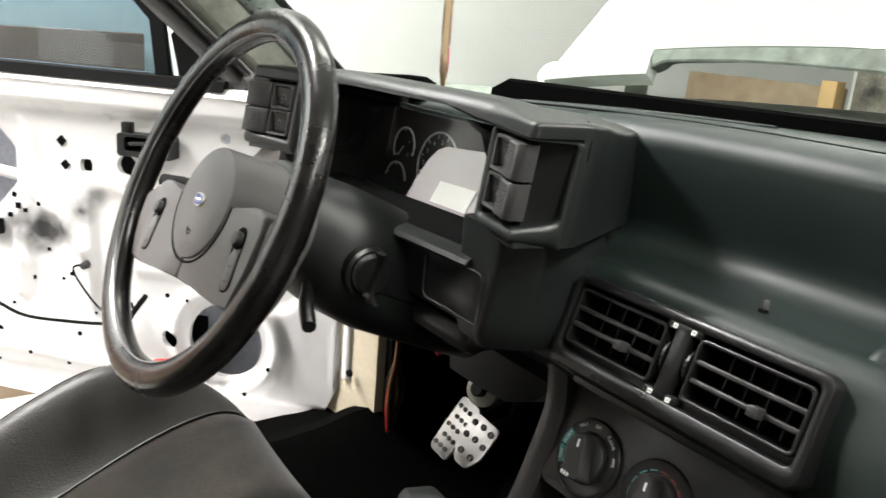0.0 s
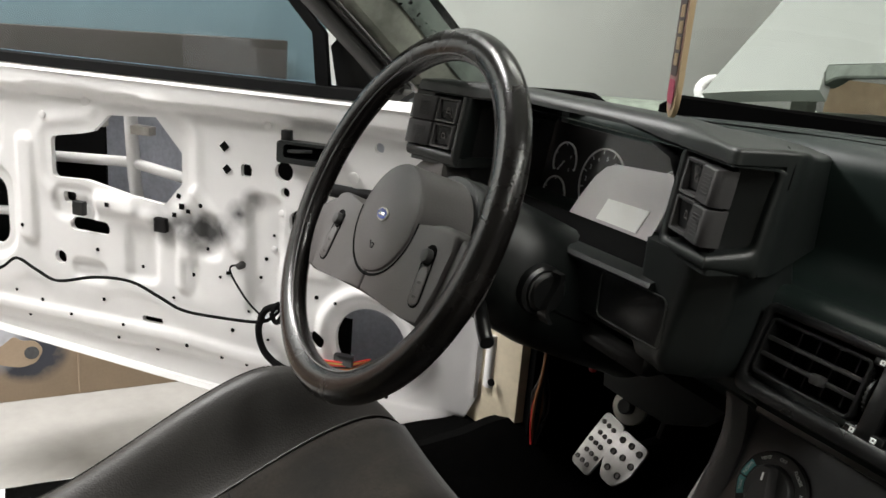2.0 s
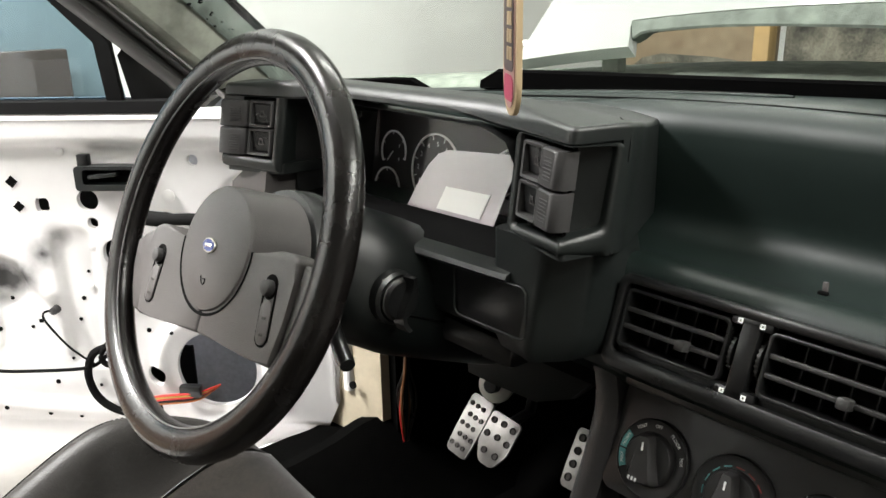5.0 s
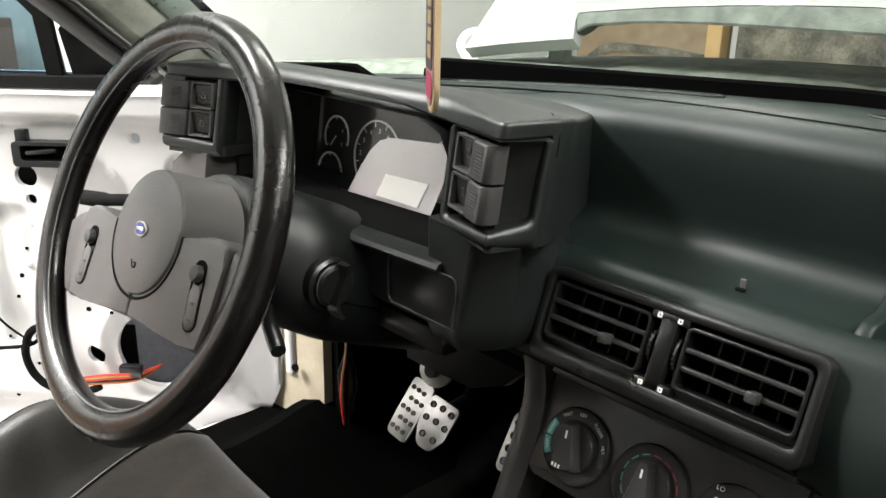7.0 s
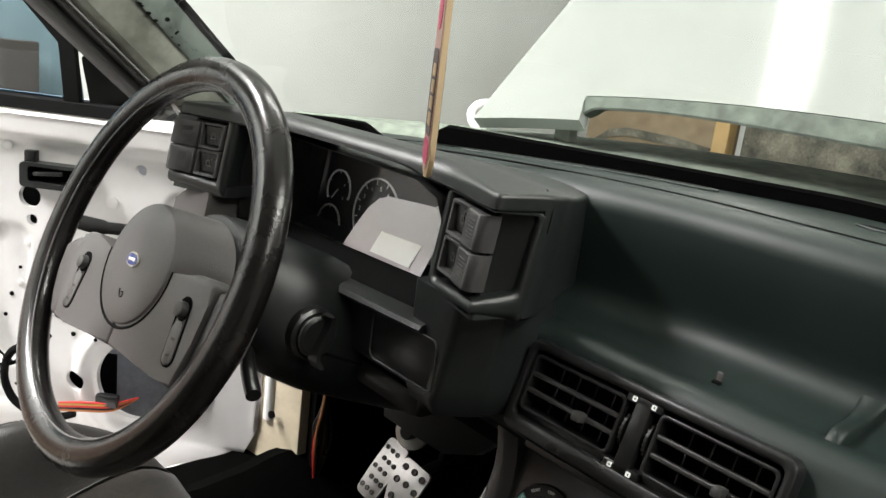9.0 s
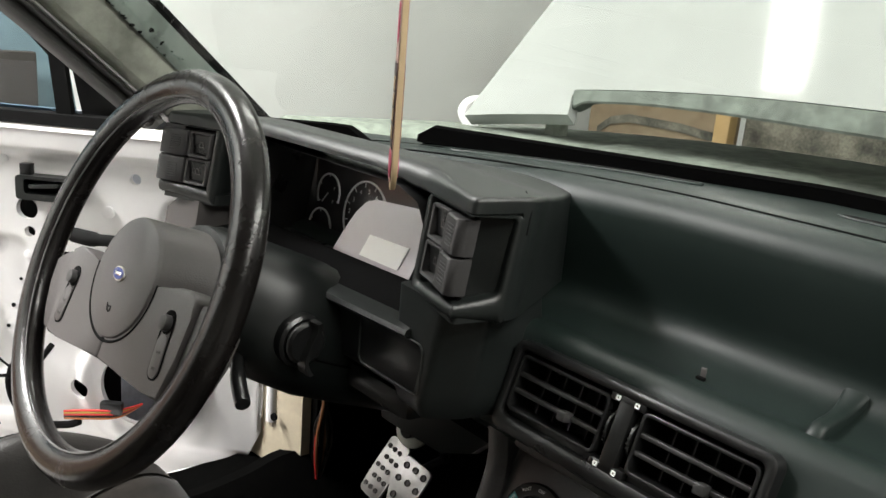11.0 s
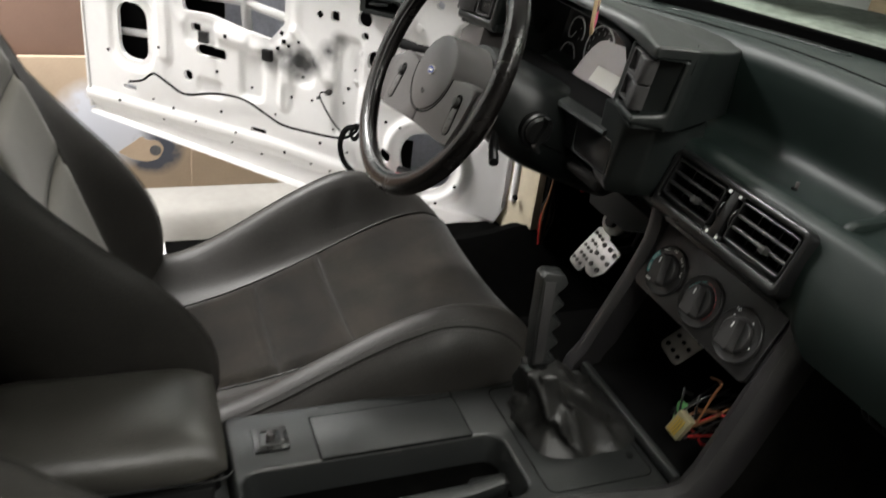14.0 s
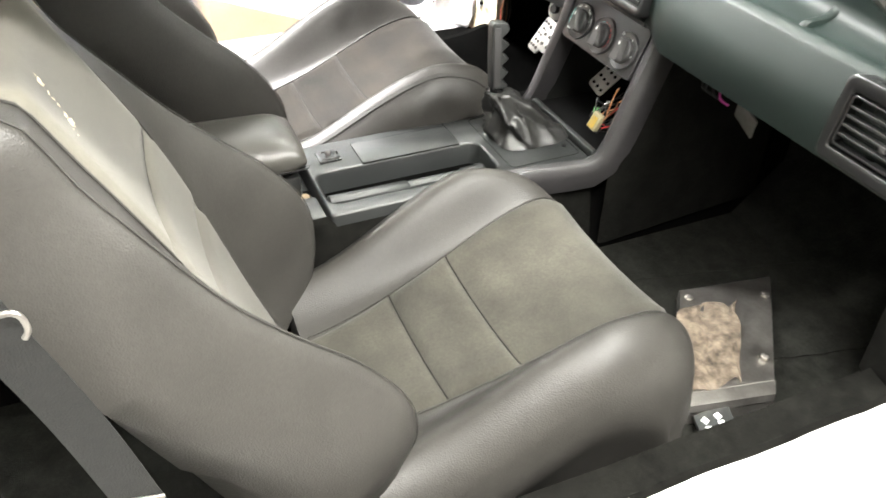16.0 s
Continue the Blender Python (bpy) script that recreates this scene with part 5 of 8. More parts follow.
# switch pods: a folded face each, ridge towards the cabin, rockers with sockets and a finger scoop
def switch_pod(side):
    left_n, right_n = Vector((LEFT_D.y, -LEFT_D.x, 0)), Vector((RIGHT_D.y, -RIGHT_D.x, 0))
    left_n = -left_n if left_n.y > 0 else left_n
    right_n = -right_n if right_n.x < 0 else right_n

    def fold(u, z, d):
        k = smoothstep(-0.004, 0.004, u)
        nrm = (left_n * (1 - k) + right_n * k).normalized()
        p = RIDGE_B + (LEFT_D * -u if u < 0 else RIGHT_D * u) + nrm * d
        return hs(p.x if side > 0 else 2 * MIRROR_X - p.x, p.y, z)

    if side > 0:
        outer = [(-0.0905, 0.9318), (0.0, 0.9318), (0.0502, 0.9318), (0.0502, 0.8400), (0.0, 0.8480), (-0.0890, 0.8445)]
        inner = [(-0.0785, 0.9314), (0.0, 0.9314), (0.0435, 0.9280), (0.0415, 0.8650), (0.002, 0.8595), (-0.0775, 0.8550)]
    else:
        outer = [(-0.0905, 0.9318), (-0.03, 0.9318), (0.004, 0.9318), (0.006, 0.8490), (-0.03, 0.8490), (-0.0890, 0.8445)]
        inner = [(-0.0765, 0.9314), (-0.03, 0.9314), (0.0030, 0.9314), (0.0050, 0.8640), (-0.03, 0.8630), (-0.0755, 0.8610)]
    lo, li = fillet(outer, 0.0085 if side > 0 else 0.0010, 6), fillet(inner, 0.0065 if side > 0 else 0.0010, 6)
    loops = [(lo, -0.050 if side > 0 else -0.030), (lo, -0.0070), ([p.lerp(q, 0.12) for p, q in zip(lo, li)], -0.0020), ([p.lerp(q, 0.36) for p, q in zip(lo, li)], 0.0), ([p.lerp(q, 0.72) for p, q in zip(lo, li)], 0.0), ([p.lerp(q, 0.93) for p, q in zip(lo, li)], -0.0014), (li, -0.0042), (li, -0.014)]
    if side < 0:
        # no upright on the outer side: the rockers stand free there
        keep = [k for k in range(len(lo)) if not (lo[k].x > 0.0035 and 0.852 < lo[k].y < 0.930)]
        loops = [([loop[k] for k in keep], d) for loop, d in loops]
    bb = mesh()
    loft(bb, [[fold(p.x, p.y, d * (1 - 0.95 * smoothstep(0.043, 0.049, p.x)) if k in (1, 2) else d) for p in loop] for k, (loop, d) in enumerate(loops)], True, False)
    sp = part("right_switch_pod" if side > 0 else "left_switch_pod", bb, M_POD, pod, sharp=45)
    bb = mesh()
    grid_surface(bb, 8, 4, lambda u, v: fold(-0.082 + (0.094 if side > 0 else 0.068) * u, 0.850 + 0.082 * v, -0.0125))
    part("switch_well", bb, M_DARK, sp, "black recess behind the switches")
    # the scoop takes the darker shroud plastic to deepen the shade of its recess
    bb = mesh()
    if side > 0:
      grid_surface(bb, 16, 14, lambda u, v: fold(0.010 + 0.0375 * u, 0.856 + 0.072 * v, -0.0300 + 0.0260 * u ** 1.3 + 0.003 * (2 * v - 1) ** 4))
      part("finger_scoop", bb, M_SHROUD, sp, "smooth finger scoop beside the rockers")
    for z0 in (0.8645, 0.8965):
        def at(u, z, d):
            return fold(u, z0 + z, d)
        lo, li = rounded(-0.0735, 0.0, -0.0405, 0.0305, 0.0025), rounded(-0.0705, 0.0028, -0.0435, 0.0277, 0.002)
        bb = mesh()
        loft(bb, [[at(x, y, d) for x, y in loop] for loop, d in ((lo, -0.0125), (lo, -0.0008), ([(x * 0.8 + p * 0.2, y * 0.8 + q * 0.2) for (x, y), (p, q) in zip(lo, li)], 0.0002), (li, -0.0004), (li, -0.0115))], True, False)
        so = part("switch_socket", bb, M_SWITCH, sp, "grey frame of an open switch socket")
        bb = mesh()
        loft(bb, [[at(x, y, d) for x, y, d in ((-0.0700, 0.0035, -0.0105), (-0.0440, 0.0035, -0.0105), (-0.0440, 0.0270, -0.0060), (-0.0700, 0.0270, -0.0060))], [at(x, y, d) for x, y, d in ((-0.0690, 0.0045, -0.0065), (-0.0450, 0.0045, -0.0065), (-0.0450, 0.0262, -0.0030), (-0.0690, 0.0262, -0.0030))]])
        bu = part("button", bb, M_BLACK, so)
        bb = mesh()
        frame_prism(bb, [(-0.0605, 0.0115), (-0.0525, 0.0115), (-0.0545, 0.0190), (-0.0585, 0.0190)], [(-0.0590, 0.0128), (-0.0540, 0.0128), (-0.0552, 0.0176), (-0.0578, 0.0176)], pose(0, 0, 0), 0.0004)
        for v in bb.verts:
            v.co = at(v.co.x, v.co.y, -0.0052 + 0.0012 * (v.co.y - 0.0115) / 0.0075 + v.co.z)
        part("symbol", bb, M_HUB, bu, "pale printed switch symbol")
        # rocker: a wedge that stands out towards the ridge and overhangs the scoop
        prof = [(-0.0385, -0.0125), (-0.0380, 0.0012), (-0.0365, 0.0026), (-0.0160, 0.0046), (-0.0135, 0.0044), (-0.0118, 0.0032), (-0.0080, -0.0030), (-0.0075, -0.0125)]
        if side < 0:
            prof = [(x + (0.010 if x > -0.02 else 0.0), d) for x, d in prof]
        bb = mesh()
        rows = []
        for zz, sh in ((0.0, 0.0012), (0.0012, 0.0), (0.0285, 0.0), (0.0297, 0.0012)):
            row = []
            for x, d in prof:
                p = RIDGE_B + LEFT_D * -x + left_n * (d - (sh if d > 0 else 0))
                row.append(hs(p.x if side > 0 else 2 * MIRROR_X - p.x, p.y, z0 + zz + 0.0004))
            rows.append(row)
        loft(bb, rows)
        ro = part("rocker", bb, M_SWITCH, sp, "grey ribbed rocker switch")
        for i in range(7):
            bb = mesh()
            zr = z0 + 0.0065 + 0.0028 * i
            rows = []
            for x in (-0.0310, -0.0170):
                d = 0.0026 + 0.0020 * (x + 0.0365) / 0.0225
                row = []
                for dz, dd in ((-0.0006, -0.0002), (-0.0004, 0.0006), (0.0004, 0.0006), (0.0006, -0.0002)):
                    p = RIDGE_B + LEFT_D * -x + left_n * (d + dd)
                    row.append(hs(p.x if side > 0 else 2 * MIRROR_X - p.x, p.y, zr + dz))
                rows.append(row)
            loft(bb, rows)
            part("rib", bb, M_SWITCH, ro)
    # underside of the pod
    bb = mesh()
    foot_ = [(-0.196, -0.062), (-0.113, -0.0915), (-0.1015, -0.043), (-0.135, 0.036), (-0.196, 0.036)] if side > 0 else [(-0.196, -0.062), (-0.118, -0.0885), (-0.125, -0.06), (-0.150, 0.036), (-0.196, 0.036)]
    pts = fillet([(x, y, 0) for x, y in foot_], 0.006)
    loft(bb, [[hs(p.x if side > 0 else 2 * MIRROR_X - p.x, p.y, z) for p in pts] for z in (0.8440, 0.8560)])
    part("pod_underside", bb, M_POD, sp)


switch_pod(1)
switch_pod(-1)
# ---- steering wheel ----
WC = Vector((-0.365, -0.259, 0.841))
WN = Vector((0.03, -0.911, 0.41)).normalized()
WM = frame3(WC, (1, 0.033, 0), Vector((0, 0.41, 0.911)))
if WM.col[2].y > 0:
    raise ValueError("wheel axis")
WR = WM @ pose(0, 0, 0, 0, 0, 7.5)
wheel = thing("steering_wheel", WC, "worn black leather steering wheel with two grey spokes", "steering wheel")
b = mesh()
rings = []
NR, NT = 96, 20
for i in range(NR):
    a = 2 * math.pi * i / NR
    row = []
    for j in range(NT):
        t = 2 * math.pi * j / NT
        r = 0.0148 + 0.0012 * math.cos(2 * t)
        row.append(WR @ Vector(((0.1745 + r * math.cos(t)) * math.cos(a), (0.1745 + r * math.cos(t)) * math.sin(a), r * math.sin(t))))
    rings.append(row)
vs = loft(b, rings + [rings[0]], True, False)
bmesh.ops.remove_doubles(b, verts=b.verts, dist=1e-6)
part("rim", b, M_RIM, wheel, "worn glossy black leather rim")
b = mesh()
for r_, z_ in ((0.1615, 0.0085),):
    tube(b, [WR @ Vector((r_ * math.cos(2 * math.pi * i / 90), r_ * math.sin(2 * math.pi * i / 90), z_)) for i in range(90)], 0.0009, 5, True)
part("rim_seam", b, M_HUB, wheel, "frayed inner rim seam")
# hub frame: the flat horn pad and the two spoke covers lie in one plane
HB = frame3((-0.3555, -0.2650, 0.8385), WM.to_3x3() @ Vector((1, 0, 0)), WM.to_3x3() @ Vector((0, 1, 0))) @ pose(0, 0, 0, 0, 0, 5) @ pose(0.004, -0.001, 0)
WS = HB
for s in (-1, 1):
    b = mesh()
    poly = [(s * x, y) for x, y in ((0.0, -0.002), (0.050, 0.002), (0.074, 0.006), (0.094, 0.0105), (0.110, 0.0105), (0.122, 0.0060), (0.1235, -0.010), (0.1215, -0.040), (0.1170, -0.0785), (0.090, -0.0775), (0.050, -0.0755), (0.0, -0.0745))]
    prism(b, poly if s > 0 else poly[::-1], WS @ pose(0, 0, -0.024), 0.0235, bevel=0.0035, seg=3)
    sp = part("spoke", b, M_HUB, wheel, "grey grained spoke cover")
    b = mesh()
    poly = [(s * x, y) for x, y in ((0.1240, 0.0050), (0.134, 0.0005), (0.146, -0.0050), (0.160, -0.0100), (0.158, -0.035), (0.149, -0.058), (0.137, -0.0765), (0.1185, -0.0790), (0.1228, -0.040), (0.1250, -0.010))]
    prism(b, poly if s > 0 else poly[::-1], WS @ pose(0, 0, -0.026), 0.0215, bevel=0.0035, seg=3)
    part("spoke_end", b, M_HUB, sp, "worn grey spoke end at the rim")
    bm_ = WS @ pose(s * 0.097, -0.037, -0.0005, 0, 0, s * 5)
    b = mesh(); frame_prism(b, rounded(-0.0090, -0.0285, 0.0090, 0.0285, 0.0088, 7), rounded(-0.0074, -0.0270, 0.0074, 0.0270, 0.0072, 7), bm_, 0.0006)
    part("button_rim", b, M_DARK, sp)
    b = mesh(); prism(b, rounded(-0.0072, -0.0268, 0.0072, 0.0085, 0.0065, 7), bm_, 0.0014, bevel=0.0006); part("rocker_button", b, M_HUB, sp)
    b = mesh(); prism(b, rounded(-0.0074, 0.0085, 0.0074, 0.0270, 0.0072, 7), bm_ @ pose(0, 0, 0.0001), 0.0004); part("button_recess", b, M_DARK, sp, "dark recess round the button")
    b = mesh(); lathe(b, [(0.0064, 0), (0.0066, 0.0045), (0.0058, 0.0062), (0.003, 0.0068), (0.0, 0.0068)], bm_ @ pose(0, 0.0175, 0), 24); part("round_button", b, M_SWITCH, sp)
    for yy in (-0.019, -0.006):
        b = mesh(); box(b, (0, 0, 0), (0.005, 0.0022, 0.0004)); bmesh.ops.transform(b, matrix=bm_ @ pose(0, yy, 0.0015), verts=b.verts); part("button_print", b, M_SEAT, sp)
b = mesh()
lathe(b, [(0.0620, -0.085), (0.0600, -0.060), (0.0572, -0.030), (0.0556, -0.012), (0.0550, -0.0030), (0.0546, -0.0004), (0.0536, 0.0012), (0.0520, 0.0018), (0.0300, 0.0028), (0.0, 0.0032)], HB, 72)
part("horn_pad", b, M_HUB, wheel, "round grey grained horn pad", sharp=28)
b = mesh(); loft(b, [[HB @ Vector((r * math.cos(a), r * math.sin(a), z)) for r, z in ((0.0548, -0.012), (0.0588, -0.012), (0.0588, 0.0001), (0.0582, 0.0004), (0.0552, -0.0010))] for a in [radians(176 + 188 * i / 40) for i in range(41)]]); part("pad_gap", b, M_DARK, wheel, "dark gap round the horn pad")
b = mesh(); lathe(b, [(0.0665, -0.078), (0.0670, -0.062), (0.0655, -0.057), (0.0600, -0.056)], HB, 56); part("pad_collar", b, M_SHROUD, wheel)
b = mesh()
bm_oval = [(0.0108 * math.cos(a), 0.0064 * math.sin(a)) for a in [i * math.pi / 16 for i in range(32)]]
EMB = HB @ pose(-0.004, 0.001, 0.0028, 0, 0, -5)
prism(b, bm_oval, EMB, 0.0020, bevel=0.0006); em = part("emblem", b, M_STEEL, wheel, "small oval badge with a bright rim")
b = mesh(); prism(b, [(x * 0.86, y * 0.80) for x, y in bm_oval], EMB @ pose(0, 0, 0.0018), 0.0007); part("emblem_field", b, M_BADGE, em, "dark blue enamel field")
b = mesh(); box(b, (0, 0, 0), (0.012, 0.0030, 0.0004), bevel=0.0002); bmesh.ops.transform(b, matrix=EMB @ pose(0, 0, 0.0027, 0, 0, 4), verts=b.verts); part("emblem_mark", b, M_CHROME, em)
HM = HB @ pose(-0.004, -0.029, 0.0031)
b = mesh(); tube(b, smooth_path([HM @ Vector((-0.0035, 0.003, 0)), HM @ Vector((-0.0015, -0.0010, 0)), HM @ Vector((0.001, -0.0035, 0)), HM @ Vector((0.004, -0.003, 0)), HM @ Vector((0.004, 0.001, 0)), HM @ Vector((0.0, 0.0005, 0))], 4), 0.0005, 5); part("horn_mark", b, M_DARK, wheel)

# ---- column ----
col = thing("steering_column", WM @ Vector((0, 0, -0.2)), "black plastic steering column shroud with ignition lock", "steering column")
b = mesh()
def sect(w, h, c, dz=0.0, k=28):
    return [WM @ Vector((w * math.copysign(abs(math.cos(2 * math.pi * i / k)) ** 0.75, math.cos(2 * math.pi * i / k)), dz + h * (1.0 if i <= k / 2 else 0.62) * math.copysign(abs(math.sin(2 * math.pi * i / k)) ** 0.75, math.sin(2 * math.pi * i / k)), c)) for i in range(k)]
loft(b, [sect(0.056, 0.056, -0.075), sect(0.064, 0.064, -0.085), sect(0.068, 0.066, -0.10, -0.004), sect(0.082, 0.074, -0.112, -0.01), sect(0.088, 0.082, -0.14, -0.016), sect(0.088, 0.086, -0.19, -0.02), sect(0.086, 0.084, -0.25, -0.02), sect(0.080, 0.080, -0.34, -0.02)])
part("shroud", b, M_SHROUD, col)
b = mesh(); tube(b, [WM @ Vector((0.0885, -0.02, c)) for c in (-0.125, -0.24)], 0.0012, 6); part("shroud_seam", b, M_DARK, col)
IG = frame3(WM @ Vector((0.088, -0.006, -0.142)), WM.to_3x3() @ Vector((0, 0, 1)), WM.to_3x3() @ Vector((0, 1, 0)))
if (IG.col[2].to_3d()).x < 0:
    IG = IG @ pose(0, 0, 0, 180, 0, 0)
b = mesh(); lathe(b, [(0.026, -0.01), (0.0255, 0.004), (0.0225, 0.0065), (0.0195, 0.0045), (0.0195, 0.010), (0.0175, 0.013), (0.0, 0.013)], IG, 32); ig = part("ignition_lock", b, M_BLACK, col, "round black ignition lock")
b = mesh(); loft(b, [[IG @ pose(0, 0, 0, 0, 0, 35) @ Vector((0.010 * math.sin(t * 2.2) + x, 0.024 * t, z)) for x, z in ((-0.0030, 0.010), (-0.0022, 0.021 + 0.004 * t * t), (0.0022, 0.021 + 0.004 * t * t), (0.0030, 0.010))] for t in (-0.9, -0.8, -0.5, -0.2, 0.1, 0.4, 0.7, 0.95, 1.05)]); part("lock_wing", b, M_BLACK, ig)
b = mesh(); lathe(b, [(0.0195, 0.0055), (0.0205, 0.0075), (0.0205, 0.0085), (0.0185, 0.0105)], IG, 32); part("lock_ring", b, M_SLAT, ig, "worn grey ring")
b = mesh()
tube(b, smooth_path([(-0.390, -0.120, 0.790), (-0.340, -0.160, 0.768), (-0.292, -0.187, 0.752), (-0.256, -0.200, 0.740)], 5), [0.0060] * 10 + [0.0072] * 5 + [0.0068], 14); part("tilt_lever", b, M_BLACK, col)
b = mesh(); tube(b, smooth_path([(-0.44, -0.155, 0.800), (-0.53, -0.195, 0.812), (-0.60, -0.213, 0.803), (-0.648, -0.219, 0.797)], 5), [0.007] * 10 + [0.009] * 6, 10); part("indicator_stalk", b, M_RUBBER, col)

# ---- pedals ----
def pedal(name, c, w, h, tilt, holes, label, yaw=0.0, cut=0.002, roll=0.0):
    p = thing(name, c, label, "pedal", "pedals")
    m = pose(*c, 90 - tilt, 0, yaw) @ pose(0, 0, 0, 0, 0, roll)
    bb = mesh()
    prism(bb, [(p.x, p.y) for p in fillet([(w / 2, h / 2), (-w / 2, h / 2), (-w / 2, -h * 0.15), (-w / 2 + cut, -h / 2), (w / 2 - cut, -h / 2), (w / 2, -h * 0.15)], 0.006)], m @ pose(0, 0, -0.004), 0.006, bevel=0.0015)
    plate = part("plate", bb, M_ALU, p, "bright drilled aluminium plate")
    for hx, hy, r in holes:
        bb = mesh(); lathe(bb, [(r * 1.25, 0.0), (r * 1.2, 0.0018), (r, 0.0022), (r * 0.9, 0.0006), (0.0, 0.0004)], m @ pose(hx, hy, 0.002), 14); part("hole", bb, M_DOT, plate)
    bb = mesh(); tube(bb, [m @ Vector((0, h * 0.3, -0.006)), m @ Vector((0, h * 0.75, -0.05)), (c[0], c[1] + 0.12, c[2] + 0.22)], 0.008, 8); part("arm", bb, M_BLACK, p)
    return p


grid_holes = [(-0.0115 + 0.0115 * i + (0.003 if j % 2 else -0.003), -0.034 + 0.0165 * j, 0.0031) for i in range(3) for j in range(5)]
pedal("clutch_pedal", (-0.522, 0.176, 0.424), 0.044, 0.094, 32, grid_holes, "drilled aluminium clutch pedal with black rubber dots", 8, 0.002, -11)
pedal("brake_pedal", (-0.428, 0.140, 0.455), 0.050, 0.072, 32, [(x * 0.82, y * 0.85, 0.0039) for x, y in ((-0.02, 0.028), (0.0, 0.03), (0.02, 0.028), (-0.021, 0.004), (0.0, 0.006), (0.021, 0.004), (-0.012, -0.022), (0.012, -0.022))], "drilled aluminium brake pedal with black rubber dots", 14, 0.013, -13)
pedal("accelerator_pedal", (-0.311, 0.185, 0.458), 0.048, 0.080, 30, [(x, y, 0.0045) for x in (-0.013, 0.013) for y in (-0.026, -0.008, 0.010, 0.028)], "drilled aluminium accelerator pedal")
ob = thing("brake_rod_cap", (-0.46, 0.22, 0.50), "pale round pedal pivot cap above the pedals", "cap")
b = mesh(); lathe(b, [(0.026, 0), (0.026, 0.008), (0.018, 0.014), (0.012, 0.014), (0.010, 0.006), (0.0, 0.006)], pose(-0.478, 0.19, 0.505, 70, 0, 20), 28); cp = part("cap", b, M_PLATE, ob)
b = mesh(); lathe(b, [(0.011, 0.006), (0.011, 0.024), (0.009, 0.026), (0, 0.026)], pose(-0.478, 0.19, 0.505, 70, 0, 20), 20); part("pin", b, M_BLACK, cp, "black pivot pin")

# wiring under the dash
ob = thing("dash_wiring", (-0.46, 0.1, 0.45), "loose coloured wiring loom hanging under the dashboard", "wiring")
rng = random.Random(9)
for i in range(18):
    a, r_ = rng.uniform(0, 6.28), rng.uniform(0.002, 0.021)
    dx, dy = r_ * math.cos(a), r_ * math.sin(a)
    sag = rng.uniform(-0.008, 0.008)
    pts = [(-0.532 + 0.2 * dx, 0.07 + 0.2 * dy, 0.60), (-0.534 + 0.3 * dx, 0.07 + 0.3 * dy, 0.545 + sag), (-0.536 + dx, 0.07 + dy, 0.508 + sag), (-0.537 + dx * 0.9, 0.07 + dy, 0.480 + sag), (-0.540 + 0.35 * dx, 0.07 + 0.4 * dy, 0.440 + sag)]
    b = mesh(); tube(b, smooth_path(pts, 5), 0.0015 if i % 5 != 2 else 0.0024, 6); part("wire", b, (M_RED, M_WIRE, M_BLACK, M_BLACK, M_BLACK, M_SLAT, M_BLACK, M_WIRE, M_BLACK)[i % 9], ob)
b = mesh(); box(b, (-0.418, 0.06, 0.615), (0.008, 0.008, 0.020), bevel=0.002); part("red_plug", b, M_RED, ob, "small red plug")
# knee cover between the column and the stack
b = mesh(); loft(b, [[(x, 0.082, z), (x, 0.070, z + 0.003), (x, 0.060, 0.69), (x, 0.085, 0.69)] for x, z in ((-0.405, 0.588), (-0.36, 0.588), (-0.29, 0.592), (-0.24, 0.615), (-0.20, 0.655))])
part("knee_cover", b, M_SHROUD, dash, "dark cover under the dashboard")
# ---- seats ----
BACK_V, BACK_W = Vector((0, -0.43, 0.90)).normalized(), Vector((0, 0.90, 0.43)).normalized()


def cushion_base(t):
    """Height of the cushion's middle, t from the front edge 0 to the back 1."""
    return 0.502 - 0.118 * smoothstep(0.05, 1.0, t) ** 1.0


def cushion_z(s, t, lift=0.088):
    a = abs(s)
    hump = (0.090 if s > 0 else lift) * smoothstep(0.48, 0.80, a) * (0.42 + 0.58 * smoothstep(1.0, 0.42, t)) * (smoothstep(-0.16, 0.36, t) if s > 0 else smoothstep(-0.06, 0.40, t))
    q = max(0.0, (a - 0.70) / 0.30)
    r = max(0.0, 1 - t / 0.15)
    dish = -0.010 * (1 - min(1.0, a / 0.5) ** 2)
    return cushion_base(t) + hump - 0.080 * (1 - math.sqrt(max(0.0, 1 - q * q))) + dish - 0.070 * (1 - math.sqrt(max(0.0, 1 - r * r)))


RIDGE = [(-0.1, 0.07), (0.0, 0.105), (0.09, 0.155), (0.19, 0.177), (0.32, 0.163), (0.44, 0.130), (0.57, 0.100), (0.76, 0.076), (0.92, 0.058), (1.0, 0.045), (1.1, 0.03)]


def ridge(v):
    """Depth of the bolster ridge along the backrest."""
    for i in range(1, len(RIDGE) - 2):
        (v0, a0), (v1, a1), (v2, a2), (v3, a3) = RIDGE[i - 1:i + 3]
        if v <= v2 or i == len(RIDGE) - 3:
            t = (v - v1) / (v2 - v1)
            m1, m2 = (a2 - a0) / (v2 - v0) * (v2 - v1), (a3 - a1) / (v3 - v1) * (v2 - v1)
            return (2 * t ** 3 - 3 * t * t + 1) * a1 + (t ** 3 - 2 * t * t + t) * m1 + (-2 * t ** 3 + 3 * t * t) * a2 + (t ** 3 - t * t) * m2
    return 0.05


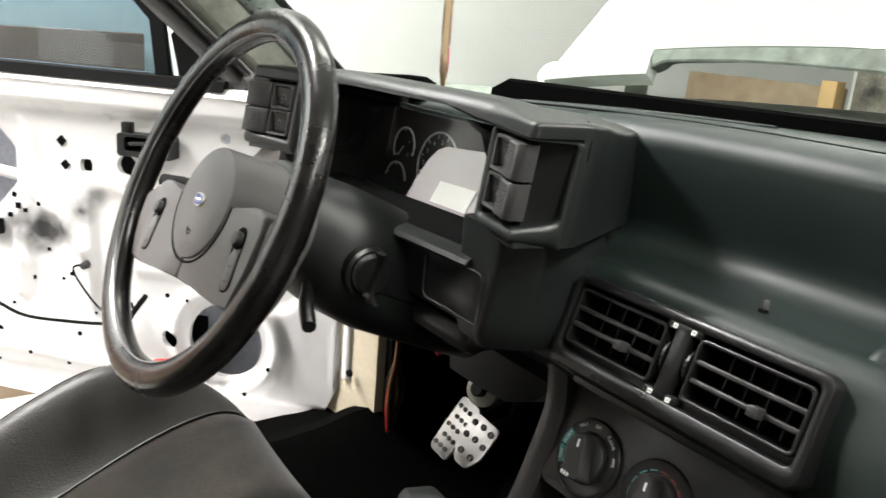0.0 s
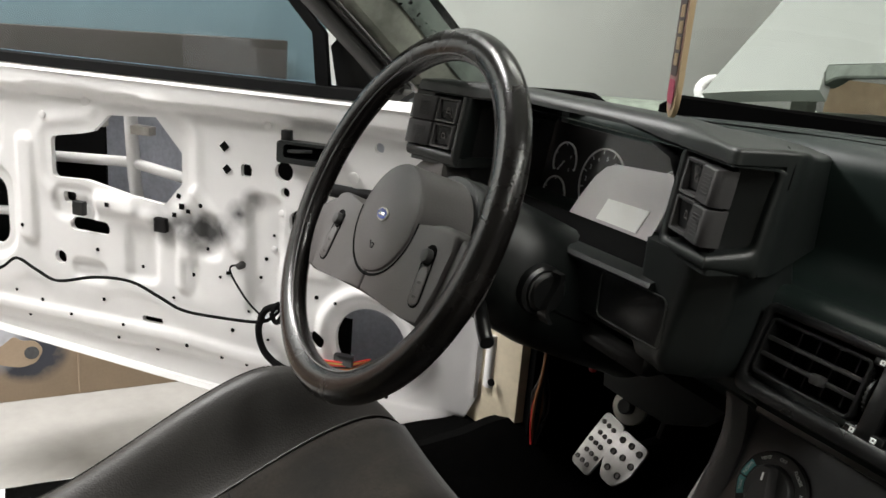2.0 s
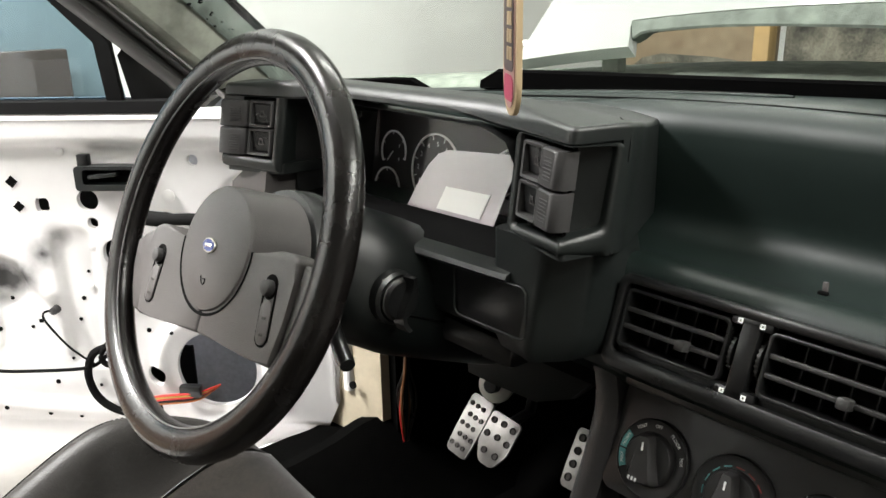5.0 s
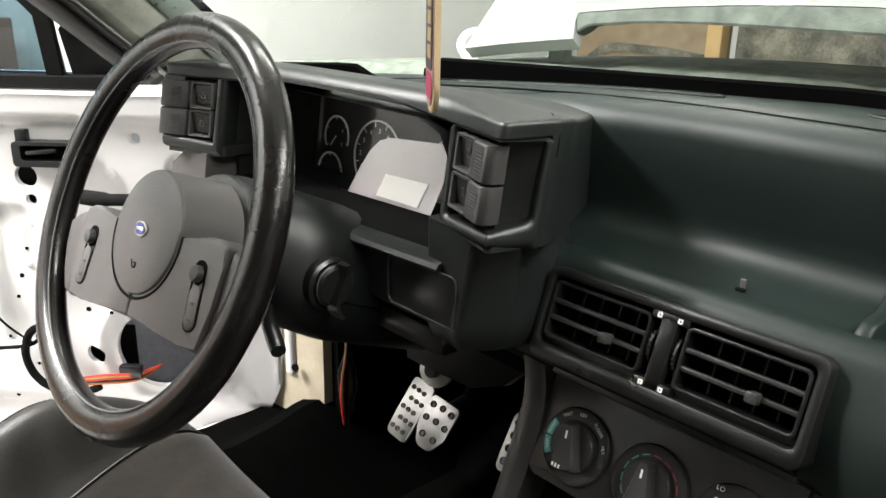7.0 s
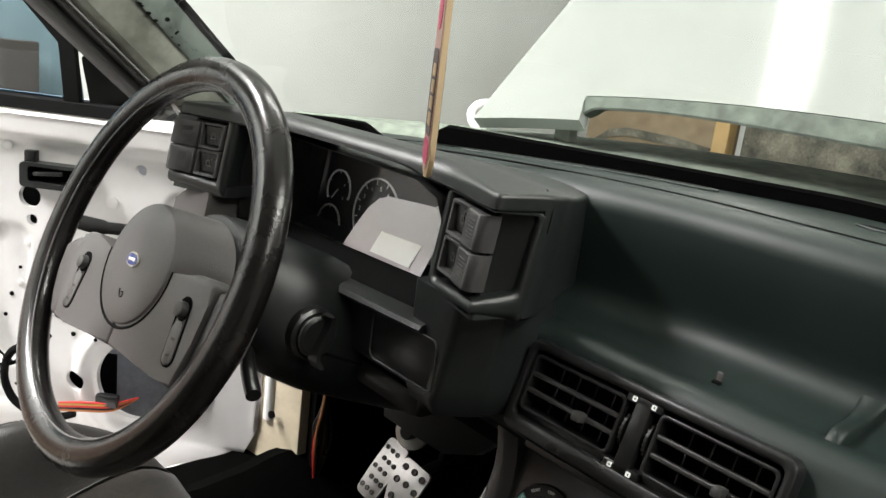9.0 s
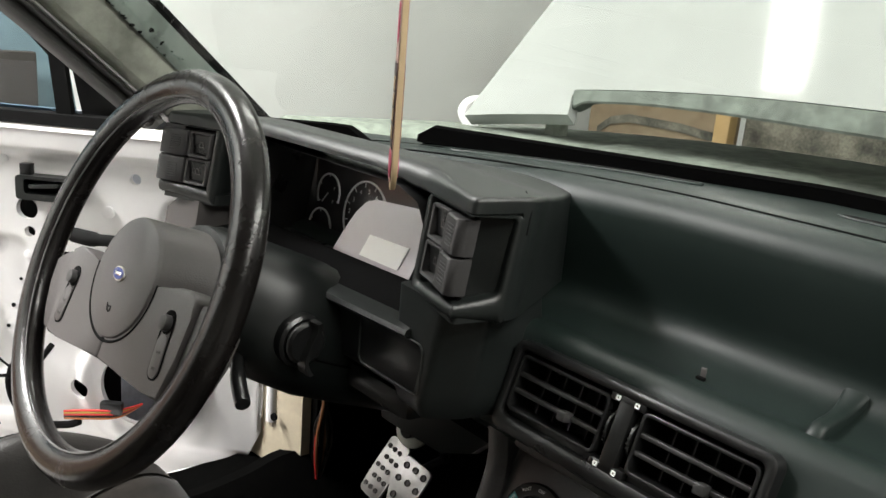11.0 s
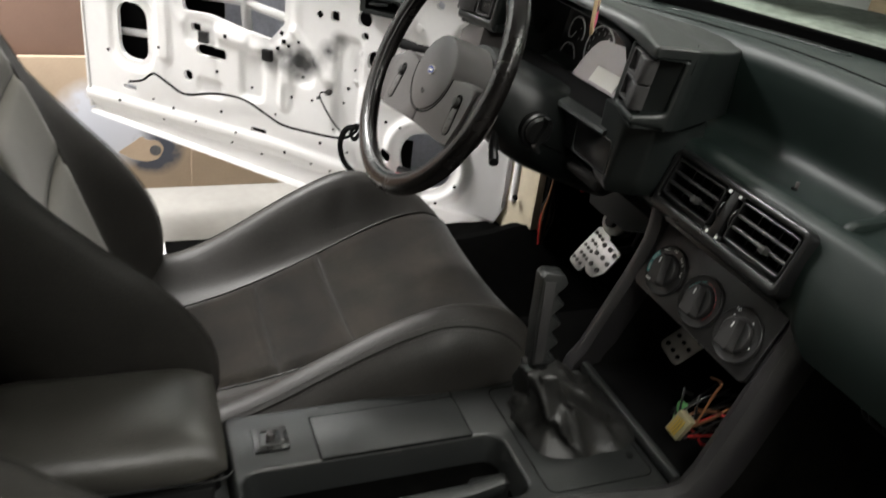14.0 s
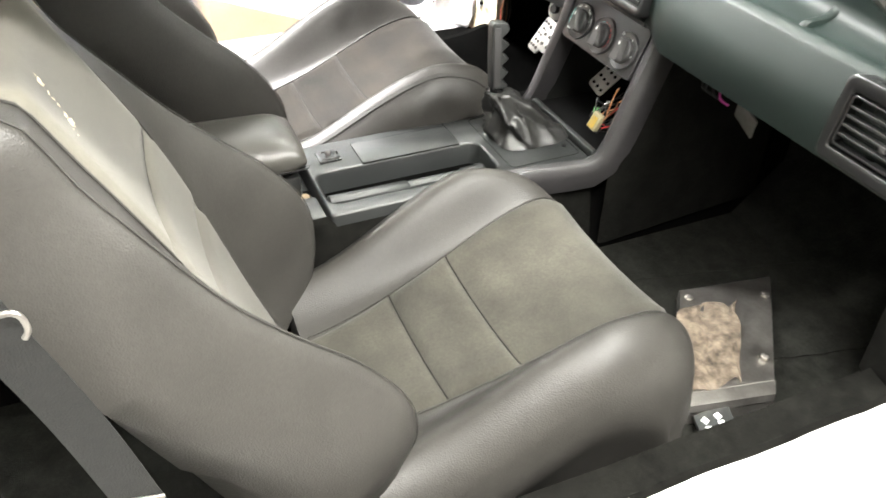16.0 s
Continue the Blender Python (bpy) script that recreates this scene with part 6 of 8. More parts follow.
def back_w(s, v, left=1.0):
    """Depth of the backrest front at s across, v up (0 to 1)."""
    a = abs(s)
    flat = 0.030 + 0.040 * smoothstep(0.0, 0.65, v) - 0.008 * (1 - min(1.0, a / 0.5) ** 2)
    k = smoothstep(0.52, 0.86, a)
    fall = 0.10 * max(0.0, (a - 0.82) / 0.18) ** 2.0
    top = 0.09 * max(0.0, (v - 0.9) / 0.1) ** 2
    return flat * (1 - k) + max(flat, ridge(v) * (left if s < 0 else 1.0)) * k - fall - top


def seat(ox, oy, oz, label, torn, hw=0.268, left=1.0, suede=None, D=0.50):
    leather = M_SEAT if torn else M_SEATSHADE
    st = thing("bucket_seat", (ox, oy - 0.4, FZ), label, "car seat", "front seats")
    corner = lambda a: 1 - math.sqrt(max(0.0, 1 - max(0.0, (a - 0.52) / 0.48) ** 2))
    P = lambda s, t, dz=0.0: Vector((ox + s * (hw - 0.015 * t), oy - D * t - 0.080 * corner(abs(s)) * max(0.0, 1 - t / 0.5), oz + cushion_z(s, t, 0.104 if left < 1 else 0.090) + dz))
    b = mesh()
    vs = grid_surface(b, 56, 40, lambda u, v: P(math.copysign(1 - (1 - abs(2 * u - 1)) ** 1.6, u - 0.5), v ** 1.35))
    ring = [vs[i][0] for i in range(57)] + [vs[56][j] for j in range(1, 41)] + [vs[i][40] for i in range(55, -1, -1)] + [vs[0][j] for j in range(39, 0, -1)]
    last = ring
    for k, (dz, ins) in enumerate(((0.014, -0.002), (0.034, -0.004), (0.060, -0.003), (0.090, 0.006), (0.12, 0.03))):
        cur = []
        for v0 in ring:
            c = v0.co
            top = c.z
            z = max(oz + 0.30, top - dz) if k < 4 else oz + 0.295
            q = Vector((c.x, c.y, 0)) - Vector((ox, oy - D / 2, 0))
            q = q * (1 - ins / max(0.05, q.length))
            cur.append(b.verts.new((ox + q.x, oy - D / 2 + q.y, z)))
        n = len(ring)
        for i in range(n):
            b.faces.new((last[i], last[(i + 1) % n], cur[(i + 1) % n], cur[i]))
        last = cur
    b.faces.new(last[::-1])
    part("cushion", b, leather, st, "grey leather seat cushion with raised bolsters", sharp=60)

    def insert(name, t0, t1, s0, s1, material, up=0.009, fn=None):
        bb = mesh()
        nu, nv = 24, 14

        def q(u, v):
            t = t0 + (t1 - t0) * v
            wd = s0 + (s1 - s0) * v
            s = wd * (2 * u - 1)
            e = min(u, 1 - u) * 2 * wd * hw, min(v, 1 - v) * abs(t1 - t0) * D
            puff = up * min(1.0, max(0.0, min(e)) / 0.012) ** 0.6 + 0.0004
            return fn(s, t, puff) if fn else P(s, t, puff)
        grid_surface(bb, nu, nv, q)
        return part(name, bb, material, st, sharp=70)

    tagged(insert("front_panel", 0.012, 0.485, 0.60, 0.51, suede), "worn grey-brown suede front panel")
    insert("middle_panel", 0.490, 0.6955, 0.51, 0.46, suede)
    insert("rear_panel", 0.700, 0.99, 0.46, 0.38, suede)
    for t_, w_ in ((0.4875, 0.51), (0.6978, 0.46)):
        b = mesh(); tube(b, [P(w_ * (i / 12 - 1), t_, 0.0006) for i in range(25)], 0.0012, 6); part("panel_seam", b, M_SEAMS, st)
    for sgn in (-1, 1):
        if not torn:
            b = mesh()
            tube(b, [P(sgn * (0.90 - 0.05 * t), t, 0.0008) for t in [0.06 + 0.9 * i / 40 for i in range(41)]], 0.0011, 5)
            part("bolster_seam", b, M_SEAMS, st)
        b = mesh()
        tube(b, [P(sgn * (0.605 - 0.205 * max(0.0, t - 0.03)), t, 0.0015) for t in [0.03 + 0.95 * i / 40 for i in range(41)]], 0.0014, 6); part("insert_piping", b, leather, st)
        for off in (() if torn else (0.875, 0.915)):
            b = mesh()
            for i in range(70):
                t = 0.07 + 0.88 * i / 70
                p0, p1 = P(sgn * (off - 0.05 * t), t, 0.0012), P(sgn * (off - 0.05 * (t + 0.006)), t + 0.006, 0.0012)
                tube(b, [p0, p1], 0.0007, 4)
            part("stitching", b, M_STITCH, st)
    # backrest
    H = 0.70
    b0 = Vector((ox, oy - D - 0.045, oz + 0.365))
    bw = lambda v, s=1: 0.268 - (0.075 if torn and s < 0 else 0.035) * smoothstep(0.5, 1.0, v) - 0.02 * smoothstep(0.12, 0.0, v)
    Q = lambda s, v, dw=0.0: b0 + Vector((s * bw(v, s), 0, 0)) + BACK_V * (H * v) + BACK_W * (back_w(s, v, left) + dw)
    b = mesh()
    vs = grid_surface(b, 56, 44, lambda u, v: Q(2 * u - 1, v))
    ring = [vs[i][0] for i in range(57)] + [vs[56][j] for j in range(1, 45)] + [vs[i][44] for i in range(55, -1, -1)] + [vs[0][j] for j in range(43, 0, -1)]
    last = ring
    for k, (dep, ins) in enumerate(((0.04, -0.004), (0.085, 0.004), (0.13, 0.035))):
        cur = []
        mid = b0 + BACK_V * (H / 2)
        for v0 in ring:
            c = v0.co - mid
            w = c.dot(BACK_W)
            flat = c - BACK_W * w
            flat = flat * (1 - ins / max(0.05, flat.length))
            wn = max(-0.045, w - dep) if k < 2 else -0.055
            cur.append(b.verts.new(mid + flat + BACK_W * wn))
        n = len(ring)
        for i in range(n):
            b.faces.new((last[i], last[(i + 1) % n], cur[(i + 1) % n], cur[i]))
        last = cur
    b.faces.new(last[::-1])
    part("backrest", b, leather, st, "grey leather backrest with deep side bolsters", sharp=60)
    bi = lambda s, t, puff: Q(s, t, puff)
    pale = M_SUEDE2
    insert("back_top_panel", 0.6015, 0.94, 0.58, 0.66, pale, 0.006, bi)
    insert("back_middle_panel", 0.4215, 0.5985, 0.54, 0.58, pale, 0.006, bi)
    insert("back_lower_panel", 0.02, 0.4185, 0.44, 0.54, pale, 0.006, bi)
    for sgn in (-1, 1):
        b = mesh(); tube(b, [Q(sgn * (0.86 - 0.04 * v), v, 0.001) for v in [0.05 + 0.88 * i / 40 for i in range(41)]], 0.0009, 5); part("back_seam", b, leather, st)
        b = mesh(); tube(b, [Q(sgn * (0.445 + 0.235 * v), v, 0.0015) for v in [0.02 + 0.92 * i / 40 for i in range(41)]], 0.0014, 6); part("back_piping", b, leather, st)
    if torn:
        b = mesh()
        rng = random.Random(3)
        pts = [(0.20, 0.880), (0.22, 0.870), (0.25, 0.862), (0.27, 0.848), (0.28, 0.832), (0.31, 0.822), (0.34, 0.812), (0.40, 0.812)]
        for i, (s, v) in enumerate(pts):
            for k in range(7):
                r = rng.uniform(0.0012, 0.0026) * (1.7 if i in (1, 5, 6) else 1.0)
                vv = bmesh.ops.create_icosphere(b, subdivisions=2, radius=r)["verts"]
                c = Q(s + rng.uniform(-0.018, 0.018), v + rng.uniform(-0.008, 0.008), 0.0045)
                for q in vv:
                    q.co = c + q.co * rng.uniform(0.7, 1.3)
        part("torn_foam", b, M_FOAM, st, "pale foam showing through a tear")
    # frame and rails under the cushion
    for sgn in (-1, 1):
        b = mesh(); box(b, (ox + sgn * 0.19, oy - 0.27, FZ + 0.03), (0.035, 0.40, 0.05), bevel=0.004); part("seat_rail", b, M_BLACK, st)
    b = mesh(); box(b, (ox, oy - 0.26, oz + 0.30), (0.42, 0.38, 0.05), bevel=0.01); part("pan", b, M_BLACK, st)
    return st


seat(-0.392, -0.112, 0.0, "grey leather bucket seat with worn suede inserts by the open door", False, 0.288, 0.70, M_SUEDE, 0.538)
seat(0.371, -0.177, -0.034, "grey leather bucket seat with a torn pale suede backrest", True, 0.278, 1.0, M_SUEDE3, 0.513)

# seat belts
def belt(pts, name, label, w=0.010):
    ob = thing(name, pts[-1], label, "seat belt", "seat belts")
    b = mesh()
    pp = smooth_path(pts, 8)
    loft(b, [[p + Vector((0, -w, 0.004)), p + Vector((0, w, -0.004)), p + Vector((0.0016, w, -0.004)), p + Vector((0.0016, -w, 0.004))] for p in pp])
    part("webbing", b, M_BELT, ob)
    return ob


bp = belt([(0.700, -1.10, 1.10), (0.700, -1.02, 0.94), (0.700, -0.990, 0.845), (0.700, -0.962, 0.745), (0.700, -0.938, 0.635), (0.69, -0.90, 0.42)], "passenger_belt", "dark grey seat belt webbing hanging beside the torn seat", 0.021)
b = mesh(); tube(b, smooth_path([(0.712, -0.985, 0.872), (0.713, -0.974, 0.873), (0.713, -0.968, 0.867), (0.713, -0.967, 0.855), (0.713, -0.971, 0.848)], 5), 0.0025, 8); part("guide_hook", b, M_STEEL, bp, "bright metal belt guide")
b = mesh(); box(b, (0.7035, -0.930, 0.622), (0.003, 0.030, 0.014), pose(0, 0, 0, -14).to_3x3().to_4x4(), bevel=0.001); part("tag", b, M_STEEL, bp, "pale sewn label")
bd = belt([(-0.60, -1.13, 1.05), (-0.60, -0.97, 0.80), (-0.61, -0.90, 0.60), (-0.64, -0.88, 0.40)], "driver_belt", "black seat belt webbing beside the seat with brown-grey inserts")
b = mesh(); box(b, (-0.597, -0.91, 0.63), (0.016, 0.026, 0.05), pose(0, 0, 0, 20).to_3x3().to_4x4(), bevel=0.004); part("tongue", b, M_CHROME, bd, "bright metal buckle tongue")

# ---- centre console ----
con = thing("centre_console", (0, -0.35, 0.42), "dark plastic centre console with a lidded box and handbrake slot", "console")
CX0, CX1 = -0.118, 0.118
CZT = 0.470


def deck(x0, x1, y0, y1, z0=0.40, bev=0.004, mat_=None, name="deck", zt=CZT):
    bb = mesh(); box(bb, ((x0 + x1) / 2, (y0 + y1) / 2, (z0 + zt) / 2), (x1 - x0, y1 - y0, zt - z0), bevel=bev)
    return part(name, bb, mat_ or M_CONSOLE, con)


# main deck with the rounded handbrake slot
b = mesh()
SLOT, EDGE = (-0.0175, -0.578, 0.0885, -0.2535), (CX0, -0.588, CX1 + 0.004, -0.080)


def grown(r_, d, rad):
    return rounded(r_[0] - d, r_[1] - d, r_[2] + d, r_[3] + d, rad, 7)


loft(b, [[(x, y, z) for x, y in loop] for loop, z in ((grown(EDGE, 0, 0.010), 0.405), (grown(EDGE, 0, 0.010), CZT - 0.0050), (grown(EDGE, -0.0015, 0.009), CZT - 0.0015), (grown(EDGE, -0.005, 0.007), CZT), (grown(SLOT, 0.0050, 0.027), CZT), (grown(SLOT, 0.0015, 0.0235), CZT - 0.0015), (grown(SLOT, 0, 0.022), CZT - 0.0050), (grown(SLOT, -0.004, 0.020), 0.405))], True, False)
part("deck", b, M_CONSOLE, con, sharp=50)
deck(CX0, 0.108, -0.80, -0.590, zt=0.440)
deck(0.040, 0.110, -0.655, -0.591, zt=0.464, bev=0.007)
deck(-0.020, 0.092, -0.580, -0.250, z0=0.39, zt=0.406, mat_=M_DARK, name="slot_floor")
for s in (-1, 1):
    b = mesh()
    loft(b, [[(s * 0.112, y, CZT - 0.006), (s * 0.121, y, CZT - 0.016), (s * 0.128, y, 0.40), (s * 0.150, y, FZ), (s * 0.10, y, FZ)] for y in (-0.80, -0.6, -0.3, -0.075)])
    part("side_panel", b, M_CARPET3 if s > 0 else M_CONSOLE, con)
b = mesh(); box(b, (-0.0570, -0.386, CZT - 0.0005), (0.0745, 0.1935, 0.004), bevel=0.0012); lid = part("box_lid", b, M_CONSOLE, con, "smooth dark ashtray lid")
b = mesh(); box(b, (-0.0185, -0.395, CZT - 0.006), (0.004, 0.022, 0.006), bevel=0.001); part("lid_catch", b, M_SLAT, lid)
b = mesh(); frame_prism(b, rounded(-0.0390, -0.0985, 0.0385, 0.0985, 0.003), rounded(-0.0370, -0.0965, 0.0372, 0.0965, 0.002), pose(-0.0570, -0.386, CZT - 0.002), 0.0024); part("lid_gap", b, M_DARK, con)
b = mesh(); tube(b, [(-0.116, -0.2885, CZT), (-0.024, -0.2885, CZT), (-0.0185, -0.2885, CZT - 0.004)], 0.0009, 6); part("deck_joint", b, M_DARK, con)
b = mesh(); box(b, (-0.0655, -0.5365, CZT + 0.001), (0.042, 0.042, 0.006), bevel=0.002); sw = part("mirror_switch", b, M_BLACK, con, "square black mirror switch")
b = mesh(); frame_prism(b, rounded(-0.015, -0.015, 0.015, 0.015, 0.002), rounded(-0.0115, -0.0115, 0.0115, 0.0115, 0.002), pose(-0.0655, -0.5365, CZT + 0.004), 0.0016); part("switch_rim", b, M_SWITCH, sw)
b = mesh(); lathe(b, [(0.0055, 0), (0.005, 0.007), (0.003, 0.009), (0, 0.009)], pose(-0.0655, -0.5365, CZT + 0.004), 16); part("stick", b, M_HUB, sw)
# coin tray and slots at the back
b = mesh(); box(b, (0.020, -0.618, 0.432), (0.052, 0.05, 0.03), bevel=0.003); part("coin_tray", b, M_DARK, con)
ob = thing("coins", (0.03, -0.62, 0.447), "small heap of copper coins in the console tray", "coins")
rng = random.Random(2)
for i in range(7):
    b = mesh(); lathe(b, [(0.0095, 0), (0.0095, 0.0016)], pose(0.012 + rng.uniform(0, 0.025), -0.63 + rng.uniform(0, 0.025), 0.4475 + 0.0017 * (i // 3), rng.uniform(-8, 8), rng.uniform(-8, 8)), 16); part("coin", b, M_WOOD, ob)
for yy in (-0.598, -0.628):
    b = mesh(); prism(b, rounded(-0.026, -0.008, 0.026, 0.008, 0.0075), pose(-0.055, yy - 0.008, 0.4402), 0.002); part("slot", b, M_DARK, con)

hb = thing("handbrake", (0.05, -0.30, 0.42), "dark plastic handbrake lever lying in the console slot", "handbrake")
b = mesh()
loft(b, [[(x + a, y, z + c) for a, c in ((-w, 0), (-w * 0.8, h * 0.7), (-w * 0.3, h), (w * 0.3, h), (w * 0.8, h * 0.7), (w, 0), (w * 0.7, -h), (-w * 0.7, -h))] for x, y, z, w, h in ((0.050, -0.275, 0.452, 0.010, 0.010), (0.055, -0.32, 0.448, 0.011, 0.011), (0.062, -0.42, 0.452, 0.012, 0.012), (0.0625, -0.425, 0.452, 0.0105, 0.0105), (0.063, -0.43, 0.453, 0.0135, 0.0135), (0.070, -0.54, 0.457, 0.015, 0.015), (0.072, -0.575, 0.460, 0.015, 0.014), (0.072, -0.582, 0.459, 0.009, 0.008))])
part("grip", b, M_CONSOLE, hb)
b = mesh(); box(b, (0.046, -0.29, 0.43), (0.02, 0.05, 0.05), bevel=0.004); part("bracket", b, M_BLACK, hb)

arm = thing("armrest", (-0.055, -0.70, 0.44), "padded grey vinyl armrest lid on the console", "armrest")
b = mesh()
rings = []
for i in range(19):
    t = i / 18
    y = -0.597 - 0.235 * t
    e = (1 - max(0, 1 - t / 0.22) ** 2.4 * 0.55) * (1 - max(0, (t - 0.9) / 0.1) ** 2 * 0.3)
    w, h = 0.084 * (0.86 + 0.14 * e), 0.036 * e
    zc = 0.522 + 0.010 * t
    rings.append([(-0.055 + w * math.copysign(abs(math.cos(a)) ** 0.70, math.cos(a)), y, zc + h * math.copysign(abs(math.sin(a)) ** 0.92, math.sin(a)) + 0.004 * math.sin(a) * (1 if math.sin(a) > 0 else 0)) for a in [2 * math.pi * k / 32 for k in range(32)]])
loft(b, rings)
part("pad", b, M_ARM, arm, "soft grey vinyl pad", sharp=70)
b = mesh(); tube(b, smooth_path([(0.020, -0.592, 0.513), (0.028, -0.61, 0.512), (0.0275, -0.70, 0.514), (0.027, -0.82, 0.522)], 6), 0.0014, 5); part("pad_seam", b, M_BLACK, arm)
b = mesh(); box(b, (-0.052, -0.71, 0.466), (0.146, 0.20, 0.058), bevel=0.006); part("box", b, M_BLACK, arm, "black plastic armrest box")

# shifter
sh = thing("gear_lever", (-0.02, -0.165, CZT), "gear lever with a notched dark grip and a wrinkled leather boot", "gear lever")
b = mesh()
rng = random.Random(5)
rings = []
NB = 72
for k in range(25):
    t = k / 24
    cx, cy, cz = -0.018 - 0.006 * t, -0.148 - 0.060 * t, CZT + 0.001 + 0.094 * t
    hx, hy = 0.048 * (1 - t) ** 0.8 + 0.021, 0.054 * (1 - t) ** 0.8 + 0.021
    row = []
    for i in range(NB):
        a = 2 * math.pi * i / NB
        swell = math.sin(math.pi * min(1.0, t * 1.05)) ** 0.8
        fold_a = (1 - abs(math.sin(2.5 * a + 1.4 * t + 0.5))) ** 1.6
        fold_b = (1 - abs(math.sin(4.5 * a - 2.6 * t + 1.1))) ** 2.0
        r = 1.0 + swell * (0.42 * fold_a + 0.20 * fold_b - 0.30) + 0.05 * noise.noise((3 * math.cos(a), 3 * math.sin(a), 4 * t)) + 0.30 * max(0.0, t - 0.88) / 0.12 * fold_b
        sq = (abs(math.cos(a)) ** 4 + abs(math.sin(a)) ** 4) ** -0.25
        sq = sq * (1 - smoothstep(0.0, 0.3, t)) + 1.04 * smoothstep(0.0, 0.3, t)
        row.append((cx + hx * r * sq * math.cos(a), cy + hy * r * sq * math.sin(a), cz + 0.012 * swell * noise.noise((2.5 * math.cos(a), 2.5 * math.sin(a), 9 + 5 * t))))
    rings.append(row)
loft(b, rings)
part("boot", b, M_BOOT, sh, "wrinkled black leather boot", sharp=75)
b = mesh(); tube(b, [(x, y, CZT + 0.0002) for x, y in rounded(-0.100, -0.236, 0.098, -0.090, 0.012)], 0.0007, 5, True); part("boot_panel_joint", b, M_DARK, sh)
top, foot = Vector((-0.042, -0.236, 0.692)), Vector((-0.026, -0.214, 0.572))
ax_ = (top - foot).normalized()
GM = frame3(foot, (0.15, 1, 0), ax_)      # local x forward-ish, y along the grip
gl = (top - foot).length
outl = [(-0.012, 0.0), (-0.013, gl * 0.5), (-0.013, gl - 0.004), (-0.008, gl + 0.002), (0.013, gl), (0.018, gl - 0.004), (0.018, gl - 0.012)]
for i in range(4):
    y = gl - 0.016 - i * 0.026
    outl += [(0.019, y), (0.006, y - 0.008), (0.004, y - 0.012), (0.008, y - 0.017), (0.019, y - 0.022), (0.020, y - 0.024)]
outl += [(0.012, 0.0)]
b = mesh(); prism(b, outl[::-1], GM @ pose(0, 0, -0.013), 0.026, bevel=0.002); part("grip", b, M_CONSOLE, sh, "dark finger-notched grip")
b = mesh(); prism(b, [(-0.009, 0.004), (-0.0095, gl - 0.008), (0.004, gl - 0.008), (0.003, 0.004)][::-1], GM @ pose(0, 0, 0.0125), 0.0022, bevel=0.0007); part("grip_side", b, M_SWITCH, sh)
b = mesh(); tube(b, [foot + Vector((0.004, 0.01, -0.03)), foot + ax_ * 0.01], 0.012, 12); part("collar", b, M_BLACK, sh)
b = mesh(); lathe(b, [(0.005, 0), (0.005, 0.002), (0.0, 0.0025)], pose(0.062, -0.105, CZT), 12); part("screw", b, M_BLACK, con)

# floor: seat bracket and debris beyond the torn seat
br = thing("floor_bracket", (0.49, 0.0, FZ), "bare steel seat riser caked with rusty dirt on the floor", "bracket")
BA, BB = Vector((0.341, -0.002, 0)), Vector((0.372, 0.183, 0))
BC, BD = Vector((0.628, -0.030, 0)), Vector((0.595, -0.184, 0))


def brk(u, v, z):
    p = (BA * (1 - u) + BD * u) * (1 - v) + (BB * (1 - u) + BC * u) * v
    return Vector((p.x, p.y, z))


b = mesh()
loft(b, [[brk(0.0, v, FZ - 0.01), brk(0.02, v, 0.296), brk(0.06, v, 0.302), brk(0.86, v, 0.298), brk(0.90, v, 0.288), brk(0.98, v, 0.288), brk(1.0, v, FZ - 0.01)] for v in (0.0, 0.04, 0.5, 0.96, 1.0)])
plate = part("riser", b, M_STEEL, br)
b = mesh()
grid_surface(b, 34, 34, lambda u, v: brk(0.20 + 0.66 * u + 0.10 * noise.noise((u * 3, v * 3, 1)), 0.01 + 0.62 * v + 0.12 * noise.noise((u * 3, v * 3, 7)), 0.3015 + 0.010 * max(0.0, math.sin(math.pi * u) * math.sin(math.pi * v)) ** 0.5 * (0.5 + 1.0 * noise.noise((u * 7, v * 7, 3)))))
part("dirt_crust", b, M_DIRT, br, "crumbling rusty dirt")
b = mesh(); loft(b, [[brk(0.885, v, 0.290), brk(0.885, v, 0.305), brk(0.97, v, 0.303), brk(0.985, v, 0.292)] for v in (-0.03, 1.0)]); part("edge_flange", b, M_STEEL, br)
b = mesh(); loft(b, [[(0.600, -0.165, 0.292), (0.600, -0.100, 0.294), (0.600, -0.100, 0.287), (0.600, -0.165, 0.285)], [(0.664, -0.192, 0.300), (0.660, -0.128, 0.300), (0.660, -0.128, 0.293), (0.664, -0.192, 0.293)]]); part("tab", b, M_CONSOLE, br, "dark painted tab")
rng = random.Random(8)
b = mesh()
for i in range(5):
    fx, fy = 0.618 + 0.018 * (i // 2), -0.158 + 0.024 * (i % 2) - 0.006 * (i // 2)
    box(b, (fx, fy, 0.2945 + 0.12 * (fx - 0.60)), (0.011 + rng.uniform(-0.002, 0.003), 0.009, 0.003), pose(0, 0, 0, 0, 9, rng.uniform(-25, 25)).to_3x3().to_4x4())
part("paint_flakes", b, M_PRINT, br, "pale flakes")
for u, v in ((0.12, 0.1), (0.2, 0.93), (0.7, 0.9)):
    b = mesh(); lathe(b, [(0.008, 0), (0.008, 0.006), (0.004, 0.008), (0, 0.008)], pose(*brk(u, v, 0.300)), 10); part("bolt", b, M_STEEL, br)
b = mesh()
rings = []
for i in range(40):
    y = -0.10 + 0.40 * i / 39
    x = 0.281 + 0.222 * (y + 0.019) + 0.004 * noise.noise((y * 25, 0, 0))
    rings.append([(x + dx, y, FZ + dz) for dx, dz in ((-0.012, 0), (-0.005, 0.004), (0.0, 0.0055), (0.03, 0.004), (0.24, 0.0025), (0.24, 0))])
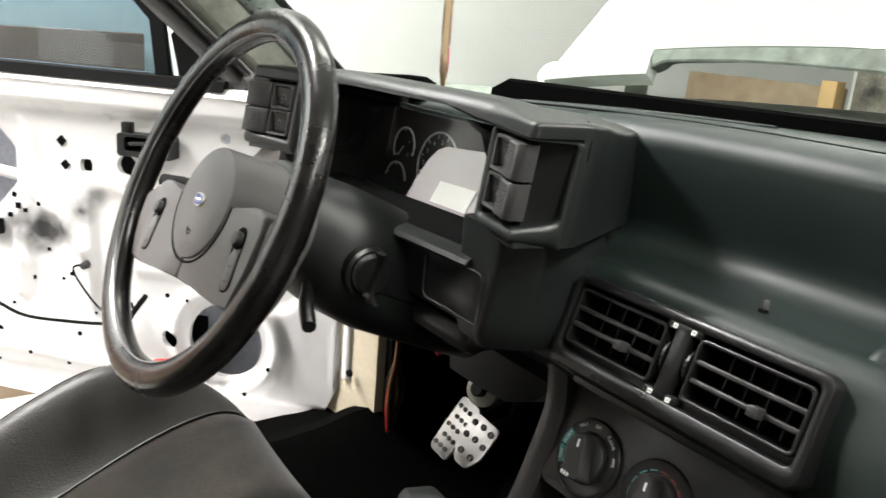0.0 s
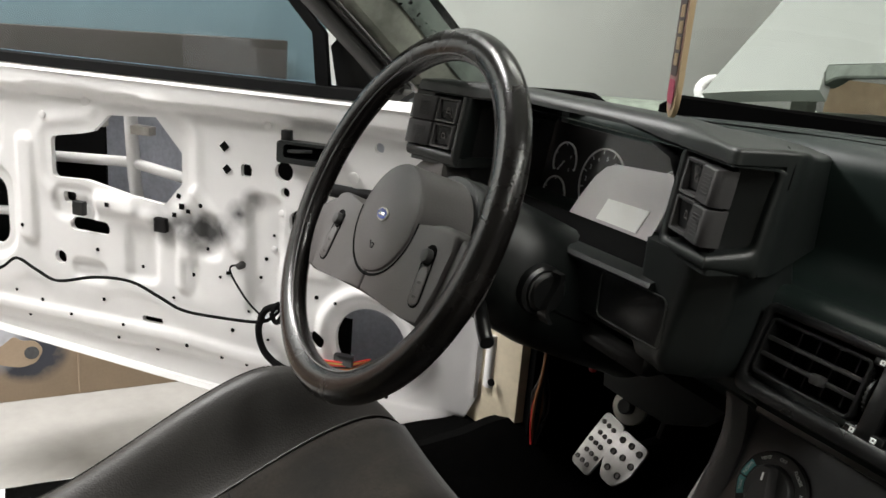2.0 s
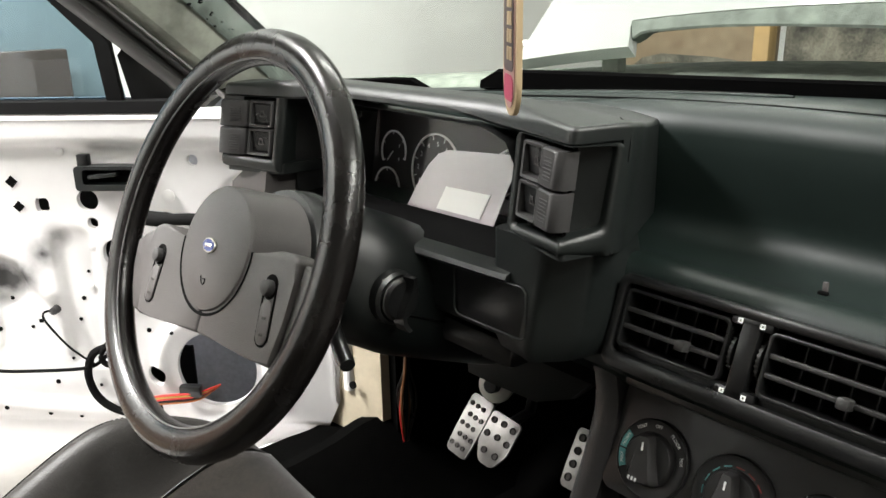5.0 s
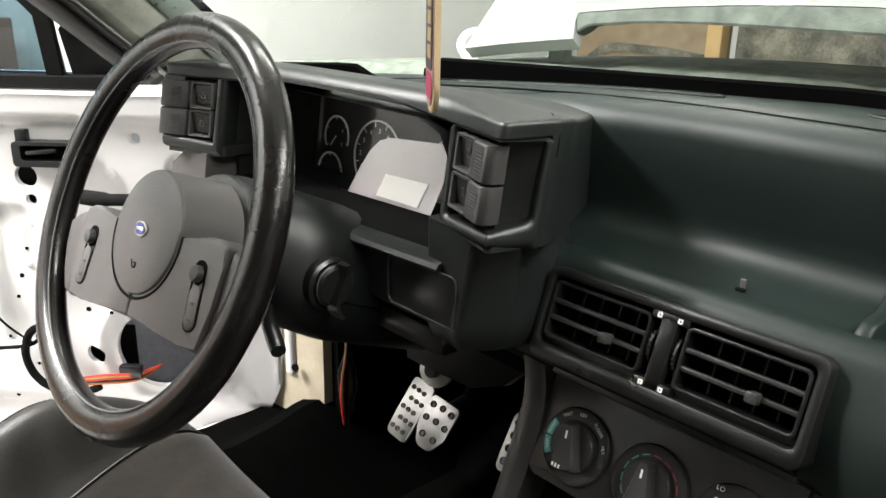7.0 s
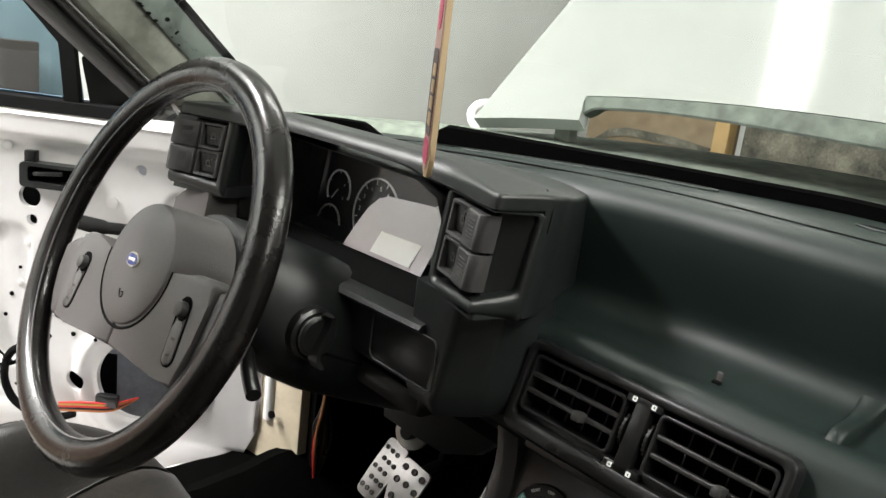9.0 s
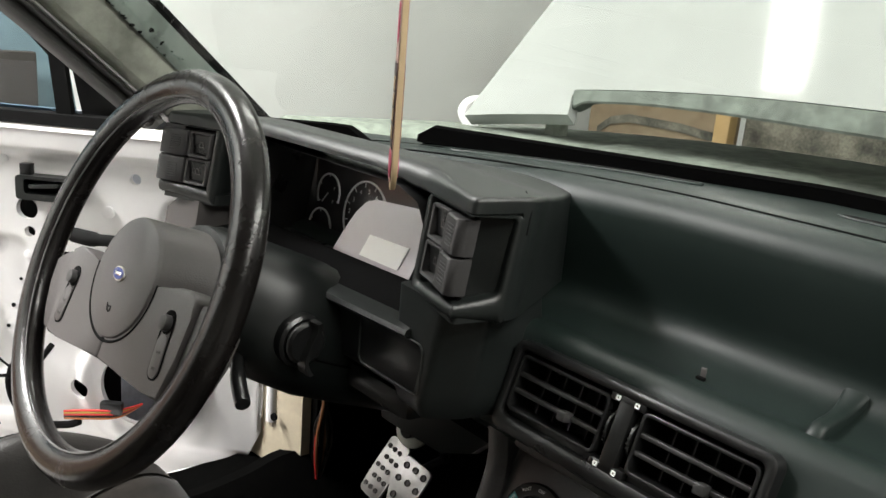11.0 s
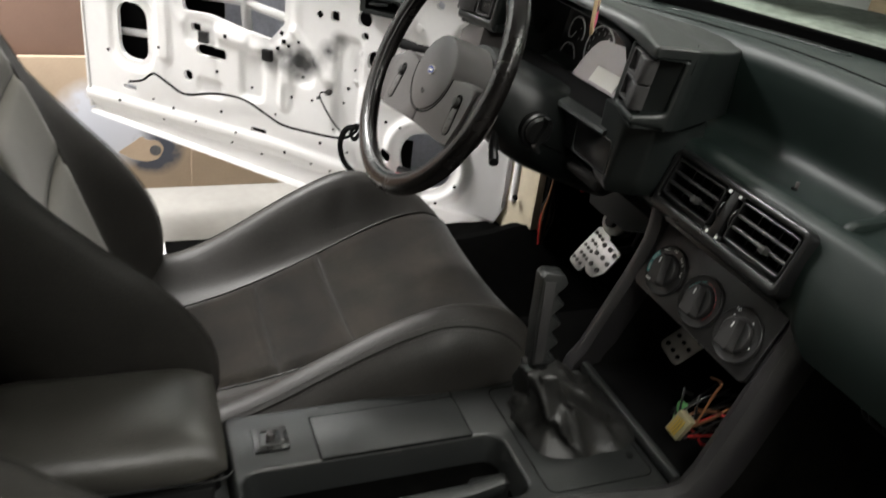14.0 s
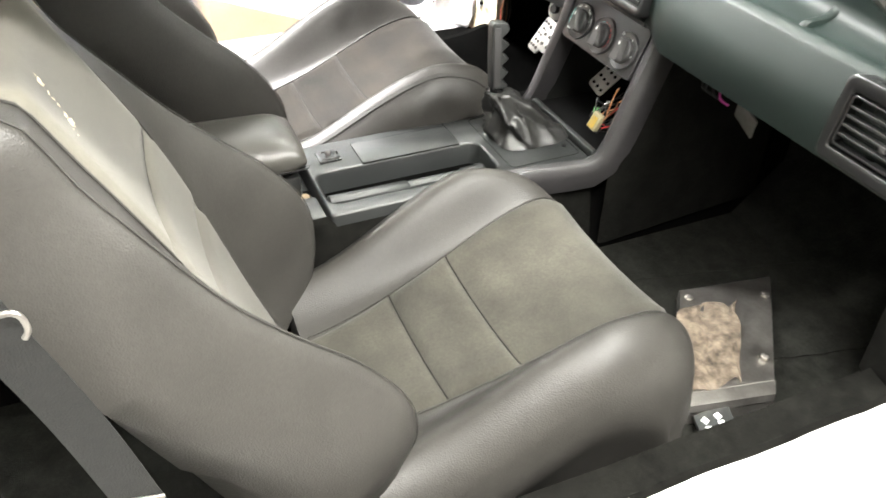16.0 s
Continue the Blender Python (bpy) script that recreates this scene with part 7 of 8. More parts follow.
loft(b, rings)
structure("carpet_fold", b, M_CARPET2, "frayed edge of cut carpet along the footwell", "carpet")
ob = thing("glovebox_wiring", (0.20, 0.12, 0.60), "dangling wires with magenta clips under the dashboard", "wiring")
for i, (x, m_) in enumerate(((0.205, M_BLACK), (0.225, M_BLACK), (0.242, M_PINK), (0.195, M_BLACK))):
    b = mesh(); tube(b, smooth_path([(x, 0.10, 0.68), (x - 0.01, 0.09, 0.645), (x + 0.012, 0.07, 0.628), (x + 0.03, 0.075, 0.622)], 5), 0.0022, 6); part("wire", b, m_, ob)
ob = thing("metal_bracket", (0.35, 0.06, 0.62), "bare metal tab hanging under the dashboard", "bracket")
b = mesh(); box(b, (0.345, 0.045, 0.640), (0.05, 0.004, 0.05), pose(0, 0, 0, 20, 25, 0).to_3x3().to_4x4(), bevel=0.001); part("tab", b, M_STEEL, ob)

# air freshener card hanging from the mirror
fr = thing("air_freshener", (-0.036, -0.223, 1.19), "slim printed air freshener card hanging from the mirror", "air freshener")
FM = frame3((-0.036, -0.223, 0.978), (math.sin(radians(55.0)), -math.cos(radians(55.0)), 0), (0, 0, 1))
b = mesh(); prism(b, rounded(-0.0215, 0.0, 0.0215, 0.128, 0.019, 8), FM @ pose(0, 0, -0.0015), 0.003, bevel=0.0005); card = part("card", b, M_FRESHEDGE, fr, "cream card")
for s_, d_ in ((0.0016, 1), (-0.0020, -1)):
    b = mesh(); prism(b, rounded(-0.0170, 0.004, 0.0170, 0.124, 0.016, 8), FM @ pose(0, 0, s_), 0.0004); face = part("print_field", b, M_FRESH, card)
    lift = 0.0004 if d_ > 0 else -0.0004
    for x0, y0, x1, y1, r_, m_ in ((-0.014, 0.008, 0.014, 0.022, 0.006, M_MAGENTA), (-0.0145, 0.024, 0.0145, 0.072, 0.005, M_FRESHDARK), (-0.009, 0.082, 0.009, 0.104, 0.009, M_MAGENTA)):
        b = mesh(); prism(b, rounded(x0, y0, x1, y1, r_, 5), FM @ pose(0, 0, s_ + lift), 0.0004); part("print_bar", b, m_, card)
    for k in range(2):
        for q_ in range(4):
            b = mesh(); prism(b, rounded(-0.003 + 0.008 * k, 0.030 + 0.009 * q_, 0.003 + 0.008 * k, 0.037 + 0.009 * q_, 0.001, 3), FM @ pose(0, 0, s_ + 2 * lift), 0.0004); part("print_letter_bar", b, M_FRESHEDGE, card)
b = mesh(); prism(b, rounded(-0.007, 0.124, 0.007, 0.150, 0.005, 5), FM @ pose(0, 0, -0.0014), 0.0028, bevel=0.0005); part("tab", b, M_FRESHEDGE, card)
b = mesh(); tube(b, [FM @ Vector((0.003 * math.sin(a), 0.154 + 0.008 * -math.cos(a), 0.003 * math.sin(a))) for a in [2 * math.pi * i / 20 for i in range(20)]], 0.0008, 5, True); part("ring", b, M_DARK, fr)
b = mesh(); tube(b, [FM @ Vector((0, 0.161, 0)), FM @ Vector((0, 0.258, 0))], 0.0006, 5); part("string", b, M_DARK, fr)
mirror = thing("rear_view_mirror", (-0.036, -0.225, 1.24), "black rear-view mirror on the windscreen", "mirror")
b = mesh(); box(b, (-0.036, -0.225, 1.255), (0.22, 0.02, 0.05), bevel=0.008); part("housing", b, M_BLACK, mirror)
b = mesh(); tube(b, [(-0.036, -0.215, 1.26), (-0.036, -0.20, 1.275)], 0.006, 8); part("stem", b, M_BLACK, mirror)
# ---- driver's door, open and stripped ----
DA = 0.9402
DO = Vector((-0.7728, 0, 0))
DU = Vector((-DA, -1, 0)).normalized()
DN = Vector((1, -DA, 0)).normalized()


def DP(u, z, w=0.0):
    return DO + DU * u + Vector((0, 0, z)) + DN * w


door = thing("car_door", DP(0, 0.33), "open white car door stripped of its trim, with holes and wiring", "car door")


def sd_round(u, z, c, h, r):
    qx, qz = abs(u - c[0]) - h[0] + r, abs(z - c[1]) - h[1] + r
    return math.hypot(max(qx, 0), max(qz, 0)) + min(max(qx, qz), 0) - r


def sd_poly(u, z, poly, r=0.0):
    d, s = 1e9, 1.0
    n = len(poly)
    for i in range(n):
        (ax0, ay0), (bx0, by0) = poly[i], poly[i - 1]
        ex, ey, wx, wy = bx0 - ax0, by0 - ay0, u - ax0, z - ay0
        t = min(max((wx * ex + wy * ey) / (ex * ex + ey * ey), 0), 1)
        d = min(d, (wx - ex * t) ** 2 + (wy - ey * t) ** 2)
        if (z >= ay0) != (z >= by0) and (u - ax0) < (z - ay0) * ex / ey:
            s = -s
    return s * math.sqrt(d) - r


BIG = [(0.722, 0.754), (0.66, 0.765), (0.635, 0.772), (0.603, 0.803), (0.51, 0.810), (0.472, 0.785), (0.472, 0.715), (0.502, 0.680), (0.56, 0.686), (0.66, 0.703), (0.722, 0.70)]
HOLES = [lambda u, z: sd_poly(u, z, BIG, 0.011),
         lambda u, z: sd_round(u, z, (0.906, 0.775), (0.047, 0.033), 0.012),
         lambda u, z: sd_round(u, z, (0.888, 0.607), (0.044, 0.068), 0.034),
         lambda u, z: sd_round(u, z, (0.655, 0.607), (0.043, 0.0125), 0.012),
         lambda u, z: math.hypot(u - 0.098, z - 0.485) - 0.063,
         lambda u, z: math.hypot(u - 0.723, z - 0.538) - 0.013,
         lambda u, z: math.hypot(u - 0.267, z - 0.758) - 0.0165,
         lambda u, z: math.hypot(u - 0.264, z - 0.723) - 0.0085,
         lambda u, z: math.hypot(u - 0.102, z - 0.817) - 0.0085,
         lambda u, z: math.hypot(u - 0.195, z - 0.475) - 0.016,
         lambda u, z: sd_round(u, z, (0.337, 0.751), (0.0105, 0.0105), 0.002),
         lambda u, z: sd_round(u, z, (0.526, 0.448), (0.022, 0.006), 0.004),
         lambda u, z: sd_round(u, z, (0.900, 0.469), (0.020, 0.006), 0.004),
         lambda u, z: sd_round(u, z, (0.205, 0.675), (0.05, 0.022), 0.02),
         lambda u, z: sd_round(u, z, (0.700, 0.655), (0.013, 0.010), 0.003)]
OUTLINE = [(1.025, 0.875), (1.03, 0.395), (0.96, 0.385), (0.5, 0.352), (0.06, 0.330), (0.0, 0.335), (-0.06, 0.375), (-0.085, 0.43), (-0.09, 0.875)]


def sd_all(u, z):
    d = -sd_poly(u, z, OUTLINE, 0.008)
    for h in HOLES:
        d = min(d, h(u, z))
    return d


def bump(d, r, h):
    return h * smoothstep(r, -r, d)


def door_w(u, z):
    w = 0.0
    w += bump(sd_round(u, z, (0.5, 0.872), (0.62, 0.030), 0.02), 0.010, 0.016)              # belt rail
    w -= bump(sd_poly(u, z, BIG, 0.030), 0.010, 0.0035)                                      # recess round the big hole
    w += bump(sd_poly(u, z, BIG, 0.050), 0.010, 0.0025)
    w += bump(math.hypot(u - 0.098, z - 0.485) - 0.100, 0.010, 0.012) - bump(math.hypot(u - 0.098, z - 0.485) - 0.080, 0.006, 0.009)
    w -= bump(sd_round(u, z, (0.906, 0.775), (0.064, 0.050), 0.02), 0.006, 0.007)
    w -= bump(sd_round(u, z, (0.888, 0.607), (0.064, 0.090), 0.05), 0.007, 0.008)
    for c, h, r, a in (((0.545, 0.575), (0.030, 0.055), 0.016, -0.009), ((0.455, 0.575), (0.016, 0.060), 0.014, 0.008), ((0.405, 0.625), (0.018, 0.040), 0.014, -0.008), ((0.445, 0.545), (0.012, 0.030), 0.012, -0.006),
                       ((0.300, 0.600), (0.030, 0.11), 0.02, -0.008), ((0.215, 0.600), (0.045, 0.020), 0.015, 0.006), ((0.66, 0.52), (0.035, 0.018), 0.015, -0.006), ((0.79, 0.66), (0.018, 0.10), 0.015, 0.007),
                       ((0.60, 0.655), (0.045, 0.018), 0.015, 0.006), ((0.685, 0.645), (0.045, 0.030), 0.02, -0.006), ((0.65, 0.842), (0.12, 0.010), 0.01, -0.006), ((0.30, 0.835), (0.13, 0.010), 0.01, -0.005), ((0.03, 0.62), (0.05, 0.07), 0.03, -0.010), ((0.01, 0.75), (0.05, 0.04), 0.03, -0.008)):
        w += bump(sd_round(u, z, c, h, r), 0.008, a)
    # long lower swage with a step
    w += bump(abs(z - (0.425 - 0.012 * smoothstep(0.5, 0.3, u))) - 0.012, 0.006, 0.006) * smoothstep(0.22, 0.27, u)
    w -= bump(z - 0.392 - 0.03 * (u - 0.5) * 0.5, 0.006, 0.008)
    dd = abs((u - 0.39) * 0.75 - (z - 0.655) * 0.66) - 0.010
    w += bump(max(dd, abs((u - 0.39) * 0.66 + (z - 0.655) * 0.75) - 0.07), 0.006, 0.007)
    return w


b = mesh()
STEP = 0.005
NU, NZ = int(1.14 / STEP), int(0.57 / STEP)
vs = {}
sd = {}
for i in range(NU + 1):
    for j in range(NZ + 1):
        u, z = -0.10 + STEP * i, 0.315 + STEP * j
        sd[i, j] = sd_all(u, z)
for i in range(NU):
    for j in range(NZ):
        ks = ((i, j), (i + 1, j), (i + 1, j + 1), (i, j + 1))
        if min(sd[k] for k in ks) < -STEP * 0.75:
            continue
        for k in ks:
            if k not in vs:
                u, z = -0.10 + STEP * k[0], 0.315 + STEP * k[1]
                if sd[k] < STEP * 0.7:
                    e = 1e-4
                    for _ in range(2):
                        g = Vector(((sd_all(u + e, z) - sd_all(u - e, z)) / (2 * e), (sd_all(u, z + e) - sd_all(u, z - e)) / (2 * e)))
                        if g.length > 1e-3:
                            d0 = sd_all(u, z)
                            g /= max(g.length_squared, 0.25)
                            u, z = u - g.x * d0, z - g.y * d0
                vs[k] = b.verts.new(DP(u, z, door_w(u, z)))
        b.faces.new([vs[k] for k in ks])
# turned-in edges round every hole
edges = [e for e in b.edges if e.is_boundary]
ext = bmesh.ops.extrude_edge_only(b, edges=edges)
bmesh.ops.translate(b, verts=[v for v in ext["geom"] if isinstance(v, bmesh.types.BMVert)], vec=-DN * 0.010)
part("inner_panel", b, stained("smudged_white_paint", M_WHITE, [(DP(u_, z_) - DP(0, 0.33), r_, k_) for u_, z_, r_, k_ in ((0.495, 0.633, 0.045, 0.9), (0.455, 0.630, 0.035, 1.0), (0.422, 0.632, 0.050, 1.6), (0.382, 0.640, 0.034, 1.2), (0.350, 0.674, 0.030, 1.2), (0.325, 0.702, 0.026, 1.0), (0.26, 0.655, 0.05, 0.35))]), door, "white pressed steel inner panel", sharp=50)
# outer skin, bottom and front closing
b = mesh()
loft(b, [[DP(u, z, w) for z, w in ((0.335, -0.07), (0.36, -0.125), (0.55, -0.150), (0.78, -0.145), (0.90, -0.085))] + [DP(u, z, w) for z, w in ((0.90, -0.075), (0.78, -0.135), (0.55, -0.14), (0.36, -0.115), (0.345, -0.06))] for u in (-0.09, 0.2, 0.6, 1.03)])
part("outer_skin", b, M_SHADE, door)
b = mesh()
loft(b, [[DP(u, z0, 0.0), DP(u, z0, -0.006), DP(u, z0 - 0.02, -0.09), DP(u, z0 - 0.026, -0.09), DP(u, z0 - 0.01, 0.004)] for u, z0 in ((0.03, 0.326), (0.5, 0.350), (1.03, 0.384))])
part("bottom_flange", b, M_WHITE, door)
for u, z0, z1 in ((-0.088, 0.43, 0.88), (1.027, 0.39, 0.88)):
    b = mesh(); loft(b, [[DP(u, z, 0.004), DP(u + 0.004, z, 0.004), DP(u + 0.004, z, -0.10), DP(u, z, -0.10)] for z in (z0, z1)]); part("end_face", b, M_WHITE, door)
b = mesh(); loft(b, [[DP(u, 0.880, 0.018), DP(u, 0.893, 0.010), DP(u, 0.893, -0.006), DP(u, 0.880, -0.010)] for u in (-0.09, 1.03)]); part("belt_rail", b, M_WHITE, door)
# inside of the door: bars and the lift plate
for pts, r, m_ in (([(0.60, 0.82), (0.595, 0.70), (0.585, 0.62)], 0.012, M_WHITE), ([(0.78, 0.715), (0.60, 0.725), (0.42, 0.700)], 0.010, M_WHITE), ([(0.98, 0.585), (0.80, 0.602)], 0.009, M_WHITE)):
    b = mesh(); tube(b, [DP(u, z, -0.05) for u, z in pts], r, 10); part("inner_bar", b, m_, door)
b = mesh(); prism(b, [(0.50, 0.80), (0.55, 0.82), (0.44, 0.70), (0.42, 0.74)], frame3(DP(0, 0, -0.045), DU, (0, 0, 1)), 0.004) ; part("lift_arm", b, M_WHITE, door)
for u, z in ((0.552, 0.792), (0.65, 0.797)):
    b = mesh(); box(b, DP(u, z, -0.02), (0.04, 0.02, 0.016), pose(0, 0, 0, 0, 0, 46).to_3x3().to_4x4(), bevel=0.002); part("clip", b, M_STEEL, door)
# added black sheets that stand for the dark inside the door behind its holes
for nm_, u0, u1, z0, z1, w0 in (("rear_shade_sheet", 0.665, 1.0, 0.50, 0.83, -0.060), ("front_shade_sheet", 0.225, 0.440, 0.58, 0.84, -0.050), ("lower_shade_sheet", 0.155, 0.60, 0.41, 0.50, -0.050)):
    b = mesh(); loft(b, [[DP(u0, z, w0), DP(u0, z, w0 - 0.006), DP(u1, z, w0 - 0.006), DP(u1, z, w0)] for z in (z0, z1)]); part(nm_, b, M_DARK, door, "black sheet added for the shade inside the door")
# window frame, glass, seals
b = mesh(); loft(b, [[DP(u, z, w) for z, w in ((0.888, 0.016), (0.904, 0.012), (0.906, -0.004), (0.888, -0.004))] for u in (0.10, 0.5, 1.02)]); part("belt_seal", b, M_RUBBER, door, "black rubber belt seal")
FRAME = [(0.075, 0.893), (0.13, 0.955), (0.24, 1.060), (0.37, 1.185), (0.44, 1.235), (0.60, 1.262), (0.85, 1.265), (0.98, 1.235), (1.02, 0.893)]
b = mesh()
pp = [DP(u, z, -0.03) for u, z in FRAME]
rings = []
for i, p in enumerate(pp):
    t = (pp[min(i + 1, len(pp) - 1)] - pp[max(i - 1, 0)]).normalized()
    o = t.cross(DN).normalized()
    rings.append([p + o * a + DN * c for a, c in ((-0.024, -0.03), (-0.024, 0.01), (-0.012, 0.028), (0.012, 0.028), (0.024, 0.01), (0.024, -0.03))])
loft(b, rings)
part("window_frame", b, M_FRAME, door, "dark grey painted window frame")
b = mesh(); prism(b, [(0.09, 0.893), (0.19, 0.893), (0.205, 0.965), (0.175, 1.00)][::1], frame3(DP(0, 0, -0.028), DU, (0, 0, 1)), 0.012); part("mirror_sail", b, M_BLACK, door, "black triangular mirror plate")
b = mesh(); loft(b, [[DP(u, z, w) for w in (-0.006, 0.006)] + [DP(u - 0.022, z, w) for w in (0.006, -0.006)] for u, z in ((0.212, 0.893), (0.222, 0.985), (0.29, 1.055))]); part("glass_channel", b, M_RUBBER, door)
b = mesh(); prism(b, [(0.20, 0.885), (1.01, 0.885), (0.97, 1.235), (0.85, 1.25), (0.60, 1.245), (0.44, 1.215), (0.36, 1.15), (0.22, 1.015)], frame3(DP(0, 0, -0.03), DU, (0, 0, 1)), 0.004)
gl_ = part("window_glass", b, M_SIDEGLASS, door, "tinted window glass")
gl_.visible_shadow = False
# handle, lock knob, clips
b = mesh()
hm = frame3(DP(0.222, 0.798, 0.004), -DU, (0, 0, 1))
frame_prism(b, rounded(-0.046, -0.020, 0.046, 0.016, 0.006), rounded(-0.034, -0.011, 0.040, 0.011, 0.005), hm, 0.022); h_ = part("inside_handle", b, M_POD, door, "dark grey inside release handle")
b = mesh(); prism(b, rounded(-0.036, -0.013, 0.042, 0.013, 0.003), hm @ pose(0, 0, 0.001), 0.003); part("handle_well", b, M_DARK, h_)
b = mesh(); box(b, (0, 0, 0), (0.045, 0.006, 0.02), bevel=0.002); bmesh.ops.transform(b, matrix=hm @ pose(-0.005, 0.002, 0.012, 0, 0, 6), verts=b.verts); part("lever", b, M_POD, h_)
b = mesh(); box(b, (0, 0, 0), (0.016, 0.020, 0.012), bevel=0.001); bmesh.ops.transform(b, matrix=hm @ pose(-0.034, 0.022, 0.01), verts=b.verts); part("clip_tab", b, M_BLACK, h_)
for u, z in ((0.671, 0.640), (0.500, 0.634), (0.50, 0.634)):
    b = mesh(); box(b, DP(u, z, 0.006), (0.024, 0.012, 0.026), pose(0, 0, 0, 0, 0, 46).to_3x3().to_4x4(), bevel=0.002); part("trim_clip", b, M_BLACK, door)
b = mesh(); tube(b, [DP(0.845, 0.893, 0.006), DP(0.85, 0.935, 0.006)], 0.003, 8); part("lock_knob", b, M_BLACK, door)
b = mesh(); box(b, DP(0.90, 0.889, 0.012), (0.05, 0.012, 0.012), pose(0, 0, 0, 0, 0, 46).to_3x3().to_4x4(), bevel=0.002); part("glass_stop", b, M_STEEL, door)
b = mesh(); tube(b, [DP(0.905, 0.886, 0.015), DP(0.912, 0.925, 0.015)], 0.004, 8); part("glass_stop_screw", b, M_STEEL, door)
# small bolt holes and square holes as black pieces on the surface, and screws
rng = random.Random(6)
SQ = [(0.378, 0.787, 0.0065, 45), (0.373, 0.749, 0.006, 45), (0.46, 0.672, 0.005, 0), (0.448, 0.665, 0.0035, 0), (0.475, 0.655, 0.004, 0), (0.69, 0.66, 0.004, 0), (0.61, 0.655, 0.004, 0), (0.468, 0.689, 0.004, 20), (0.86, 0.64, 0.002, 0), (0.37, 0.565, 0.003, 0)]
for u, z, r, a in SQ:
    b = mesh(); box(b, (0, 0, 0), (2 * r, 2 * r, 0.002)); bmesh.ops.transform(b, matrix=frame3(DP(u, z, door_w(u, z) + 0.0006), DU, (0, 0, 1)) @ pose(0, 0, 0, 0, 0, a), verts=b.verts); part("square_hole_patch", b, M_DARK, door)
DOT = [(0.87, 0.70), (0.44, 0.55), (0.415, 0.60), (0.385, 0.555), (0.33, 0.50), (0.30, 0.60), (0.585, 0.43), (0.63, 0.47), (0.70, 0.43), (0.77, 0.445), (0.83, 0.455), (0.45, 0.415), (0.38, 0.405), (0.33, 0.40), (0.25, 0.395), (0.20, 0.375), (0.12, 0.385), (0.06, 0.40), (0.20, 0.55), (0.16, 0.55), (0.05, 0.555), (0.02, 0.45), (0.36, 0.46), (0.31, 0.565), (0.286, 0.644), (0.64, 0.565), (0.42, 0.68), (0.55, 0.545), (0.29, 0.455), (0.48, 0.50), (0.80, 0.59), (0.97, 0.70), (0.96, 0.55), (0.12, 0.64), (0.16, 0.70), (0.045, 0.70), (0.60, 0.40), (0.52, 0.39), (0.93, 0.43), (0.80, 0.41)]
for u, z in DOT:
    r = rng.uniform(0.0026, 0.0042)
    b = mesh(); lathe(b, [(r, 0), (r, 0.0012)], frame3(DP(u, z, door_w(u, z) - 0.0002), DU, (0, 0, 1)) if frame3(DP(0, 0), DU, (0, 0, 1)).col[2].xyz.dot(DN) > 0 else frame3(DP(u, z, door_w(u, z) - 0.0002), -DU, (0, 0, 1)), 10); part("bolt_hole_disc", b, M_DARK, door)
for u, z, r in ((0.271, 0.686, 0.006), (0.143, 0.764, 0.0095), (0.285, 0.62, 0.005), (0.655, 0.832, 0.009), (0.30, 0.83, 0.007), (0.745, 0.80, 0.007)):
    b = mesh(); lathe(b, [(r, 0), (r, 0.003), (r * 0.6, 0.004), (0, 0.0035)], frame3(DP(u, z, door_w(u, z)), -DU, (0, 0, 1)) if frame3(DP(0, 0), -DU, (0, 0, 1)).col[2].xyz.dot(DN) > 0 else frame3(DP(u, z, door_w(u, z)), DU, (0, 0, 1)), 14); part("plug_button", b, M_WHITE, door, "white painted plug")
# hinges
for z in (0.50, 0.76):
    b = mesh(); box(b, DP(-0.098, z, -0.02), (0.06, 0.035, 0.07), pose(0, 0, 0, 0, 0, 46).to_3x3().to_4x4(), bevel=0.006); h2 = part("hinge", b, M_WHITE, door, "white painted door hinge")
    b = mesh(); tube(b, [DP(-0.112, z - 0.045, 0.004), DP(-0.112, z + 0.045, 0.004)], 0.010, 12); part("hinge_pin", b, M_WHITE, h2)

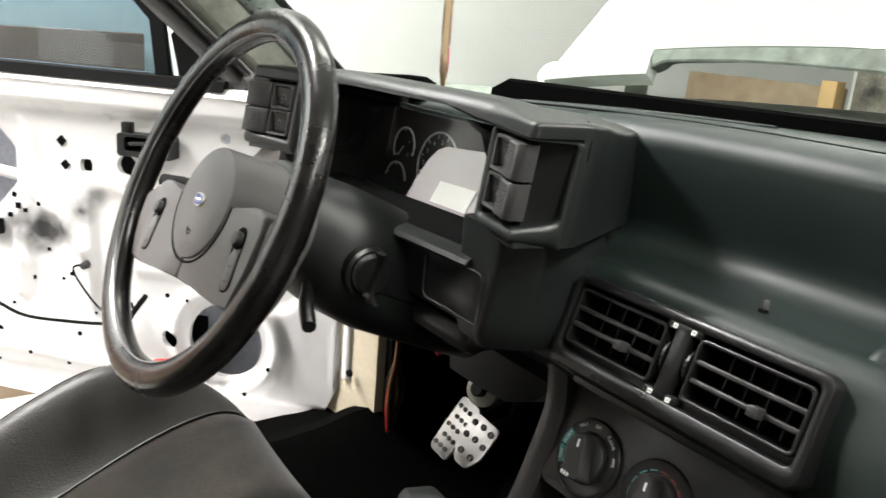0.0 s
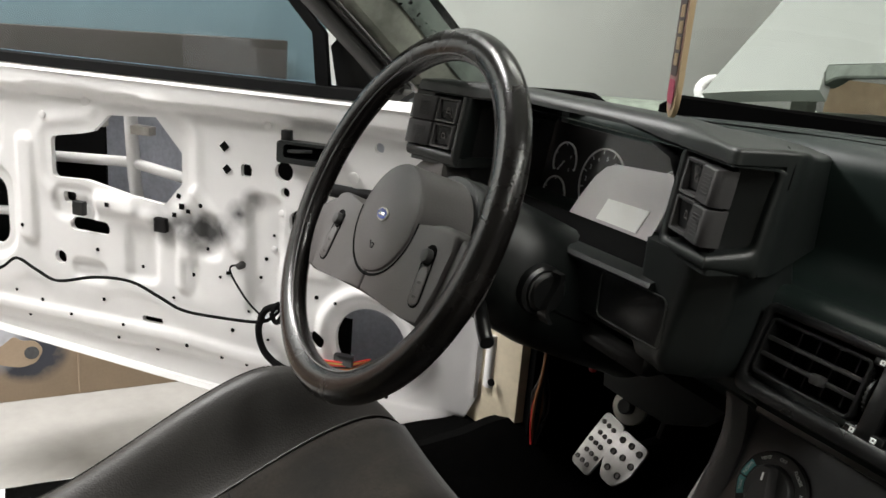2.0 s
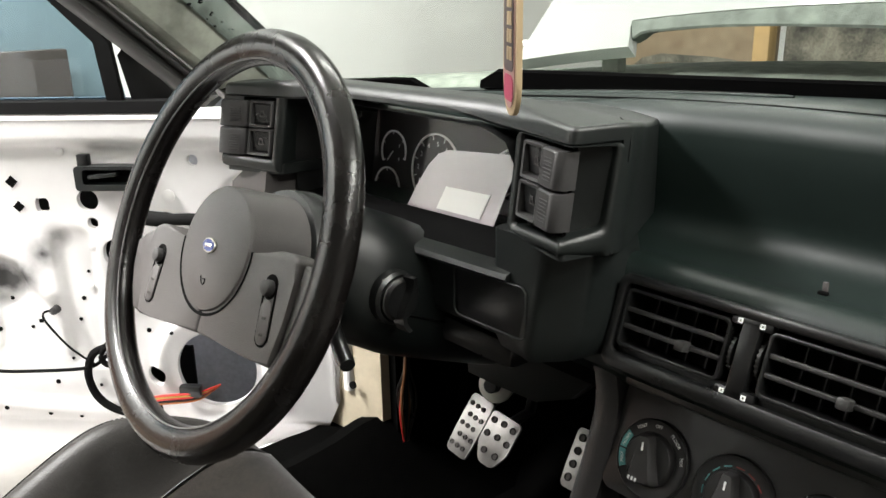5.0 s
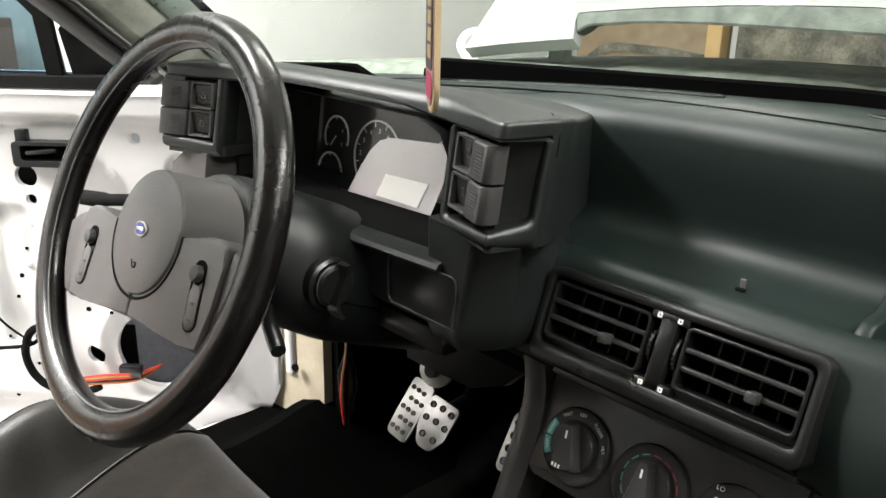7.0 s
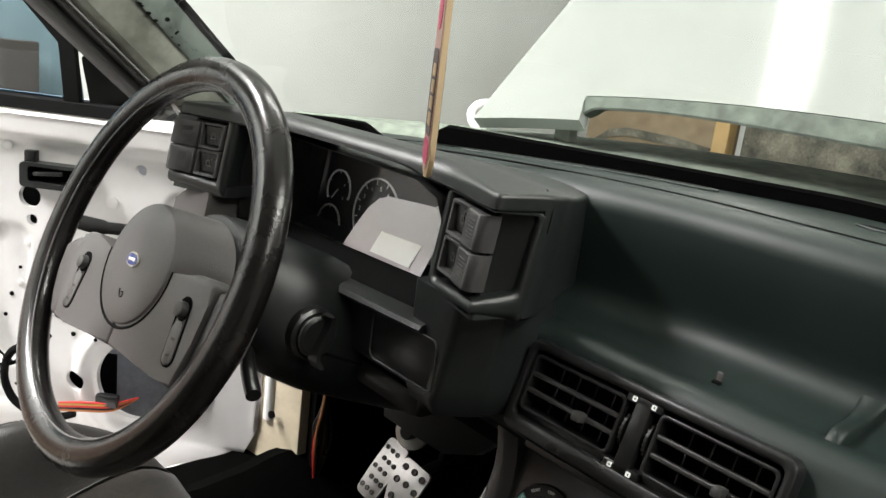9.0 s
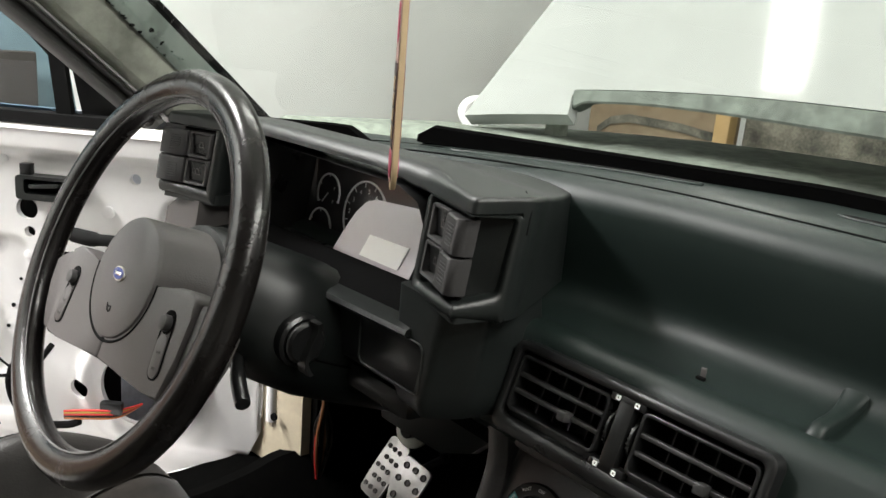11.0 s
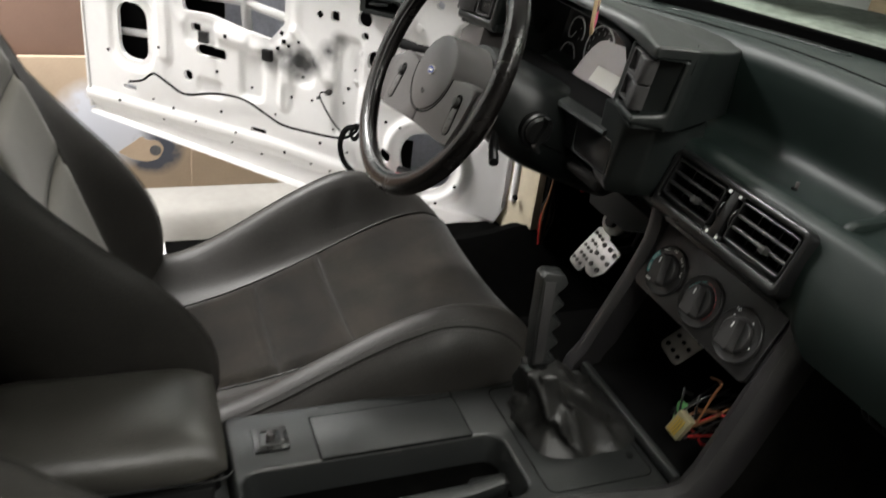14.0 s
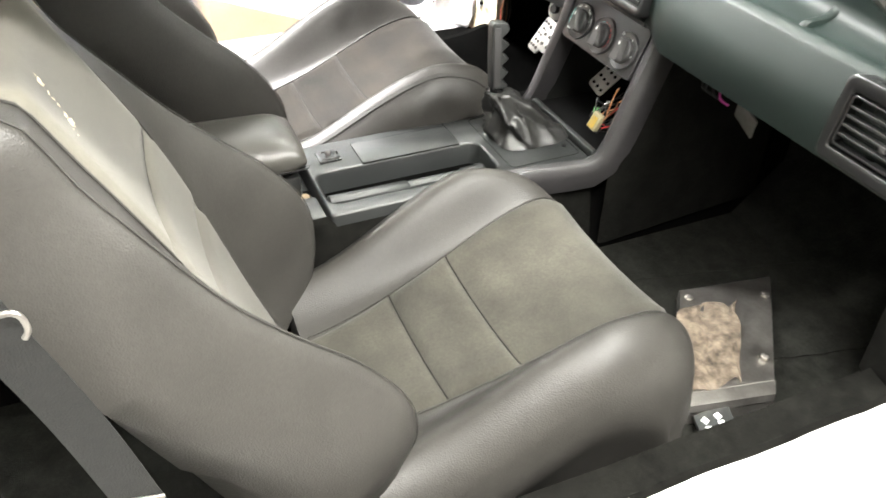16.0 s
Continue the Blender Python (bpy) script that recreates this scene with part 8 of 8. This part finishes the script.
# wiring on the door
wir = thing("door_wiring", DP(0.4, 0.5, 0.012), "thin black wiring loom strung across the stripped door", "wiring")
W = [(0.892, 0.487), (0.85, 0.500), (0.814, 0.524), (0.77, 0.508), (0.722, 0.494), (0.64, 0.515), (0.562, 0.520), (0.50, 0.500), (0.453, 0.484), (0.38, 0.484), (0.303, 0.490), (0.275, 0.505), (0.262, 0.52)]
b = mesh(); tube(b, smooth_path([DP(u, z, 0.012) for u, z in W], 5), 0.0030, 8); part("loom", b, M_RUBBER, wir)
b = mesh(); tube(b, smooth_path([DP(0.344, 0.585, 0.006), DP(0.358, 0.582, 0.012), DP(0.355, 0.565, 0.012), DP(0.325, 0.525, 0.012), DP(0.29, 0.497, 0.012)], 6), 0.0018, 6); part("branch", b, M_RUBBER, wir)
b = mesh(); lathe(b, [(0.007, 0), (0.006, 0.012), (0, 0.014)], frame3(DP(0.342, 0.585, 0.0), -DU, (0, 0, 1)), 12); part("switch_plug", b, M_SWITCH, wir)
b = mesh(); tube(b, smooth_path([DP(0.255, 0.530, 0.014), DP(0.285, 0.518, 0.02), DP(0.298, 0.48, 0.02), DP(0.285, 0.44, 0.02), DP(0.250, 0.418, 0.02), DP(0.21, 0.418, 0.018), DP(0.19, 0.425, 0.016)], 6), 0.0062, 8); part("taped_loop", b, M_RUBBER, wir)
b = mesh(); tube(b, smooth_path([DP(0.26, 0.535, 0.02), DP(0.272, 0.515, 0.022), DP(0.262, 0.50, 0.022), DP(0.25, 0.52, 0.02), DP(0.23, 0.55, 0.015)], 6), 0.0045, 8); part("loop_knot", b, M_RUBBER, wir)
for k, m_ in enumerate((M_RED, M_YELLOW, M_RED, M_BLACK, M_ORANGE)):
    b = mesh(); tube(b, smooth_path([DP(0.215, 0.440 - 0.003 * k, 0.016), DP(0.18, 0.447 - 0.0035 * k, 0.02), DP(0.13, 0.450 - 0.003 * k, 0.015), DP(0.10, 0.452, -0.01)], 5), 0.0018, 6); part("wire", b, m_, wir)
b = mesh(); box(b, DP(0.140, 0.452, 0.012), (0.035, 0.014, 0.020), pose(0, 0, 0, 0, 0, 46).to_3x3().to_4x4(), bevel=0.003); part("connector", b, M_BLACK, wir)
